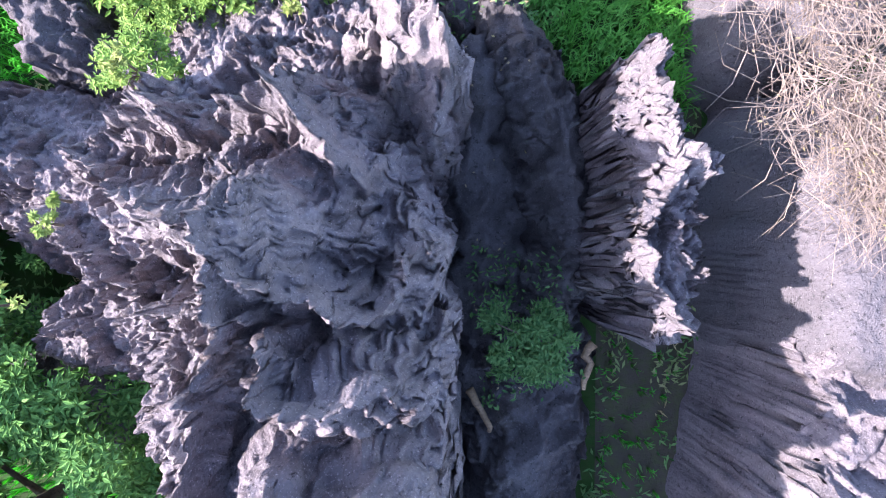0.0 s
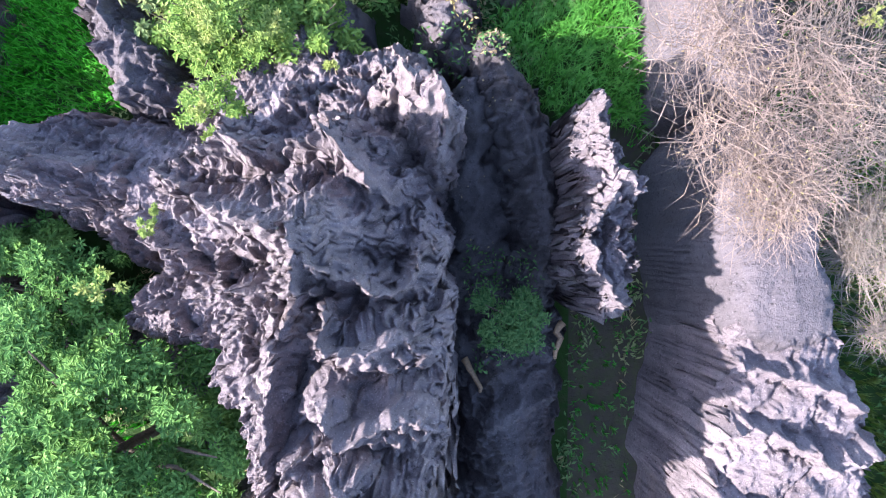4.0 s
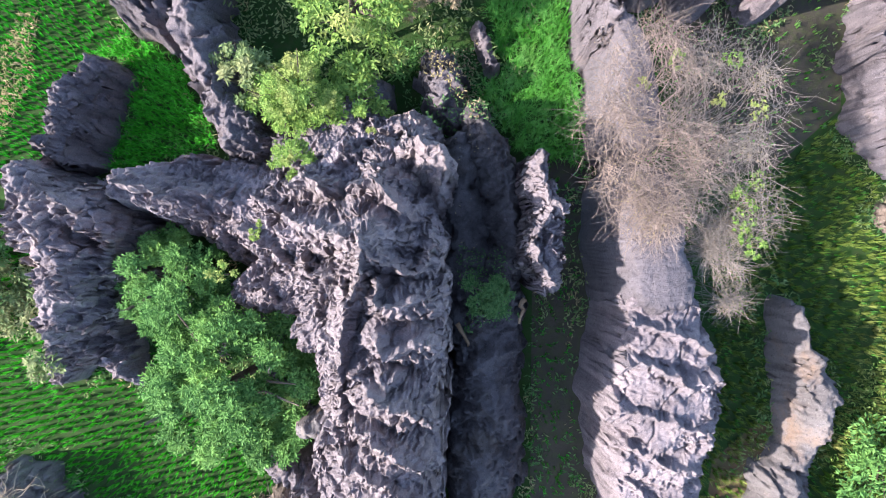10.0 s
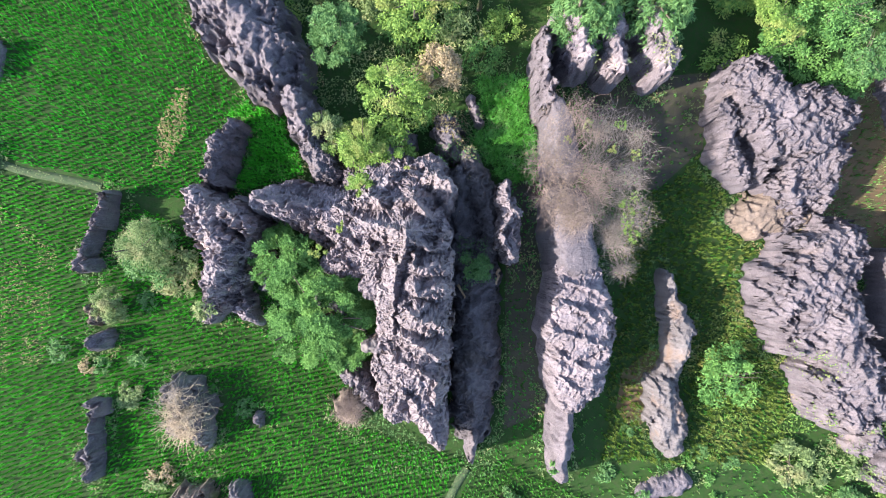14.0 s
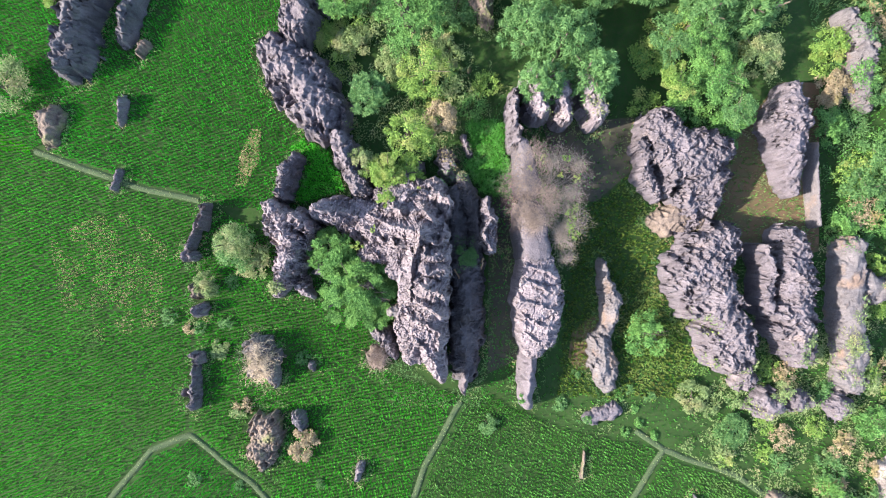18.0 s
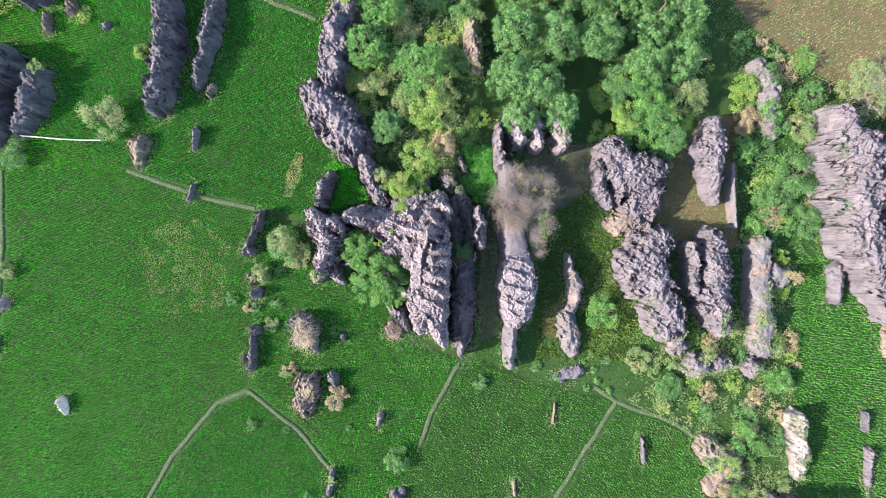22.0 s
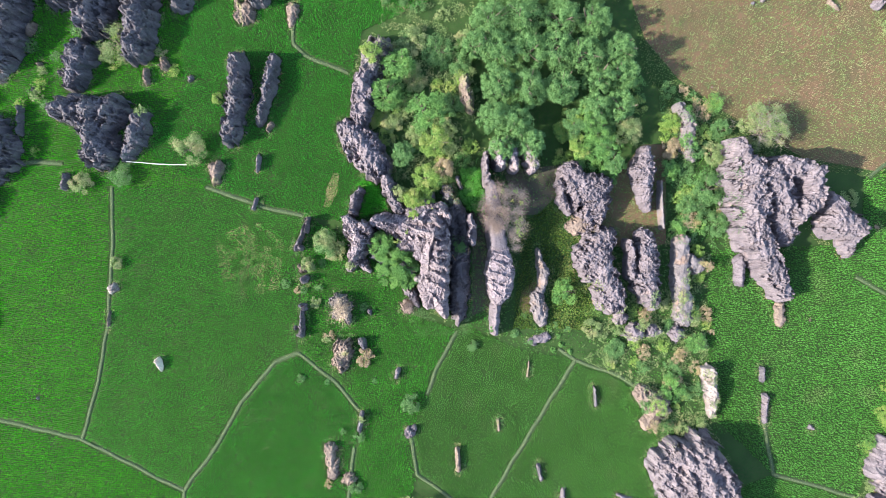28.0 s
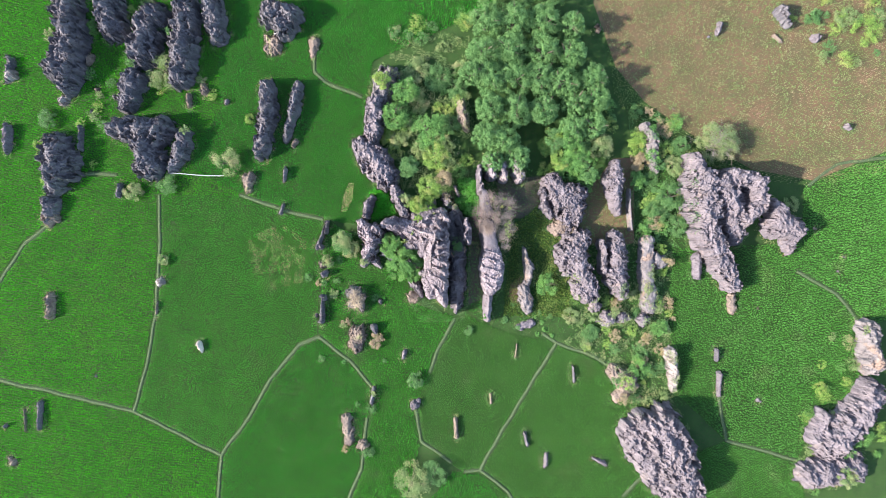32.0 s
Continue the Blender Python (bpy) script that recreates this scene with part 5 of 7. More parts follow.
outcrop("field_rock", "small dark weathered rock standing in the rice", [[(5.09, -19.42, 0.14, 0.4), (5.21, -20.42, 0.12, 0.4)], [(5.19, -19.3, 0.08, 0.23)], [(5.24, -20.28, 0.08, 0.32)]], material=BROWN, group="small rocks in the fields", res=0.045, jag=1.4, deep=0.9, seed=602, cusp=0.5, grit=1.6)
outcrop("field_rock", "small dark weathered rock standing in the rice", [[(0.79, -22.33, 0.19, 0.72), (0.91, -24.52, 0.21, 0.64)], [(0.68, -22.32, 0.10, 0.56)], [(0.68, -24.53, 0.12, 0.39)]], material=BROWN, group="small rocks in the fields", res=0.045, jag=1.4, deep=0.9, seed=609, cusp=0.5, grit=1.6)
outcrop("field_rock", "small dark weathered rock standing in the rice", [[(9.29, -24.19, 0.18, 0.64), (9.57, -25.68, 0.14, 0.48)], [(9.51, -24.46, 0.10, 0.32)], [(9.7, -25.52, 0.10, 0.25)]], material=KARST_DARK, group="small rocks in the fields", res=0.045, jag=1.4, deep=0.9, seed=616, cusp=0.5, grit=1.6)
outcrop("field_rock", "small dark weathered rock standing in the rice", [[(11.88, -26.74, 0.17, 0.56), (11.82, -28.03, 0.20, 0.56)], [(12.13, -26.65, 0.10, 0.32)], [(11.66, -28.4, 0.12, 0.29)]], material=KARST_MID, group="small rocks in the fields", res=0.045, jag=1.4, deep=0.9, seed=623, cusp=0.5, grit=1.6)
outcrop("field_rock", "small dark weathered rock standing in the rice", [[(18.97, -27.95, 0.25, 0.64), (17.63, -27.34, 0.11, 0.32)], [(19.26, -28.27, 0.14, 0.33)], [(17.8, -27.38, 0.06, 0.22)]], material=KARST_MID, group="small rocks in the fields", res=0.045, jag=1.4, deep=0.9, seed=630, cusp=0.5, grit=1.6)
outcrop("field_rock", "small dark weathered rock standing in the rice", [[(15.25, -16.09, 0.11, 0.56), (15.39, -17.81, 0.14, 0.48)], [(15.15, -15.94, 0.08, 0.41)], [(15.35, -18.01, 0.08, 0.37)]], material=KARST_DARK, group="small rocks in the fields", res=0.045, jag=1.4, deep=0.9, seed=637, cusp=0.5, grit=1.6)
outcrop("field_rock", "small dark weathered rock standing in the rice", [[(8.39, -13.25, 0.07, 0.32), (8.2, -14.76, 0.11, 0.4)], [(8.32, -13.26, 0.04, 0.2)], [(8.12, -14.83, 0.06, 0.29)]], material=BROWN, group="small rocks in the fields", res=0.045, jag=1.4, deep=0.9, seed=644, cusp=0.5, grit=1.6)
outcrop("field_rock", "small dark weathered rock standing in the rice", [[(33, -14.18, 0.18, 0.72), (32.96, -15.47, 0.17, 0.64)], [(32.9, -14.1, 0.12, 0.5)], [(32.93, -15.39, 0.12, 0.37)]], material=KARST_DARK, group="small rocks in the fields", res=0.045, jag=1.4, deep=0.9, seed=651, cusp=0.5, grit=1.6)
outcrop("field_rock", "small dark weathered rock standing in the rice", [[(33.33, -17.16, 0.25, 0.8), (33.23, -19.78, 0.19, 0.48)], [(33.21, -17.03, 0.18, 0.45)], [(33.45, -19.92, 0.10, 0.26)]], material=KARST_MID, group="small rocks in the fields", res=0.045, jag=1.4, deep=0.9, seed=658, cusp=0.5, grit=1.6)
outcrop("field_rock", "small dark weathered rock standing in the rice", [[(38.16, -20.48, 0.20, 0.48)], [(38.42, -20.63, 0.12, 0.37)]], material=KARST_MID, group="small rocks in the fields", res=0.045, jag=1.4, deep=0.9, seed=665, cusp=0.5, grit=1.6)
outcrop("field_rock", "small dark weathered rock standing in the rice", [[(38.19, -9.21, 0.09, 0.32)], [(38.29, -9.05, 0.06, 0.22)]], material=BROWN, group="small rocks in the fields", res=0.045, jag=1.4, deep=0.9, seed=672, cusp=0.5, grit=1.6)
outcrop("field_rock", "small dark weathered rock standing in the rice", [[(48.16, -4.6, 0.08, 0.4)], [(48.24, -4.76, 0.06, 0.29)]], material=KARST_MID, group="small rocks in the fields", res=0.045, jag=1.4, deep=0.9, seed=679, cusp=0.5, grit=1.6)
outcrop("field_rock", "small dark weathered rock standing in the rice", [[(48.87, -2.85, 0.11, 0.32)], [(49.11, -2.95, 0.08, 0.26)]], material=KARST_DARK, group="small rocks in the fields", res=0.045, jag=1.4, deep=0.9, seed=686, cusp=0.5, grit=1.6)
outcrop("field_rock", "small dark weathered rock standing in the rice", [[(49.22, 13.17, 0.26, 0.96)], [(49.69, 12.91, 0.18, 0.57)]], material=KARST_MID, group="small rocks in the fields", res=0.045, jag=1.4, deep=0.9, seed=693, cusp=0.5, grit=1.6)
outcrop("field_rock", "small dark weathered rock standing in the rice", [[(33.62, 25.73, 0.26, 0.8), (33.24, 24.57, 0.20, 0.64)], [(33.45, 25.93, 0.16, 0.4)], [(33.47, 24.93, 0.12, 0.4)]], material=KARST_MID, group="small rocks in the fields", res=0.045, jag=1.4, deep=0.9, seed=700, cusp=0.5, grit=1.6)
outcrop("field_rock", "small dark weathered rock standing in the rice", [[(32.25, 24.26, 0.15, 0.32)], [(32.16, 24.29, 0.08, 0.2)]], material=KARST_DARK, group="small rocks in the fields", res=0.045, jag=1.4, deep=0.9, seed=707, cusp=0.5, grit=1.6)
outcrop("field_rock", "small dark weathered rock standing in the rice", [[(40.32, 24.4, 0.19, 0.48), (41.08, 23.77, 0.18, 0.4)], [(40.56, 24.38, 0.12, 0.38)], [(41.32, 23.58, 0.10, 0.2)]], material=BROWN, group="small rocks in the fields", res=0.045, jag=1.4, deep=0.9, seed=714, cusp=0.5, grit=1.6)
outcrop("field_rock", "small dark weathered rock standing in the rice", [[(45.38, 24, 0.39, 1.12)], [(45.05, 23.97, 0.25, 0.79)]], material=KARST_MID, group="small rocks in the fields", res=0.045, jag=1.4, deep=0.9, seed=721, cusp=0.5, grit=1.6)
outcrop("field_rock", "small dark weathered rock standing in the rice", [[(40.98, 27.18, 0.56, 1.6), (41.79, 25.55, 0.28, 1.28)], [(41.01, 26.8, 0.32, 0.82)], [(41.81, 25.9, 0.16, 0.66)]], material=KARST_DARK, group="small rocks in the fields", res=0.045, jag=1.4, deep=0.9, seed=728, cusp=0.5, grit=1.6)
outcrop("field_rock", "small dark weathered rock standing in the rice", [[(18.57, 25.03, 0.27, 1.12)], [(18.41, 25.56, 0.18, 0.86)]], material=BROWN, group="small rocks in the fields", res=0.045, jag=1.4, deep=0.9, seed=735, cusp=0.5, grit=1.6)
outcrop("field_rock", "small dark weathered rock standing in the rice", [[(45.38, 0.6, 0.15, 0.4)], [(45.25, 0.75, 0.10, 0.29)]], material=BROWN, group="small rocks in the fields", res=0.045, jag=1.4, deep=0.9, seed=742, cusp=0.5, grit=1.6)
outcrop("field_rock", "small dark weathered rock standing in the rice", [[(-26.56, 16.44, 0.24, 0.64)], [(-26.73, 16.25, 0.14, 0.47)]], material=KARST_MID, group="small rocks in the fields", res=0.045, jag=1.4, deep=0.9, seed=749, cusp=0.5, grit=1.6)
outcrop("field_rock", "small dark weathered rock standing in the rice", [[(-52.61, -26.91, 0.34, 0.64)], [(-52.97, -26.44, 0.20, 0.42)]], material=BROWN, group="small rocks in the fields", res=0.045, jag=1.4, deep=0.9, seed=756, cusp=0.5, grit=1.6)
outcrop("field_rock", "small dark weathered rock standing in the rice", [[(27.83, 15.44, 0.11, 0.32)], [(27.95, 15.38, 0.06, 0.15)]], material=BROWN, group="small rocks in the fields", res=0.045, jag=1.4, deep=0.9, seed=763, cusp=0.5, grit=1.6)
outcrop("field_rock", "small dark weathered rock standing in the rice", [[(28.31, 14.22, 0.09, 0.32)], [(28.42, 14.12, 0.06, 0.15)]], material=BROWN, group="small rocks in the fields", res=0.045, jag=1.4, deep=0.9, seed=770, cusp=0.5, grit=1.6)
outcrop("field_rock", "small dark weathered rock standing in the rice", [[(1.3, 10.08, 0.11, 0.96)], [(1.43, 10.16, 0.08, 0.71)]], material=BROWN, group="small rocks in the fields", res=0.045, jag=1.4, deep=0.9, seed=777, cusp=0.5, grit=1.6)
outcrop("field_rock", "small dark weathered rock standing in the rice", [[(0.93, 6.06, 0.15, 0.96), (1.35, 4.95, 0.18, 0.8)], [(1.11, 6.11, 0.10, 0.44)], [(1.33, 5.27, 0.10, 0.42)]], material=KARST_MID, group="small rocks in the fields", res=0.045, jag=1.4, deep=0.9, seed=784, cusp=0.5, grit=1.6)
outcrop("field_boulder", "grey-topped worn boulder standing in the rice", [[(-14.5, 1.92, 0.14, 1.4), (-14.67, 0.47, 0.14, 1.6)], [(-14.77, 1.96, 0.08, 0.83)], [(-14.8, 0.51, 0.09, 1.14)]], group="boulders in the fields", res=0.045, jag=1.4, deep=0.9, flute=0.9, seed=791, cusp=0.5, grit=1.6)
outcrop("field_boulder", "grey-topped worn boulder standing in the rice", [[(-15.34, -1.19, 0.24, 1.3)], [(-15.61, -0.89, 0.14, 0.91)]], group="boulders in the fields", res=0.045, jag=1.4, deep=0.9, flute=0.9, seed=798, cusp=0.5, grit=1.6)
outcrop("field_boulder", "grey-topped worn boulder standing in the rice", [[(-15, -4.52, 0.34, 1.2)], [(-14.8, -4.26, 0.25, 0.93)]], group="boulders in the fields", res=0.045, jag=1.4, deep=0.9, flute=0.9, seed=805, cusp=0.5, grit=1.6)
outcrop("field_boulder", "grey-topped worn boulder standing in the rice", [[(-15.02, -7.41, 0.27, 1.2)], [(-15.42, -7.16, 0.17, 0.89)]], group="boulders in the fields", res=0.045, jag=1.4, deep=0.9, flute=0.9, seed=812, cusp=0.5, grit=1.6)
outcrop("field_boulder", "grey-topped worn boulder standing in the rice", [[(-15.29, -9.34, 0.25, 1.1)], [(-16, -9.53, 0.18, 0.51)]], group="boulders in the fields", res=0.045, jag=1.4, deep=0.9, flute=0.9, seed=819, cusp=0.5, grit=1.6)
outcrop("field_boulder", "grey-topped worn boulder standing in the rice", [[(-8.27, -7.83, 0.20, 0.7)], [(-8.17, -8.13, 0.11, 0.5)]], group="boulders in the fields", res=0.045, jag=1.4, deep=0.9, flute=0.9, seed=826, cusp=0.5, grit=1.6)
outcrop("straw_boulder", "pale boulder under tangled dry stalks", [[(-11.39, -6.89, 0.72, 1.4), (-11.08, -7.94, 0.84, 1.4)]], material=PALE, jag=1.2, res=0.035, seed=833, grit=2.0, flute=1.0)
outcrop("straw_boulder", "pale boulder under tangled dry stalks", [[(-10.97, -11.56, 0.75, 1.2), (-11.28, -13.29, 0.61, 1)]], material=BROWN, jag=1.2, res=0.035, seed=840, grit=2.0, flute=1.0)
outcrop("straw_boulder", "pale boulder under tangled dry stalks", [[(-11.47, -7.73, 0.27, 0.8)]], material=PALE, jag=1.2, res=0.035, seed=847, grit=2.0, flute=1.0)
outcrop("brown_rock", "earthy brown rock with dry grass", [[(-4.34, -7.3, 0.52, 0.9)]], material=BROWN, jag=1.1, res=0.05, seed=854, flute=1.0)
outcrop("white_stone", "bright white stone standing in the rice", [[(-30.2, -12.8, 0.26, 1.0), (-30.0, -13.3, 0.22, 0.8), (-29.85, -13.9, 0.1, 0.4)]], material=CHALK, jag=1.4, res=0.06, seed=861, cusp=0.5, grit=1.6)
outcrop("white_stone", "whitish worn stone on a bund", [[(-34.8, -5.3, 0.41, 0.7)]], material=WHITE, jag=1.4, res=0.075, seed=868, cusp=0.5, grit=1.6)
outcrop("white_stone", "whitish worn stone on a bund", [[(-46.03, 16.62, 0.48, 0.9)]], material=WHITE, jag=1.4, res=0.075, seed=875, cusp=0.5, grit=1.6)
outcrop("white_stone", "whitish worn stone on a bund", [[(-52.17, 19.7, 0.54, 1)]], material=WHITE, jag=1.4, res=0.075, seed=882, cusp=0.5, grit=1.6)
outcrop("buff_rock", "buff earthy rock by the rice", [[(-20.99, 23.38, 0.95, 0.9)]], material=BROWN, jag=1.1, res=0.05, seed=889, flute=1.0)
outcrop("buff_rock", "buff earthy rock by the rice", [[(-15.98, 23.65, 0.55, 0.7), (-16.16, 22.16, 0.34, 0.5)]], material=BROWN, jag=1.1, res=0.05, seed=896, flute=1.0)
outcrop("buff_rock", "buff earthy rock by the rice", [[(-24, 7.15, 0.68, 1), (-24.11, 5.83, 0.41, 0.7)]], material=BROWN, jag=1.1, res=0.05, seed=903, flute=1.0)
outcrop("buff_rock", "buff earthy rock by the rice", [[(-12.46, -22.19, 0.55, 0.8), (-12.11, -24.79, 0.48, 0.6)]], material=BROWN, jag=1.1, res=0.05, seed=910, flute=1.0)
outcrop("buff_rock", "buff earthy rock by the rice", [[(-10.46, -25.32, 0.55, 0.7)]], material=BROWN, jag=1.1, res=0.05, seed=917, flute=1.0)
outcrop("buff_rock", "buff earthy rock by the rice", [[(-47.78, 2.57, 0.82, 1)]], material=BROWN, jag=1.1, res=0.05, seed=924, flute=1.0)

# bunds
bund("grassy earth bund between paddies", [(-64.24, -14.63), (-52.18, -17.49), (-46.11, -18.93), (-38.21, -20.94), (-32.59, -23.9), (-27.7, -26.44), (-28.24, -32.92), (-28.99, -39.8)], seed=133)
bund("grassy earth bund between paddies", [(-38.21, -20.94), (-36.45, -14.92), (-35.51, -9.45), (-34.88, -1.23), (-34.89, 5.27)], seed=134)
bund("grassy earth bund between paddies", [(-27.7, -26.44), (-24.38, -21.94), (-21.6, -17.15), (-18.14, -13.05), (-15.73, -12.11), (-11.98, -15.18), (-8.91, -18.67)], seed=135)
bund("grassy earth bund between paddies", [(-9.97, -22.12), (-10.71, -28.33), (-13.51, -34.52)], seed=136)
bund("grassy earth bund between paddies", [(-46.16, 7.59), (-43.12, 7.84), (-39.74, 7.69)], seed=137)
bund("grassy earth bund between paddies", [(-54.06, -5.18), (-50.97, -0.43), (-48.46, 1.46)], seed=138)
bund("grassy earth bund between paddies", [(0.82, -10.13), (-1.28, -13.91), (-2.34, -16.67)], seed=139)
bund("grassy earth bund between paddies", [(-4.1, -20.8), (-3.43, -24.97), (0.35, -27.79)], seed=140)
bund("grassy earth bund between paddies", [(-16.12, 24.04), (-16.01, 19.93), (-14.79, 18.9), (-10.35, 17.03)], seed=141)
bund("grassy earth bund between paddies", [(11.56, -11.96), (13.29, -13.16), (10.13, -18.2), (6.62, -23.71), (3.81, -28.67), (1.73, -28.85)], seed=142)
bund("grassy earth bund between paddies", [(13.29, -13.16), (17.81, -14.8), (19.9, -16.22)], seed=143)
bund("grassy earth bund between paddies", [(3.81, -28.67), (7.27, -31.36), (9.33, -35.57)], seed=144)
bund("grassy earth bund between paddies", [(33.21, -19.85), (34.24, -25.46), (39.52, -26.93), (43.05, -28.03)], seed=145)
bund("grassy earth bund between paddies", [(-25.16, 5.22), (-20.05, 3.34), (-14.93, 2.07)], seed=146)
bund("grassy earth bund between paddies", [(43.13, -4.58), (48.07, -7.42), (51.6, -11.65)], seed=147)
bund("grassy earth bund between paddies", [(44.58, 5.88), (48.12, 8.66), (54.35, 9.33)], seed=148)
bund("grassy earth bund between paddies", [(25.44, -28.14), (21.22, -32.27)], seed=149)

# soil patches and rice
def soil_patch(name, label, poly, material, lift=0.012):
    ob = new(name, mesh_of(name, [(x, y, lift) for x, y in poly], [tuple(range(len(poly)))], material))
    return tagged(ob, label, "soil", "", "structure")


soil_patch("paddy_soil", "reddish wet soil of a sparse paddy", [(17.71, 29.54), (19.54, 46.09), (78.05, 46.36), (78.03, 10.28), (54.36, 10.16), (45.29, 6.58), (37.54, 8.01), (29.14, 12.91), (24.26, 16.39), (20.8, 20.55)], RED_SOIL)
soil_patch("paddy_soil", "reddish soil between rock blades", [(16.88, 4.99), (20.39, 9.48), (22.97, 9.46), (22.92, -0.95), (20.68, -1.63), (15.1, -0.89)], RED_SOIL)
soil_patch("earth_bank", "worn brown earth at the mouth of the hollow", [(7.63, -5.97), (8.98, -4.85), (9.88, -5.3), (9.66, -7.55), (8.08, -8.45), (7.4, -7.55)], RED_SOIL)
soil_patch("shaded_soil", "bare dark earth in the corridor between rocks", [(2.55, 2.79), (4.24, 3.02), (4.36, -7.55), (2.45, -8.44)], EARTH_AND_SHADE, 0.008)
# this patch puts the hollow's cast shadow into the ground colour
soil_patch("shaded_soil", "dark ground patch standing for shade below the hanging cliffs", [(5.81, 6.85), (11.45, 7.31), (11.23, 3.93), (9.2, 2.13), (7.39, 2.13)], EARTH_AND_SHADE, 0.008)
RICE_BRIGHT = rice_look("bright_rice", (0.054, 0.490, 0.006), (0.120, 0.700, 0.014), (0.190, 0.580, 0.040), 0.54)
RICE = rice_look("green_rice", (0.055, 0.400, 0.032), (0.128, 0.640, 0.066), (0.280, 0.430, 0.165), 0.565)
RICE_DARK = rice_look("deep_green_rice", (0.032, 0.370, 0.034), (0.084, 0.600, 0.058), (0.118, 0.460, 0.075), 0.64)
RICE_DULL = rice_look("dull_rice", (0.104, 0.330, 0.078), (0.225, 0.530, 0.130), (0.350, 0.420, 0.210), 0.575)
RICE_OLD = rice_look("yellowing_rice", (0.180, 0.240, 0.060), (0.360, 0.408, 0.120), (0.408, 0.348, 0.156), 0.5)
RICE_SPARSE = rice_look("sparse_rice", (0.230, 0.300, 0.140), (0.410, 0.450, 0.230), (0.500, 0.310, 0.270), 0.5)
rice("bright green rice in tight rows", [(-62.71, 0.33), (-54.06, -5.18), (-48.46, 1.46), (-45.95, 8.2), (-30.78, 8.47), (-24.68, 5.08), (-34.82, 5.27), (-34.88, -1.23), (-36.45, -14.92), (-38.21, -20.94), (-52.18, -17.49), (-62.88, -13.28)], RICE_BRIGHT, blades=7, step=0.19, tall=0.31, turn=8, seed=150, wide=0.055, rows=1.15, loose=0.14)
rice("green rice with worn yellowish patches", [(-34.82, 5.27), (-24.82, 5.22), (-20.05, 3.34), (-14.93, 2.07), (-15.45, -3.43), (-16.08, -12.11), (-18.14, -13.05), (-27.7, -26.44), (-38.21, -20.94), (-36.45, -14.92), (-34.88, -1.23)], RICE, blades=7, step=0.19, tall=0.31, turn=20, seed=151, wide=0.055, rows=1.15, loose=0.14)
rice("bright rice beyond the bund", [(-62.91, -15.33), (-52.18, -17.63), (-38.21, -21.08), (-27.7, -26.58), (-28.98, -38.77), (-63.19, -38.2)], RICE_BRIGHT, blades=7, step=0.19, tall=0.31, turn=5, seed=152, wide=0.055, rows=1.15, loose=0.14)
rice("deep green rice between two bunds", [(-27.7, -26.44), (-18.14, -13.05), (-15.73, -12.25), (-8.91, -18.67), (-9.97, -22.12), (-10.71, -28.33), (-14.24, -39.01), (-28.77, -38.77)], RICE_DARK, blades=7, step=0.19, tall=0.31, turn=40, seed=153, wide=0.055, rows=1.15, loose=0.14)
rice("green rice around small rocks", [(-15.73, -12.11), (-14.93, 2.07), (-10.48, -0.03), (-5.01, -4.2), (-3.66, -8.36), (0.82, -9.78), (-2.34, -16.67), (-4.1, -20.8), (-3.43, -24.97), (-7.34, -39.13), (-13.53, -36.6), (-10.71, -28.33), (-8.91, -18.67)], RICE, blades=8, step=0.19, turn=15, seed=154, wide=0.045, rows=1.15, loose=0.15)
rice("green rice below the massif", [(0.82, -10.13), (2.55, -9.8), (7.39, -11.92), (13.29, -13.16), (3.81, -28.67), (1.73, -28.85), (-3.43, -24.97), (-4.1, -20.8), (-2.34, -16.67)], RICE_DULL, blades=7, step=0.19, tall=0.31, turn=60, seed=155, wide=0.055, rows=1.15, loose=0.14)
rice("green rice in a wide field", [(13.29, -13.16), (19.9, -16.22), (21.97, -21.81), (26.85, -28.16), (21.18, -39.6), (9.32, -36.96), (3.81, -28.67)], RICE_DULL, blades=7, step=0.19, tall=0.31, turn=30, seed=156, wide=0.055, rows=1.15, loose=0.14)
rice("green rice beside shrubs", [(0.34, -28.83), (3.81, -28.67), (10.7, -39.43), (-8.03, -39.12)], RICE_DARK, blades=7, step=0.19, tall=0.31, turn=10, seed=157, wide=0.055, rows=1.15, loose=0.14)
rice("dull green rice east of the outcrops", [(27.67, -1.68), (43.85, -1.09), (43.87, 5.89), (54.36, 10.02), (63.03, 9.99), (62.99, -7.54), (51.6, -11.65), (54.29, -15.89), (44.48, -24.19), (43.05, -28.03), (34.24, -25.46), (28.29, -19.8), (26.93, -10.02)], RICE_DULL, blades=7, step=0.19, tall=0.31, turn=-10, seed=158, wide=0.055, rows=1.15, loose=0.24)
rice("dull rice behind the slab", [(34.24, -25.46), (43.05, -28.03), (44.45, -34.01), (43.72, -39.97), (21.18, -39.6), (26.85, -28.16)], RICE_DULL, blades=7, step=0.19, tall=0.31, turn=-20, seed=159, wide=0.055, rows=1.15, loose=0.14)
rice("bright rice among the crags", [(-62.27, 36.25), (-24.88, 36.34), (-26.08, 31.56), (-25.23, 26.78), (-27.67, 21.32), (-27.24, 15.84), (-30.21, 11.41), (-30.92, 8.33), (-45.82, 8.06), (-48.46, 1.46), (-54.06, -5.18), (-62.71, 0.33)], RICE_BRIGHT, blades=7, step=0.19, tall=0.31, turn=12, seed=160, wide=0.055, rows=1.15, loose=0.14)
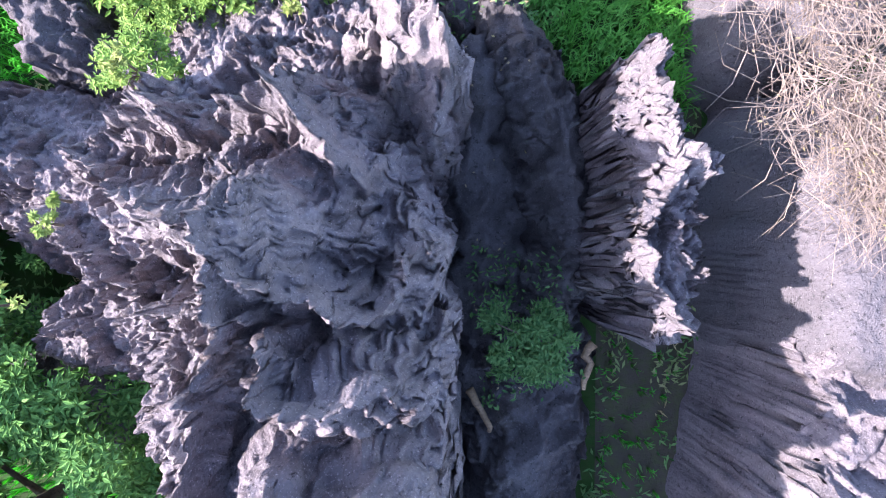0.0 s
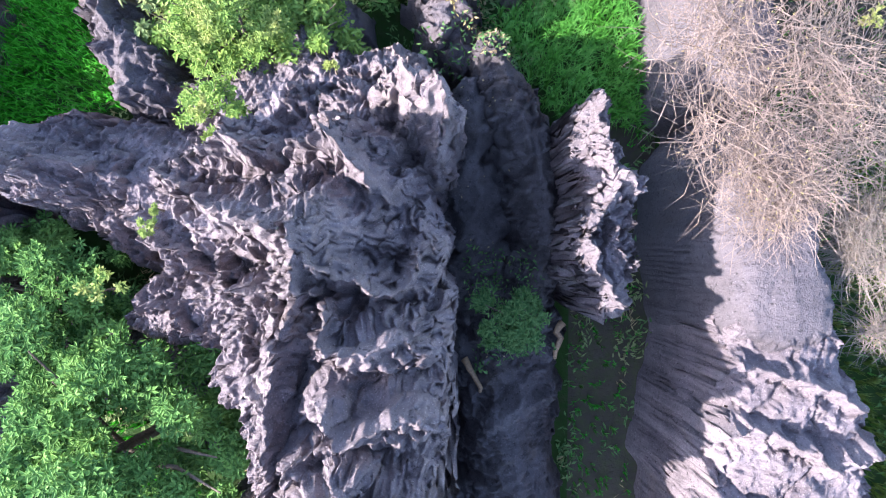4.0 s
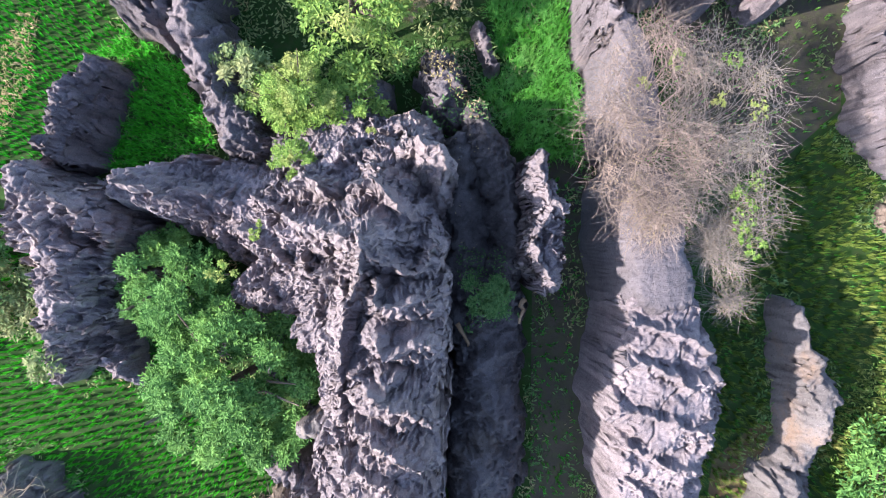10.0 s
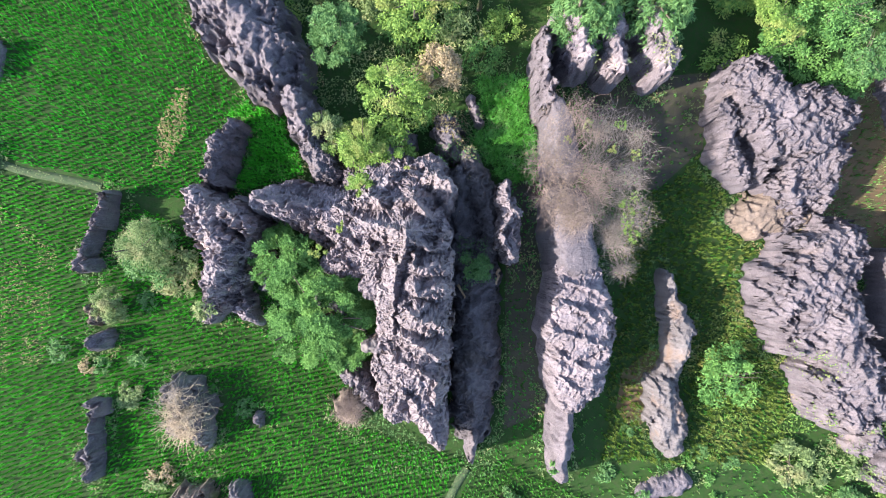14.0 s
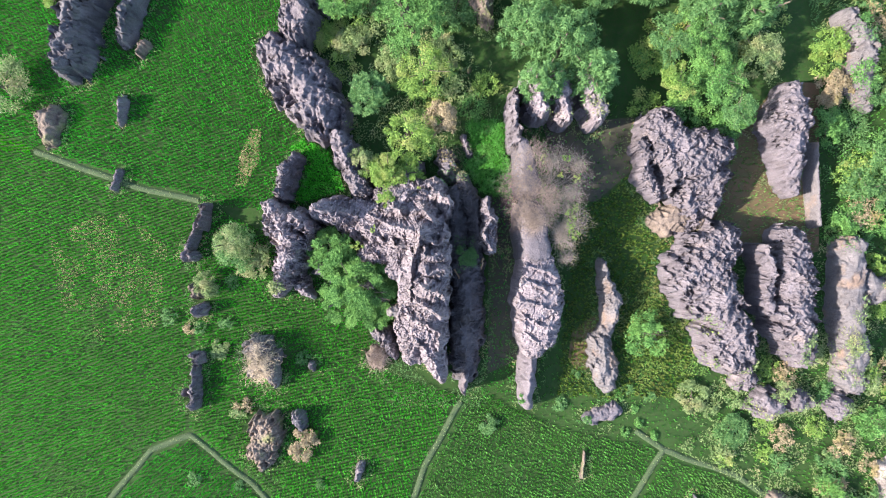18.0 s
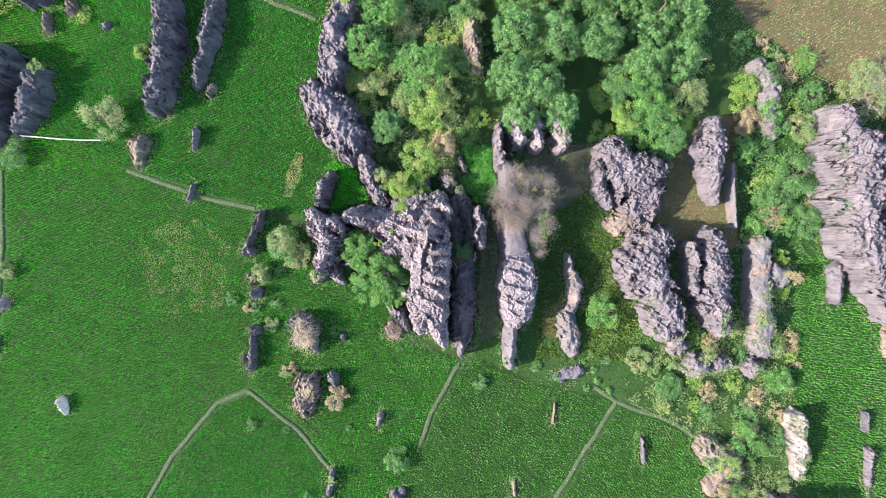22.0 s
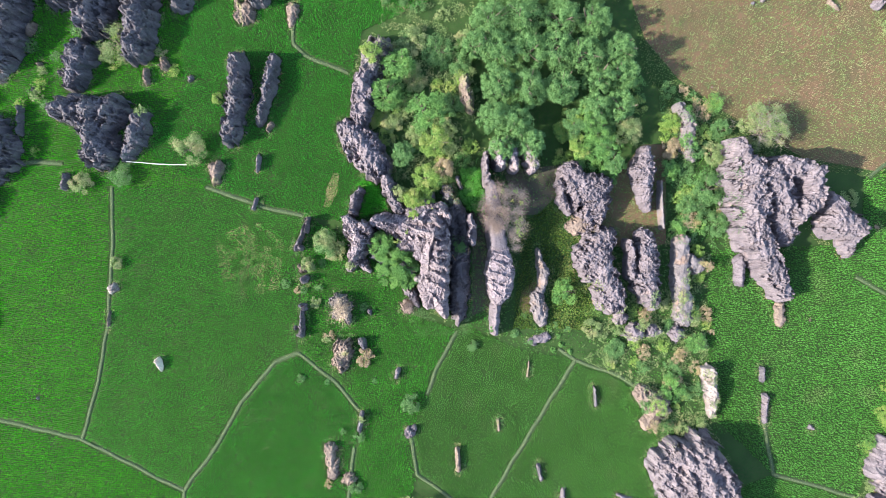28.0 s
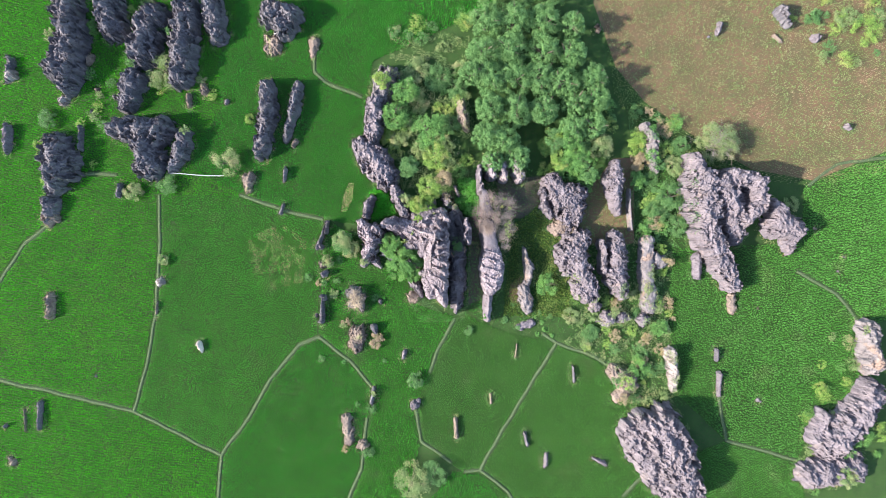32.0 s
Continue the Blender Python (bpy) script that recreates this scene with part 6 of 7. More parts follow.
rice("deep green rice in a long field", [(-24.88, 36.34), (-1.96, 36.39), (-1.35, 24.72), (-8.94, 21.29), (-9.66, 16.83), (-15.13, 18.9), (-14.92, 11), (-14.93, 2.07), (-20.05, 3.34), (-24.82, 5.22), (-30.92, 8.33), (-30.21, 11.41), (-27.24, 15.84), (-27.67, 21.32), (-25.23, 26.78), (-26.08, 31.56)], RICE_DARK, blades=8, step=0.19, turn=25, seed=161, wide=0.045, rows=1.15, loose=0.15)
rice("fresh green rice in a small paddy", [(-15.13, 18.9), (-9.66, 16.83), (-10.39, 11.67), (-7, 6.15), (-7.02, 3.4), (-9.1, 1.34), (-14.93, 2.07)], RICE_DARK, blades=8, step=0.19, turn=25, seed=162, wide=0.045, rows=1.15, loose=0.15)
rice("bright thick rice shut in by rock walls", [(-9.44, 5.46), (-6.54, 6.81), (-6.31, 2.33), (-10.33, 2.1)], RICE, blades=15, step=0.19, tall=0.46, wide=0.016, fine=True, seed=901)
rice("young rice in the rocky corner", [(1.31, 7.06), (4.35, 7.07), (4.35, 2.12), (0.87, 3.01)], RICE_DULL, blades=20, step=0.16, tall=0.55, wide=0.014, fine=True, loose=0.4, seed=902)
rice("sparse weeds in the shaded corridor", [(2.78, 2.79), (4.35, 2.8), (4.37, -10.24), (2, -10.24)], RICE_DARK, blades=7, step=0.24, tall=0.2, gap=0.4, loose=0.5, wide=0.012, fine=True, seed=903)
rice("yellowing rice in the eastern hollow", [(9.91, 2.6), (13.41, 6.05), (14.41, -0.19), (15.05, -9.91), (6.71, -9.84), (7.82, 1.23)], RICE_OLD, blades=20, step=0.2, tall=0.36, turn=70, wide=0.024, loose=0.35, seed=904)
rice("sparse young rice on reddish soil", [(18.75, 28.85), (18.81, 39.2), (70.91, 39.35), (70.87, 9.96), (44.58, 5.88), (28.42, 8.05), (20.77, 16.4)], RICE_SPARSE, blades=4, step=0.25, turn=65, gap=0.22, wide=0.05, seed=905)
rice("sparse rice between rock blades", [(17.23, 6.03), (22.83, 8.77), (22.78, -0.95), (14.4, -1.58)], RICE_SPARSE, blades=3, step=0.26, turn=65, gap=0.2, wide=0.035, seed=906)
rice("rough weeds between the rocks", [(2.67, 8.17), (30.52, 8.04), (30.39, -21.22), (20.58, -21.1), (13.29, -13.16), (7.39, -11.92), (0.82, -10.47)], RICE_DULL, blades=9, step=0.3, tall=0.24, loose=0.6, gap=0.1, wide=0.03, seed=907)

# trees and bushes
plant("broadleaf_tree", "bright green broadleaf tree with whorled leaves", -5.09, -3.32, 2.5, 4.3, n=42000, length=0.15, width=0.05, clumps=120, seed=5, whorl=6, lumpy=0.15, base=0)
plant("young_tree", "fresh green young tree in the shade of rock", -6.82, -0.96, 1.47, 3.7, n=15000, length=0.14, width=0.046, clumps=34, whorl=7, lumpy=0.26, seed=492, base=0)
plant("pale_bush", "pale green feathery bush by the rice", -12.76, -0.37, 1.26, 3, leaf=LEAF_DULL, n=5500, length=0.12, width=0.03, clumps=44, category="bush", lumpy=0.26, seed=495, base=0)
plant("pale_bush", "pale green feathery bush by the rice", -14.51, -2.92, 0.85, 1.6, leaf=LEAF_DULL, n=5500, length=0.12, width=0.03, clumps=44, category="bush", lumpy=0.26, seed=498, base=0)
plant("gully_bush", "dark green bush in the shaded gully", 1.12, -1.17, 0.66, 0.9, n=3400, length=0.1, width=0.03, leaf=LEAF_BAMBOO, clumps=22, category="bush", seed=501, base=1.6)
plant("yellow_bush", "yellow-green leafy bush on pale rock", -3.46, 3.72, 1.06, 1.9, n=7500, length=0.09, width=0.035, leaf=LEAF_YELLOW, clumps=48, category="bush", whorl=6, lumpy=0.24, seed=504, base=1.5)
plant("yellow_bush", "small yellow-green bush at the rock's edge", -3.57, 2.09, 0.5, 0.7, n=1500, length=0.09, width=0.035, leaf=LEAF_YELLOW, clumps=16, category="bush", whorl=6, seed=507, base=2.6)
plant("green_tree", "fresh green tree on the northern crag", -5, 17.16, 1.76, 3.6, n=6500, length=0.17, width=0.06, clumps=48, leaf=LEAF, lumpy=0.26, whorl=7, seed=510, base=0.6)
plant("green_tree", "fresh green tree on the northern crag", -6.26, 14.33, 1.67, 3.2, n=6500, length=0.17, width=0.06, clumps=48, leaf=LEAF, lumpy=0.26, whorl=7, seed=513, base=0.6)
plant("green_tree", "fresh green tree on the northern crag", -2.09, 12.4, 2.23, 4.3, n=6500, length=0.17, width=0.06, clumps=48, leaf=LEAF, lumpy=0.26, whorl=7, seed=516, base=0.6)
plant("green_tree", "fresh green tree on the northern crag", -4.6, 8.25, 1.33, 2.8, n=6500, length=0.17, width=0.06, clumps=48, leaf=LEAF_BAMBOO, lumpy=0.26, whorl=7, seed=519, base=0.6)
plant("yellow_tree", "yellow-green small tree on the northern crag", -1.38, 9.51, 1.76, 3.6, n=3800, length=0.15, width=0.055, clumps=38, leaf=LEAF_YELLOW, lumpy=0.26, seed=522, base=0.6)
plant("yellow_tree", "yellow-green small tree on the northern crag", -2.24, 5.74, 1.57, 3.2, n=3800, length=0.15, width=0.055, clumps=38, leaf=LEAF_YELLOW, lumpy=0.26, seed=525, base=0.6)
plant("yellow_tree", "withered reddish small tree on the northern crag", -0.41, 6.76, 1.09, 2.8, n=3800, length=0.15, width=0.055, clumps=38, leaf=LEAF_DRY, lumpy=0.26, seed=528, base=0.6)
plant("yellow_tree", "yellow-green small tree on the northern crag", -3.9, 3.59, 1.29, 2.4, n=3800, length=0.15, width=0.055, clumps=38, leaf=LEAF_YELLOW, lumpy=0.26, seed=531, base=0.6)
plant("yellow_tree", "yellow-green small tree on the northern crag", -2.41, 3.6, 1.1, 2.2, n=3800, length=0.15, width=0.055, clumps=38, leaf=LEAF_YELLOW, lumpy=0.26, seed=534, base=0.6)
plant("yellow_tree", "yellow-green small tree on the northern crag", -5.16, 4.37, 1, 2, n=3800, length=0.15, width=0.055, clumps=38, leaf=LEAF_DULL, lumpy=0.26, seed=537, base=0.6)
plant("bamboo_clump", "tall feathery green bamboo clump", 5.15, 18.55, 2.21, 5.6, n=6500, length=0.28, width=0.055, clumps=110, leaf=LEAF_BAMBOO, category="bamboo", group="bamboo grove", droop=0.5, lumpy=0.2, seed=540, base=0)
plant("bamboo_clump", "tall feathery green bamboo clump", 8.04, 18.55, 2.31, 5.6, n=6500, length=0.28, width=0.055, clumps=110, leaf=LEAF_BAMBOO, category="bamboo", group="bamboo grove", droop=0.5, lumpy=0.2, seed=543, base=0)
plant("bamboo_clump", "tall feathery green bamboo clump", 10.94, 18.55, 2.21, 5.6, n=6500, length=0.28, width=0.055, clumps=110, leaf=LEAF_BAMBOO, category="bamboo", group="bamboo grove", droop=0.5, lumpy=0.2, seed=546, base=0)
plant("bamboo_clump", "tall feathery green bamboo clump", 13.84, 18.07, 2.02, 5.6, n=6500, length=0.28, width=0.055, clumps=110, leaf=LEAF_BAMBOO, category="bamboo", group="bamboo grove", droop=0.5, lumpy=0.2, seed=549, base=0)
plant("bamboo_clump", "tall feathery green bamboo clump", 5.04, 15.19, 2.02, 5.6, n=6500, length=0.28, width=0.055, clumps=110, leaf=LEAF_BAMBOO, category="bamboo", group="bamboo grove", droop=0.5, lumpy=0.2, seed=552, base=0)
plant("bamboo_clump", "tall feathery green bamboo clump", 8.03, 14.71, 2.21, 5.6, n=6500, length=0.28, width=0.055, clumps=110, leaf=LEAF_BAMBOO, category="bamboo", group="bamboo grove", droop=0.5, lumpy=0.2, seed=555, base=0)
plant("bamboo_clump", "tall feathery green bamboo clump", 11.41, 14.71, 1.92, 5.6, n=6500, length=0.28, width=0.055, clumps=110, leaf=LEAF_BAMBOO, category="bamboo", group="bamboo grove", droop=0.5, lumpy=0.2, seed=558, base=0)
plant("bamboo_clump", "tall feathery green bamboo clump", 4.64, 11.83, 1.83, 5.6, n=6500, length=0.28, width=0.055, clumps=110, leaf=LEAF_BAMBOO, category="bamboo", group="bamboo grove", droop=0.5, lumpy=0.2, seed=561, base=0)
plant("bamboo_clump", "tall feathery green bamboo clump", 6.66, 11.1, 2.12, 5.6, n=6500, length=0.28, width=0.055, clumps=110, leaf=LEAF_BAMBOO, category="bamboo", group="bamboo grove", droop=0.5, lumpy=0.2, seed=564, base=0)
plant("bamboo_clump", "tall feathery green bamboo clump", 8.25, 9.18, 1.73, 5.6, n=6500, length=0.28, width=0.055, clumps=110, leaf=LEAF_BAMBOO, category="bamboo", group="bamboo grove", droop=0.5, lumpy=0.2, seed=567, base=0)
plant("bamboo_clump", "tall feathery green bamboo clump", 17.23, 18.56, 1.92, 5.6, n=6500, length=0.28, width=0.055, clumps=110, leaf=LEAF_BAMBOO, category="bamboo", group="bamboo grove", droop=0.5, lumpy=0.2, seed=570, base=0)
plant("bamboo_clump", "tall feathery green bamboo clump", 15.28, 15.67, 1.73, 5.6, n=6500, length=0.28, width=0.055, clumps=110, leaf=LEAF_BAMBOO, category="bamboo", group="bamboo grove", droop=0.5, lumpy=0.2, seed=573, base=0)
plant("bamboo_clump", "tall feathery green bamboo clump", 17.71, 16.15, 1.73, 5.6, n=6500, length=0.28, width=0.055, clumps=110, leaf=LEAF_BAMBOO, category="bamboo", group="bamboo grove", droop=0.5, lumpy=0.2, seed=576, base=0)
plant("bamboo_clump", "tall feathery green bamboo clump", 14.79, 12.78, 1.64, 5.6, n=6500, length=0.28, width=0.055, clumps=110, leaf=LEAF_BAMBOO, category="bamboo", group="bamboo grove", droop=0.5, lumpy=0.2, seed=579, base=0)
plant("bamboo_clump", "tall feathery green bamboo clump", 17.21, 13.02, 1.64, 5.6, n=6500, length=0.28, width=0.055, clumps=110, leaf=LEAF_BAMBOO, category="bamboo", group="bamboo grove", droop=0.5, lumpy=0.2, seed=582, base=0)
plant("bamboo_clump", "tall feathery green bamboo clump", 4.2, 21.43, 2.21, 5.6, n=6500, length=0.28, width=0.055, clumps=110, leaf=LEAF_BAMBOO, category="bamboo", group="bamboo grove", droop=0.5, lumpy=0.2, seed=585, base=0)
plant("bamboo_clump", "tall feathery green bamboo clump", 7.57, 21.91, 2.31, 5.6, n=6500, length=0.28, width=0.055, clumps=110, leaf=LEAF_BAMBOO, category="bamboo", group="bamboo grove", droop=0.5, lumpy=0.2, seed=588, base=0)
plant("bamboo_clump", "tall feathery green bamboo clump", 11.44, 21.92, 2.21, 5.6, n=6500, length=0.28, width=0.055, clumps=110, leaf=LEAF_BAMBOO, category="bamboo", group="bamboo grove", droop=0.5, lumpy=0.2, seed=591, base=0)
plant("bamboo_clump", "tall feathery green bamboo clump", 2.75, 19.03, 1.44, 5.6, n=6500, length=0.28, width=0.055, clumps=110, leaf=LEAF_BAMBOO, category="bamboo", group="bamboo grove", droop=0.5, lumpy=0.2, seed=594, base=0)
plant("bamboo_clump", "tall feathery green bamboo clump", 4.7, 25.26, 2.21, 5.6, n=6500, length=0.28, width=0.055, clumps=110, leaf=LEAF_BAMBOO, category="bamboo", group="bamboo grove", droop=0.5, lumpy=0.2, seed=597, base=0)
plant("bamboo_clump", "tall feathery green bamboo clump", 8.07, 25.51, 2.31, 5.6, n=6500, length=0.28, width=0.055, clumps=110, leaf=LEAF_BAMBOO, category="bamboo", group="bamboo grove", droop=0.5, lumpy=0.2, seed=600, base=0)
plant("bamboo_clump", "tall feathery green bamboo clump", 11.45, 25.28, 2.21, 5.6, n=6500, length=0.28, width=0.055, clumps=110, leaf=LEAF_BAMBOO, category="bamboo", group="bamboo grove", droop=0.5, lumpy=0.2, seed=603, base=0)
plant("bamboo_clump", "tall feathery green bamboo clump", 5.19, 28.86, 2.21, 5.6, n=6500, length=0.28, width=0.055, clumps=110, leaf=LEAF_BAMBOO, category="bamboo", group="bamboo grove", droop=0.5, lumpy=0.2, seed=606, base=0)
plant("bamboo_clump", "tall feathery green bamboo clump", 9.05, 29.11, 2.31, 5.6, n=6500, length=0.28, width=0.055, clumps=110, leaf=LEAF_BAMBOO, category="bamboo", group="bamboo grove", droop=0.5, lumpy=0.2, seed=609, base=0)
plant("bamboo_clump", "tall feathery green bamboo clump", 12.42, 28.64, 1.92, 5.6, n=6500, length=0.28, width=0.055, clumps=110, leaf=LEAF_BAMBOO, category="bamboo", group="bamboo grove", droop=0.5, lumpy=0.2, seed=612, base=0)
plant("bamboo_clump", "tall feathery green bamboo clump", 14.83, 24.81, 1.73, 5.6, n=6500, length=0.28, width=0.055, clumps=110, leaf=LEAF_BAMBOO, category="bamboo", group="bamboo grove", droop=0.5, lumpy=0.2, seed=615, base=0)
plant("bamboo_clump", "tall feathery green bamboo clump", 14.82, 21.44, 1.92, 5.6, n=6500, length=0.28, width=0.055, clumps=110, leaf=LEAF_BAMBOO, category="bamboo", group="bamboo grove", droop=0.5, lumpy=0.2, seed=618, base=0)
plant("bamboo_clump", "tall feathery green bamboo clump", 5.35, 8.7, 1.44, 5.6, n=6500, length=0.28, width=0.055, clumps=110, leaf=LEAF_BAMBOO, category="bamboo", group="bamboo grove", droop=0.5, lumpy=0.2, seed=621, base=0)
plant("pale_tree", "pale olive tree with bare branching twigs", 32.5, 10.91, 2.87, 3.6, n=9500, length=0.16, width=0.06, leaf=LEAF_DULL, clumps=90, lumpy=0.2, seed=624, base=0)
plant("shrub", "leafy green shrub over eastern rocks", 12.62, 11.27, 1.83, 1.6, n=3720, length=0.16, width=0.06, clumps=34, leaf=LEAF_YELLOW, category="bush", lumpy=0.28, seed=627)
plant("shrub", "leafy green shrub over eastern rocks", 14.74, 8.37, 1.81, 2.4, n=3720, length=0.16, width=0.06, clumps=34, leaf=LEAF, category="bush", lumpy=0.28, seed=630)
plant("shrub", "leafy green shrub over eastern rocks", 17.12, 6.64, 1.52, 2, n=3300, length=0.16, width=0.06, clumps=34, leaf=LEAF, category="bush", lumpy=0.28, seed=633)
plant("shrub", "leafy green shrub over eastern rocks", 18.5, 10.85, 1.71, 2.6, n=3580, length=0.16, width=0.06, clumps=34, leaf=LEAF_DULL, category="bush", lumpy=0.28, seed=636)
plant("shrub", "leafy green shrub over eastern rocks", 16.11, 11.2, 1.42, 2, n=3160, length=0.16, width=0.06, clumps=34, leaf=LEAF_BAMBOO, category="bush", lumpy=0.28, seed=639)
plant("shrub", "leafy green shrub over eastern rocks", 23.22, 11.48, 1.22, 1.8, n=2880, length=0.16, width=0.06, clumps=34, leaf=LEAF_YELLOW, category="bush", lumpy=0.28, seed=642)
plant("shrub", "reddish withered creeper over eastern rocks", 23.48, 8.96, 1.22, 1.6, n=2880, length=0.16, width=0.06, clumps=34, leaf=LEAF_DRY, category="bush", lumpy=0.28, seed=645)
plant("shrub", "leafy green shrub over eastern rocks", 23.12, 6.66, 1.22, 1.6, n=2880, length=0.16, width=0.06, clumps=34, leaf=LEAF, category="bush", lumpy=0.28, seed=648)
plant("shrub", "leafy green shrub over eastern rocks", 26.57, 4.55, 2.21, 2.4, n=4280, length=0.16, width=0.06, clumps=34, leaf=LEAF_BAMBOO, category="bush", lumpy=0.28, seed=651)
plant("shrub", "leafy green shrub over eastern rocks", 25.28, 2.8, 1.52, 2, n=3300, length=0.16, width=0.06, clumps=34, leaf=LEAF_BAMBOO, category="bush", lumpy=0.28, seed=654)
plant("shrub", "leafy green shrub over eastern rocks", 27.6, 8.39, 1.31, 2, n=3020, length=0.16, width=0.06, clumps=34, leaf=LEAF_DULL, category="bush", lumpy=0.28, seed=657)
plant("shrub", "leafy green shrub over eastern rocks", 24.2, 0.79, 1.02, 1.4, n=2600, length=0.16, width=0.06, clumps=34, leaf=LEAF, category="bush", lumpy=0.28, seed=660)
plant("shrub", "leafy green shrub over eastern rocks", 28, 1.02, 1.42, 1.6, n=3160, length=0.16, width=0.06, clumps=34, leaf=LEAF_BAMBOO, category="bush", lumpy=0.28, seed=663)
plant("shrub", "leafy green shrub over eastern rocks", 28.53, 10.99, 1.12, 1.6, n=2740, length=0.16, width=0.06, clumps=34, leaf=LEAF_BAMBOO, category="bush", lumpy=0.28, seed=666)
plant("shrub", "leafy green shrub over eastern rocks", 26.08, -1.79, 0.82, 1.2, n=2320, length=0.16, width=0.06, clumps=34, leaf=LEAF_YELLOW, category="bush", lumpy=0.28, seed=669)
plant("bush", "leafy green bush among rocks", -33.69, 19.75, 2.29, 2.6, n=3280, length=0.17, width=0.06, clumps=26, leaf=LEAF_DULL, category="bush", lumpy=0.3, seed=672)
plant("bush", "leafy green bush among rocks", -26.61, 9.11, 1.89, 2.2, n=2860, length=0.17, width=0.06, clumps=26, leaf=LEAF_DULL, category="bush", lumpy=0.3, seed=675)
plant("bush", "leafy green bush among rocks", -37.84, 5.55, 1.36, 1.2, n=2300, length=0.17, width=0.06, clumps=26, leaf=LEAF_DULL, category="bush", lumpy=0.3, seed=678)
plant("bush", "leafy green bush among rocks", -33.68, 6.51, 1.36, 1.6, n=2300, length=0.17, width=0.06, clumps=26, leaf=LEAF_BAMBOO, category="bush", lumpy=0.3, seed=681)
plant("bush", "leafy green bush among rocks", -12.67, -0.71, 1.49, 2, n=2440, length=0.17, width=0.06, clumps=26, leaf=LEAF_BAMBOO, category="bush", lumpy=0.3, seed=684)
plant("bush", "leafy green bush among rocks", 12.04, -5.98, 1.49, 1.8, n=2440, length=0.17, width=0.06, clumps=26, leaf=LEAF, category="bush", lumpy=0.3, seed=687)
plant("bush", "leafy green bush among rocks", 23.34, -16.02, 1.5, 1.6, n=2440, length=0.17, width=0.06, clumps=26, leaf=LEAF, category="bush", lumpy=0.3, seed=690)
plant("bush", "leafy green bush among rocks", -4.44, -29.4, 2.56, 2.6, n=3560, length=0.17, width=0.06, clumps=26, leaf=LEAF_DULL, category="bush", lumpy=0.3, seed=693)
plant("bush", "leafy green bush among rocks", -1.74, -28.6, 1.9, 2, n=2860, length=0.17, width=0.06, clumps=26, leaf=LEAF_BAMBOO, category="bush", lumpy=0.3, seed=696)
plant("bush", "leafy green bush among rocks", -4.04, -17.46, 1.09, 1.4, n=2020, length=0.17, width=0.06, clumps=26, leaf=LEAF_BAMBOO, category="bush", lumpy=0.3, seed=699)
plant("bush", "withered straw-coloured bush by boulders", -8.78, -12.66, 1.02, 1.2, n=1950, length=0.17, width=0.06, clumps=26, leaf=LEAF_DRY, category="bush", lumpy=0.3, seed=702)
plant("bush", "leafy green bush among rocks", 42.24, 3.62, 1.1, 0.8, n=2020, length=0.17, width=0.06, clumps=26, leaf=LEAF_DULL, category="bush", lumpy=0.3, seed=705)
plant("bush", "leafy green bush among rocks", 51.55, 24.96, 2.17, 1.6, n=3140, length=0.17, width=0.06, clumps=26, leaf=LEAF_YELLOW, category="bush", lumpy=0.3, seed=708)
plant("bush", "leafy green bush among rocks", 48.98, 26.44, 1.64, 1.2, n=2580, length=0.17, width=0.06, clumps=26, leaf=LEAF_DULL, category="bush", lumpy=0.3, seed=711)
plant("bush", "leafy green bush among rocks", 44.89, 26.5, 1.23, 1, n=2160, length=0.17, width=0.06, clumps=26, leaf=LEAF_BAMBOO, category="bush", lumpy=0.3, seed=714)
plant("bush", "leafy green bush among rocks", 25.78, -11.24, 1.22, 1.6, n=2160, length=0.17, width=0.06, clumps=26, leaf=LEAF, category="bush", lumpy=0.3, seed=717)
plant("bush", "leafy green bush among rocks", -47.8, 14.33, 1.23, 1.4, n=2160, length=0.17, width=0.06, clumps=26, leaf=LEAF_BAMBOO, category="bush", lumpy=0.3, seed=720)
plant("bush", "leafy green bush among rocks", -42.03, 25.39, 1.09, 1.4, n=2020, length=0.17, width=0.06, clumps=26, leaf=LEAF, category="bush", lumpy=0.3, seed=723)
plant("bush", "leafy green bush among rocks", -23.83, 14.31, 0.62, 1, n=1530, length=0.17, width=0.06, clumps=26, leaf=LEAF_YELLOW, category="bush", lumpy=0.3, seed=726)
plant("bush", "leafy green bush among rocks", 50.51, -24.51, 1.76, 2, n=2720, length=0.17, width=0.06, clumps=26, leaf=LEAF, category="bush", lumpy=0.3, seed=729)
plant("bush", "leafy green bush among rocks", 48.21, -29.57, 1.37, 1, n=2300, length=0.17, width=0.06, clumps=26, leaf=LEAF_DULL, category="bush", lumpy=0.3, seed=732)
plant("bush", "leafy green bush among rocks", -34.3, -2.59, 0.68, 1, n=1600, length=0.17, width=0.06, clumps=26, leaf=LEAF_DULL, category="bush", lumpy=0.3, seed=735)
plant("bush", "leafy green bush among rocks", -13.9, -6.85, 0.62, 0.6, n=1530, length=0.17, width=0.06, clumps=26, leaf=LEAF_DULL, category="bush", lumpy=0.3, seed=738)
plant("bush", "leafy green bush among rocks", 17.33, -11.93, 1.1, 0.8, n=2020, length=0.17, width=0.06, clumps=26, leaf=LEAF_BAMBOO, category="bush", lumpy=0.3, seed=741)
plant("bush", "leafy green bush among rocks", 14.92, -9.84, 1.1, 0.8, n=2020, length=0.17, width=0.06, clumps=26, leaf=LEAF_DULL, category="bush", lumpy=0.3, seed=744)
plant("bush", "leafy green bush among rocks", 2.51, -11.47, 0.69, 0.6, n=1600, length=0.17, width=0.06, clumps=26, leaf=LEAF_BAMBOO, category="bush", lumpy=0.3, seed=747)
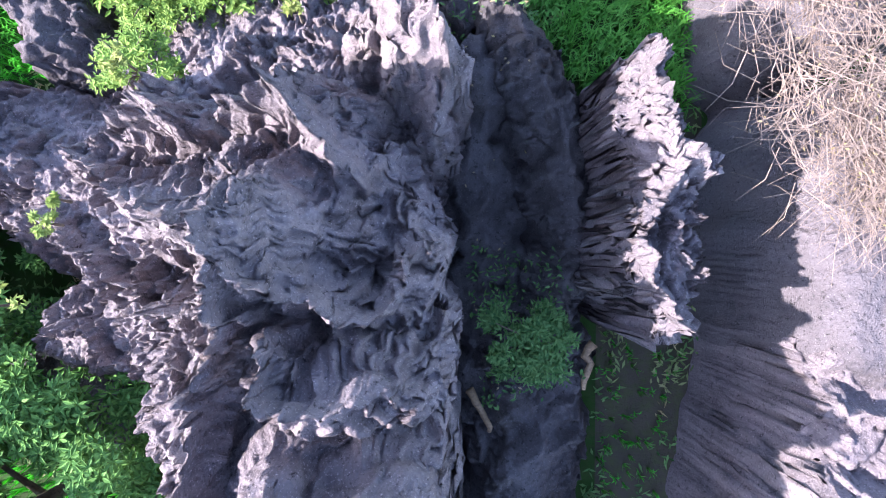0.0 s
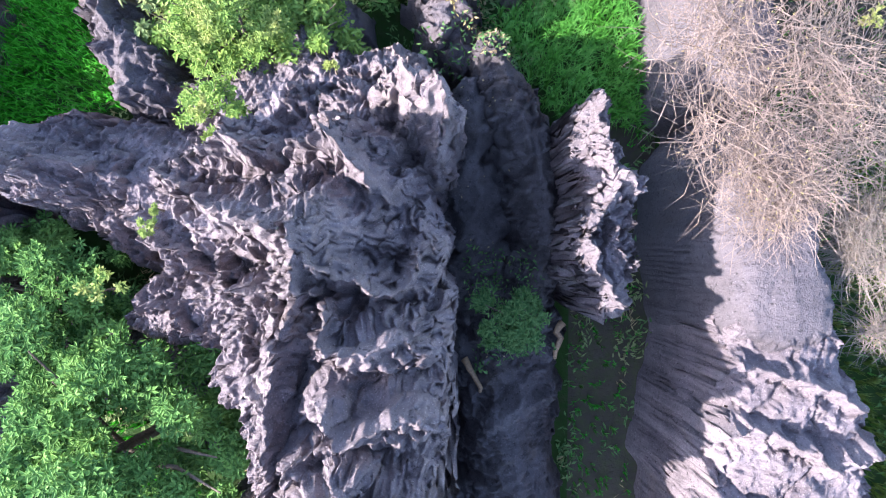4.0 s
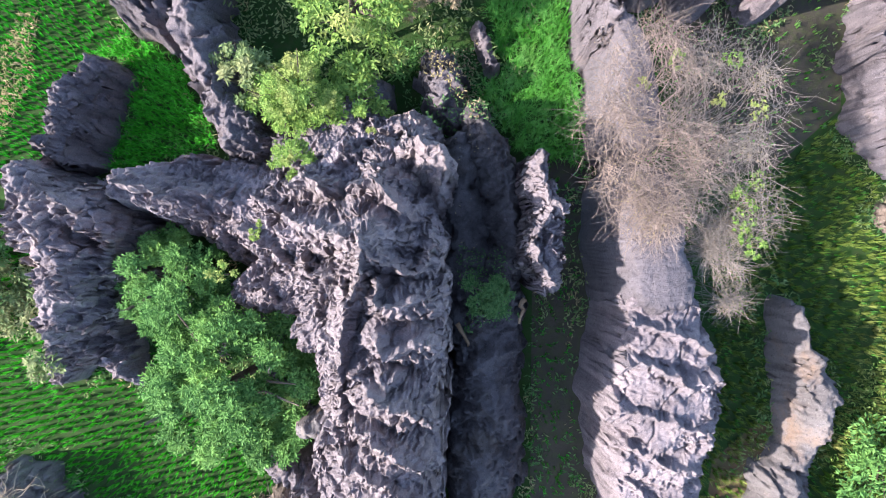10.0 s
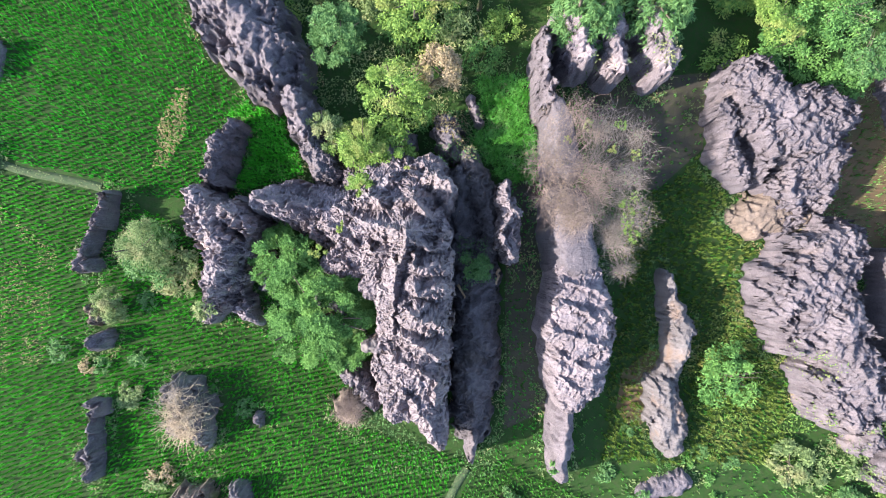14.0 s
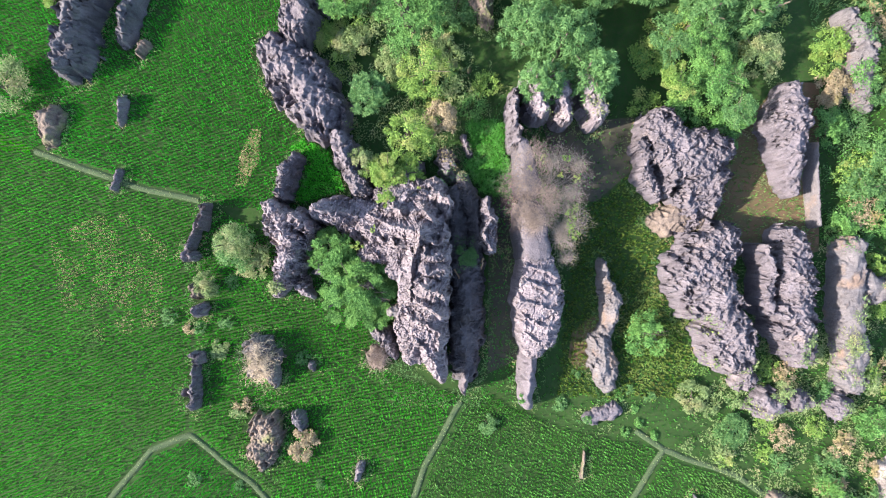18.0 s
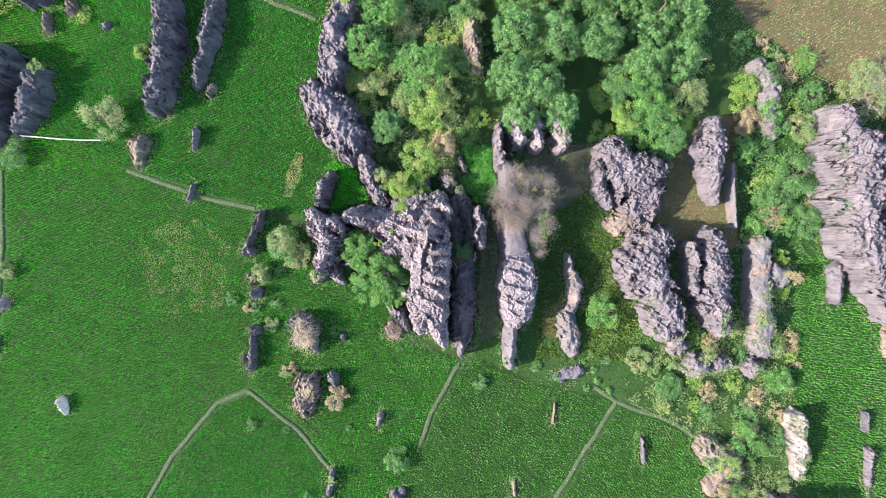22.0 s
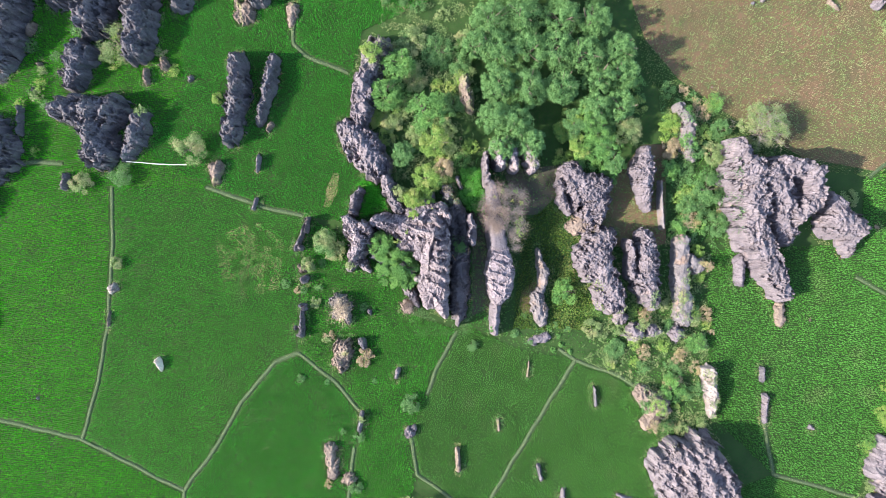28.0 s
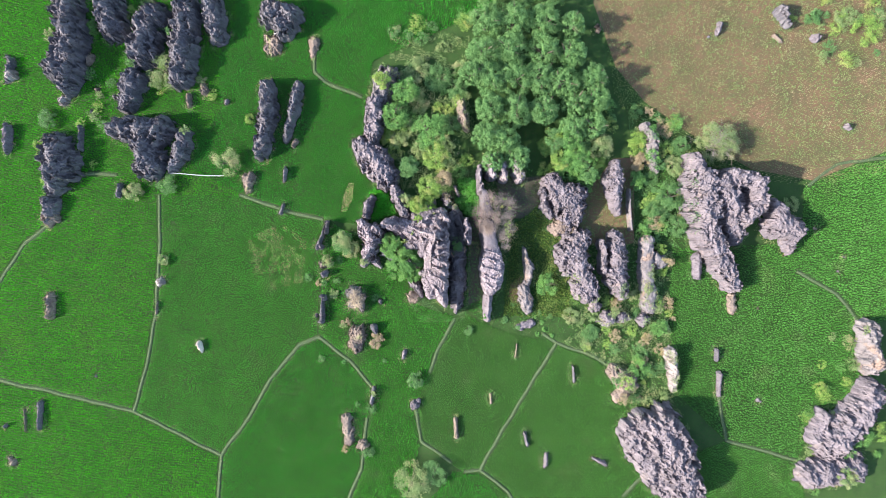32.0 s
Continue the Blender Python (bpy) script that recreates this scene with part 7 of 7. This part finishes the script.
plant("bush", "leafy green bush among rocks", -11.75, -1.39, 1.23, 1.2, n=2160, length=0.17, width=0.06, clumps=26, leaf=LEAF_DULL, category="bush", lumpy=0.3, seed=750)
plant("bush", "leafy green bush among rocks", 45.79, -19.12, 0.96, 1, n=1880, length=0.17, width=0.06, clumps=26, leaf=LEAF_YELLOW, category="bush", lumpy=0.3, seed=753)
plant("bush", "leafy green bush among rocks", -9.94, -26.07, 0.82, 0.8, n=1740, length=0.17, width=0.06, clumps=26, leaf=LEAF_BAMBOO, category="bush", lumpy=0.3, seed=756)
plant("rock_herb", "small green herb rooted in a rock crack", -4.21, 0.26, 0.16, 0.35, n=220, length=0.09, width=0.035, clumps=8, leaf=LEAF_YELLOW, category="plant", trunk=False, seed=759, base=3.3)
plant("rock_herb", "small green herb rooted in a rock crack", -5.09, -0.66, 0.4, 0.5, n=220, length=0.09, width=0.035, clumps=8, leaf=LEAF_YELLOW, category="plant", trunk=False, seed=762, base=2.8)
plant("rock_herb", "small green herb rooted in a rock crack", -4.12, 0.52, 0.08, 0.25, n=220, length=0.09, width=0.035, clumps=8, leaf=LEAF_YELLOW, category="plant", trunk=False, seed=765, base=3.3)
plant("rock_herb", "small green herb rooted in a rock crack", -3.45, 2.01, 0.19, 0.5, n=220, length=0.09, width=0.035, clumps=8, leaf=LEAF_YELLOW, category="plant", trunk=False, seed=768, base=3.2)
plant("rock_herb", "small green herb rooted in a rock crack", -1.63, 2.63, 0.14, 0.3, n=220, length=0.09, width=0.035, clumps=8, leaf=LEAF_YELLOW, category="plant", trunk=False, seed=771, base=3.0)
thicket("dry_thicket", "leafless pinkish-brown tangle of thin dry twigs", 4.53, 2.78, 1.35, 2.5, 0.9, n=2100, seed=4, canopy=3.3, thick=0.0062, reach=1.15, clumps=44)
thicket("dry_thicket", "pale leafless twig tangle hanging beside the ridge", 6.53, 2.46, 1.3, 2.5, 0.9, n=2000, seed=6, canopy=2.6, material=TWIG_GREY, thick=0.0062, reach=1.15, clumps=42)
thicket("dry_thicket", "straggling leafless shrub at the ridge flank", 6.51, -0.36, 0.6, 1.3, 0.7, n=1100, seed=8, canopy=2.4, material=TWIG_GREY, thick=0.0062, reach=1.15, clumps=16)
thicket("dry_thicket", "thin pinkish twigs lying over the ridge top", 4.73, 1.24, 0.9, 0.9, 0.5, n=800, seed=14, canopy=3.4, thick=0.0062, reach=1.15, clumps=14)
plant("creeper", "yellow-green creeper among dry twigs", 6.97, 0.76, 0.4, 0.5, n=170, length=0.075, width=0.035, clumps=14, lumpy=0.25, leaf=LEAF_YELLOW, category="plant", trunk=False, seed=774, base=2.9)
plant("creeper", "yellow-green creeper among dry twigs", 6.74, 1.29, 0.28, 0.5, n=170, length=0.075, width=0.035, clumps=14, lumpy=0.25, leaf=LEAF_YELLOW, category="plant", trunk=False, seed=777, base=2.9)
plant("creeper", "yellow-green creeper among dry twigs", 7.15, 1.52, 0.28, 0.5, n=170, length=0.075, width=0.035, clumps=14, lumpy=0.25, leaf=LEAF_YELLOW, category="plant", trunk=False, seed=780, base=2.9)
plant("creeper", "yellow-green creeper among dry twigs", 5.39, 4.32, 0.26, 0.5, n=170, length=0.075, width=0.035, clumps=14, lumpy=0.25, leaf=LEAF_YELLOW, category="plant", trunk=False, seed=783, base=2.9)
plant("creeper", "yellow-green creeper among dry twigs", 6.62, 4.32, 0.28, 0.5, n=170, length=0.075, width=0.035, clumps=14, lumpy=0.25, leaf=LEAF_YELLOW, category="plant", trunk=False, seed=786, base=2.9)
plant("creeper", "yellow-green creeper among dry twigs", 7.15, 0, 0.3, 0.5, n=170, length=0.075, width=0.035, clumps=14, lumpy=0.25, leaf=LEAF_YELLOW, category="plant", trunk=False, seed=789, base=2.9)
plant("creeper", "yellow-green creeper among dry twigs", 6.33, 3.39, 0.23, 0.5, n=170, length=0.075, width=0.035, clumps=14, lumpy=0.25, leaf=LEAF_YELLOW, category="plant", trunk=False, seed=792, base=2.9)
plant("creeper", "yellow-green creeper among dry twigs", 7.21, 3.15, 0.3, 0.5, n=170, length=0.075, width=0.035, clumps=14, lumpy=0.25, leaf=LEAF_YELLOW, category="plant", trunk=False, seed=795, base=2.9)
plant("creeper", "yellow-green creeper among dry twigs", 6.86, 0.24, 0.28, 0.5, n=170, length=0.075, width=0.035, clumps=14, lumpy=0.25, leaf=LEAF_YELLOW, category="plant", trunk=False, seed=798, base=2.9)
plant("creeper", "yellow-green creeper among dry twigs", 4.58, 3.73, 0.21, 0.5, n=170, length=0.075, width=0.035, clumps=14, lumpy=0.25, leaf=LEAF_YELLOW, category="plant", trunk=False, seed=801, base=2.9)
thicket("bramble", "dry stalks tangled over a boulder", -11.18, -7.31, 0.75, 0.95, 0.25, n=520, seed=9, thick=0.012, reach=1.3, material=STRAW, dry=False)
thicket("bramble", "dry stalks over a field rock", -4.32, -7.33, 0.5, 0.45, 0.2, n=500, seed=10, material=TWIG)
thicket("bare_branches", "bare grey branches of the pale tree", 32.18, 10.8, 2.4, 2.2, 3.3, n=110, seed=12, reach=1.8, material=TWIG_GREY, thick=0.016, dry=False)
undergrowth("weeds and creepers between the eastern rocks", [(13.3, -12.67), (17.16, -7.85), (27.67, -1.68), (26.93, -10.02), (28.29, -19.8), (21.97, -21.81), (19.9, -16.22)], LEAF_DULL, density=130, seed=70, tall=0.5)
undergrowth("green creepers over the eastern shrub strip", [(22.16, 15.01), (28.44, 12.91), (29.77, -1.69), (23.48, -0.95)], LEAF_BAMBOO, density=120, seed=71, tall=0.8)
undergrowth("pale creepers hanging over the northern cliffs", [(4.3, 10.2), (9.6, 10.2), (9.8, 6.6), (4.5, 6.9)], LEAF_DULL, density=130, length=0.13, width=0.05, seed=96, tall=0.4, patch=-0.1)
undergrowth("yellowish scrub over the northern crags", [(-6.86, 24.72), (2.79, 24.71), (2.65, 4.72), (-4.94, 4.76), (-6.98, 8.22)], LEAF_DULL, density=110, seed=72, tall=0.6)
undergrowth("straw-coloured dry grass on a low bank", [(-12.01, 6.57), (-11.34, 6.57), (-11.56, 4.56), (-12.34, 3.1), (-12.97, 3.1), (-12.68, 4.78)], GRASS_DRY, density=260, length=0.22, width=0.03, seed=73, tall=0.3, patch=-9)
undergrowth("dead leaves and moss in the gully", [(0.21, 2.82), (1.1, 2.97), (1.25, -1.19), (1.1, -2.37), (0.36, -2.37)], LEAF_DRY, density=16, length=0.06, width=0.03, seed=74, tall=0.1, patch=0.0)
undergrowth("low green weeds in the gully", [(0.21, 0.89), (1.4, 0.59), (1.99, -1.78), (0.51, -2.23)], LEAF_BAMBOO, density=160, length=0.09, width=0.035, seed=75, tall=0.25, patch=0.0)
plant("scrub_bush", "dense scrub bush on the northern crags", -3.65, 16.14, 1.53, 1.5, n=3300, length=0.16, width=0.06, clumps=34, leaf=LEAF_DULL, category="bush", lumpy=0.32, seed=804)
plant("scrub_bush", "dense scrub bush on the northern crags", 0.4, 13.6, 1.32, 1.5, n=3020, length=0.16, width=0.06, clumps=34, leaf=LEAF_BAMBOO, category="bush", lumpy=0.32, seed=807)
plant("scrub_bush", "dense scrub bush on the northern crags", -0.11, 11.11, 1.12, 1.2, n=2740, length=0.16, width=0.06, clumps=34, leaf=LEAF_DULL, category="bush", lumpy=0.32, seed=810)
plant("scrub_bush", "dense scrub bush on the northern crags", 1.44, 17.63, 1.32, 1.6, n=3020, length=0.16, width=0.06, clumps=34, leaf=LEAF_BAMBOO, category="bush", lumpy=0.32, seed=813)
plant("scrub_bush", "dense scrub bush on the northern crags", -5.72, 11.62, 1.23, 1.2, n=2880, length=0.16, width=0.06, clumps=34, leaf=LEAF_DULL, category="bush", lumpy=0.32, seed=816)
plant("scrub_bush", "dense scrub bush on the northern crags", -3.18, 10.6, 1.23, 1.2, n=2880, length=0.16, width=0.06, clumps=34, leaf=LEAF_DULL, category="bush", lumpy=0.32, seed=819)
plant("scrub_bush", "dense scrub bush on the northern crags", -7.26, 12.17, 1.02, 1, n=2600, length=0.16, width=0.06, clumps=34, leaf=LEAF_YELLOW, category="bush", lumpy=0.32, seed=822)
plant("scrub_bush", "dense scrub bush on the northern crags", -1.1, 19.04, 1.72, 2, n=3580, length=0.16, width=0.06, clumps=34, leaf=LEAF_BAMBOO, category="bush", lumpy=0.32, seed=825)
plant("scrub_bush", "dense scrub bush on the northern crags", -3.61, 20.05, 1.72, 2, n=3580, length=0.16, width=0.06, clumps=34, leaf=LEAF_DULL, category="bush", lumpy=0.32, seed=828)
plant("scrub_bush", "dense scrub bush on the northern crags", 1.95, 20.17, 1.22, 1.6, n=2880, length=0.16, width=0.06, clumps=34, leaf=LEAF_DULL, category="bush", lumpy=0.32, seed=831)
plant("scrub_bush", "dense scrub bush on the northern crags", -7.7, 18.19, 1.12, 1.4, n=2740, length=0.16, width=0.06, clumps=34, leaf=LEAF_YELLOW, category="bush", lumpy=0.32, seed=834)
rice("deep green rice beyond the northern crags", [(-3.31, 39.13), (14.64, 39.18), (4.88, 27.47), (-1.35, 24.72)], RICE_DARK, blades=6, wide=0.06, seed=921)
undergrowth("worn dry grass in the middle of the rice", [(-24.18, 0.07), (-20.07, 1.76), (-17.01, -0.67), (-17.73, -5.48), (-21.51, -6.48), (-23.88, -4.05)], GRASS_DRY, density=120, length=0.13, width=0.022, seed=76, tall=0.34, patch=-0.1)

undergrowth("low green weeds in patches over the sparse paddy", [(18.75, 28.85), (18.81, 39.2), (60.9, 39.3), (60.9, 11.0), (45.3, 7.5), (37.5, 9.0), (28.4, 14.5), (21.5, 20.5)], LEAF_DULL, density=34, length=0.2, width=0.06, seed=97, tall=0.25, patch=0.14, rocks=False)
undergrowth("pale grass tufts round the field boulders", [(-12.9, -6.0), (-9.9, -6.0), (-9.6, -14.2), (-12.6, -14.2)], LEAF_DULL, density=60, length=0.18, width=0.04, seed=98, tall=0.4, patch=0.02, rocks=False)
outcrop("field_boulder", "dark grey boulder beside a withered bush", [[(-9.05, -10.95, 0.36, 1.1), (-8.85, -11.55, 0.26, 0.8)]], material=KARST_DARK, group="boulders in the fields", res=0.045, jag=1.2, deep=0.8, cusp=0.4, grit=1.6, seed=847)

# weedy stretches
scatter_bushes("low mixed scrub between eastern rocks", [(13.66, -10.59), (18.55, -8.55), (27.67, -2.37), (27.59, -19.79), (21.27, -21.11), (18.51, -15.51)], 55, 0.35, 0.95, (LEAF_DULL, LEAF_YELLOW, LEAF_BAMBOO, LEAF_DRY), seed=31)
scatter_bushes("scrub at the foot of north-western crags", [(-49.63, 28.82), (-26.64, 28.83), (-26.72, 20.63), (-31.62, 6.28), (-49.88, 6.38)], 26, 0.4, 1.0, (LEAF_DULL, LEAF_BAMBOO, LEAF_YELLOW), seed=32)
scatter_bushes("weedy tuft beside field boulders", [(-16.99, 1.39), (-10.48, 0.66), (-7.12, -9.71), (-7.93, -26.29), (-13.44, -26.22), (-17.08, -9.62)], 18, 0.3, 0.65, (LEAF_DULL, LEAF_BAMBOO, LEAF_DRY), seed=33)
scatter_bushes("dense scrub on the northern crags", [(-6.84, 27.46), (2.81, 27.46), (2.65, 4.72), (-4.25, 4.76), (-6.96, 10.97)], 42, 0.6, 1.3, (LEAF_DULL, LEAF_BAMBOO, LEAF, LEAF_YELLOW), seed=34)
scatter_bushes("shrub in the overgrown eastern strip", [(22.17, 16.4), (28.44, 13.6), (30.12, -1.69), (23.48, -0.95)], 34, 0.5, 1.2, (LEAF_BAMBOO, LEAF, LEAF_YELLOW, LEAF_DRY), seed=35)
scatter_bushes("scrub round the corner crags", [(43.81, -12.97), (54.31, -10.27), (54.25, -32.89), (43.74, -32.74)], 20, 0.5, 1.1, (LEAF_DULL, LEAF_YELLOW, LEAF), seed=36)
scatter_bushes("scrub at the edge of the sparse paddy", [(41.14, 28.86), (54.4, 28.86), (54.38, 20.5), (45.34, 21.21)], 20, 0.5, 1.1, (LEAF_DULL, LEAF_YELLOW, LEAF_BAMBOO), seed=37)
scatter_bushes("shrub at the edge of the bamboo", [(11.73, 15.73), (20.8, 21.94), (21.46, 15.01), (18.63, 6.02), (11.67, 6.75)], 22, 0.6, 1.2, (LEAF_BAMBOO, LEAF, LEAF_YELLOW), seed=38)
scatter_bushes("weeds at the massif's southern foot", [(0.49, -8.39), (13.67, -8.51), (13.64, -12.68), (0.46, -11.85)], 12, 0.25, 0.5, (LEAF_BAMBOO, LEAF), seed=39)

# small things
def fallen_log(label, ax, ay, bx, by, radius, seed=1):
    rng = np.random.default_rng(seed)
    pts = []
    for k in range(7):
        t = k / 6
        x, y = ax + t * (bx - ax) + rng.normal(0, 0.02), ay + t * (by - ay) + rng.normal(0, 0.02)
        pts.append((x, y, float(height_at(x, y)) + radius * 0.7, radius * (1 - 0.5 * t) * rng.uniform(0.85, 1.15)))
    top = max(p[2] for p in pts)
    pts = [(x, y, max(z, top - 0.12), r) for x, y, z, r in pts]
    V, F = tubes([[(pts[0][0] - 0.01, pts[0][1], pts[0][2], 0.004)] + pts + [(pts[-1][0] + 0.01, pts[-1][1], pts[-1][2], 0.004)]], 8)
    return tagged(new("fallen_log", mesh_of("fallen_log", V, F, DEAD_WOOD, True)), label, "log")


fallen_log("weathered brown log lying in the gully", 2.08, -1.28, 1.95, -1.96, 0.07, 3)
fallen_log("split brown dead branch on dark rock", 0.38, -1.96, 0.65, -2.51, 0.06, 4)
V, F = tubes([[(x, y, 0.42 + 0.05 * math.sin(x), 0.035) for x, y in [(-33.5, 7.87), (-31.6, 7.72), (-30.25, 7.58), (-28.75, 7.5), (-26.98, 7.49)]]], 6)
tagged(new("water_pipe", mesh_of("water_pipe", V, F, WHITE_PAINT, True)), "thin white pipe lying across the rice", "pipe")
V, F = tubes([[(x, y, z, 0.03) for (x, y), z in zip([(-20.69, 24.32), (-19.52, 24.93), (-18.22, 25.55)], (0.9, 1.0, 1.1))]], 6)
tagged(new("white_pole", mesh_of("white_pole", V, F, WHITE_PAINT, True)), "white pole leaning on earthy rock", "pole")
fringe("pale weeds at the feet of the rocks", LEAF_DULL, density=11, reach=6, seed=81, patch=0.0)
fringe("green weeds at the feet of the rocks", LEAF_BAMBOO, density=9, reach=5, seed=82, patch=0.05)
fringe("dry grass at the feet of the rocks", GRASS_DRY, density=8, reach=4, seed=83, patch=0.3, width=0.03)
bund_grass("short dull grass on the bunds", LEAF_DULL, seed=84, per=5)
undergrowth("withered weeds at the head of the gully", [(-0.88, 5.61), (0.91, 5.61), (1.17, 3.19), (-0.11, 3.18), (-0.75, 4.08)], LEAF_DRY, density=160, length=0.1, width=0.035, seed=91, tall=0.25, patch=-0.05)
undergrowth("green weeds at the head of the gully", [(-1.13, 5.61), (1.42, 5.61), (1.42, 2.93), (-0.11, 2.93), (-1.13, 4.08)], LEAF_BAMBOO, density=150, length=0.1, width=0.035, seed=92, tall=0.3, patch=0.05)
plant("shrub", "leafy shrub spreading over the pale boulder", 12.69, 11.17, 1.56, 1.3, n=3600, length=0.14, width=0.05, clumps=30, leaf=LEAF_BAMBOO, category="bush", lumpy=0.26, seed=837, base=2.2)
plant("shrub", "leafy shrub spreading over the pale boulder", 15.3, 9.01, 1.79, 1.4, n=3960, length=0.14, width=0.05, clumps=30, leaf=LEAF, category="bush", lumpy=0.26, seed=840, base=2.2)
plant("shrub", "leafy shrub spreading over the pale boulder", 16.6, 7.22, 1.18, 1, n=3000, length=0.14, width=0.05, clumps=30, leaf=LEAF_BAMBOO, category="bush", lumpy=0.26, seed=843, base=2.2)
plant("shrub", "leafy shrub spreading over the pale boulder", 13.24, 8.88, 1.18, 1, n=3000, length=0.14, width=0.05, clumps=30, leaf=LEAF_YELLOW, category="bush", lumpy=0.26, seed=846, base=2.2)
plant("shrub", "leafy shrub spreading over the pale boulder", 14.32, 11.54, 1.56, 1.4, n=3600, length=0.14, width=0.05, clumps=30, leaf=LEAF, category="bush", lumpy=0.26, seed=849, base=2.2)
undergrowth("green weeds at the massif's southern foot", [(-4.51, -6.19), (-0.69, -9.34), (2.45, -9.12), (2.45, -10.47), (-3.38, -10.46), (-4.51, -8.21)], LEAF_BAMBOO, density=110, length=0.14, width=0.045, seed=93, tall=0.35, patch=-0.2, rocks=False)
undergrowth("pale grass at the massif's southern foot", [(-4.51, -6.19), (-0.69, -9.34), (2.45, -9.12), (2.45, -10.47), (-3.38, -10.46), (-4.51, -8.21)], LEAF_DULL, density=60, length=0.14, width=0.035, seed=94, tall=0.3, patch=0.0, rocks=False)
undergrowth("tangled weeds beside the pale slab", [(10.56, -3.95), (12.14, -3.05), (15.53, -4.85), (15.99, -9.81), (11.47, -10.26), (10.79, -7.55)], LEAF_YELLOW, density=130, length=0.12, width=0.04, seed=95, tall=0.7, patch=0.0)
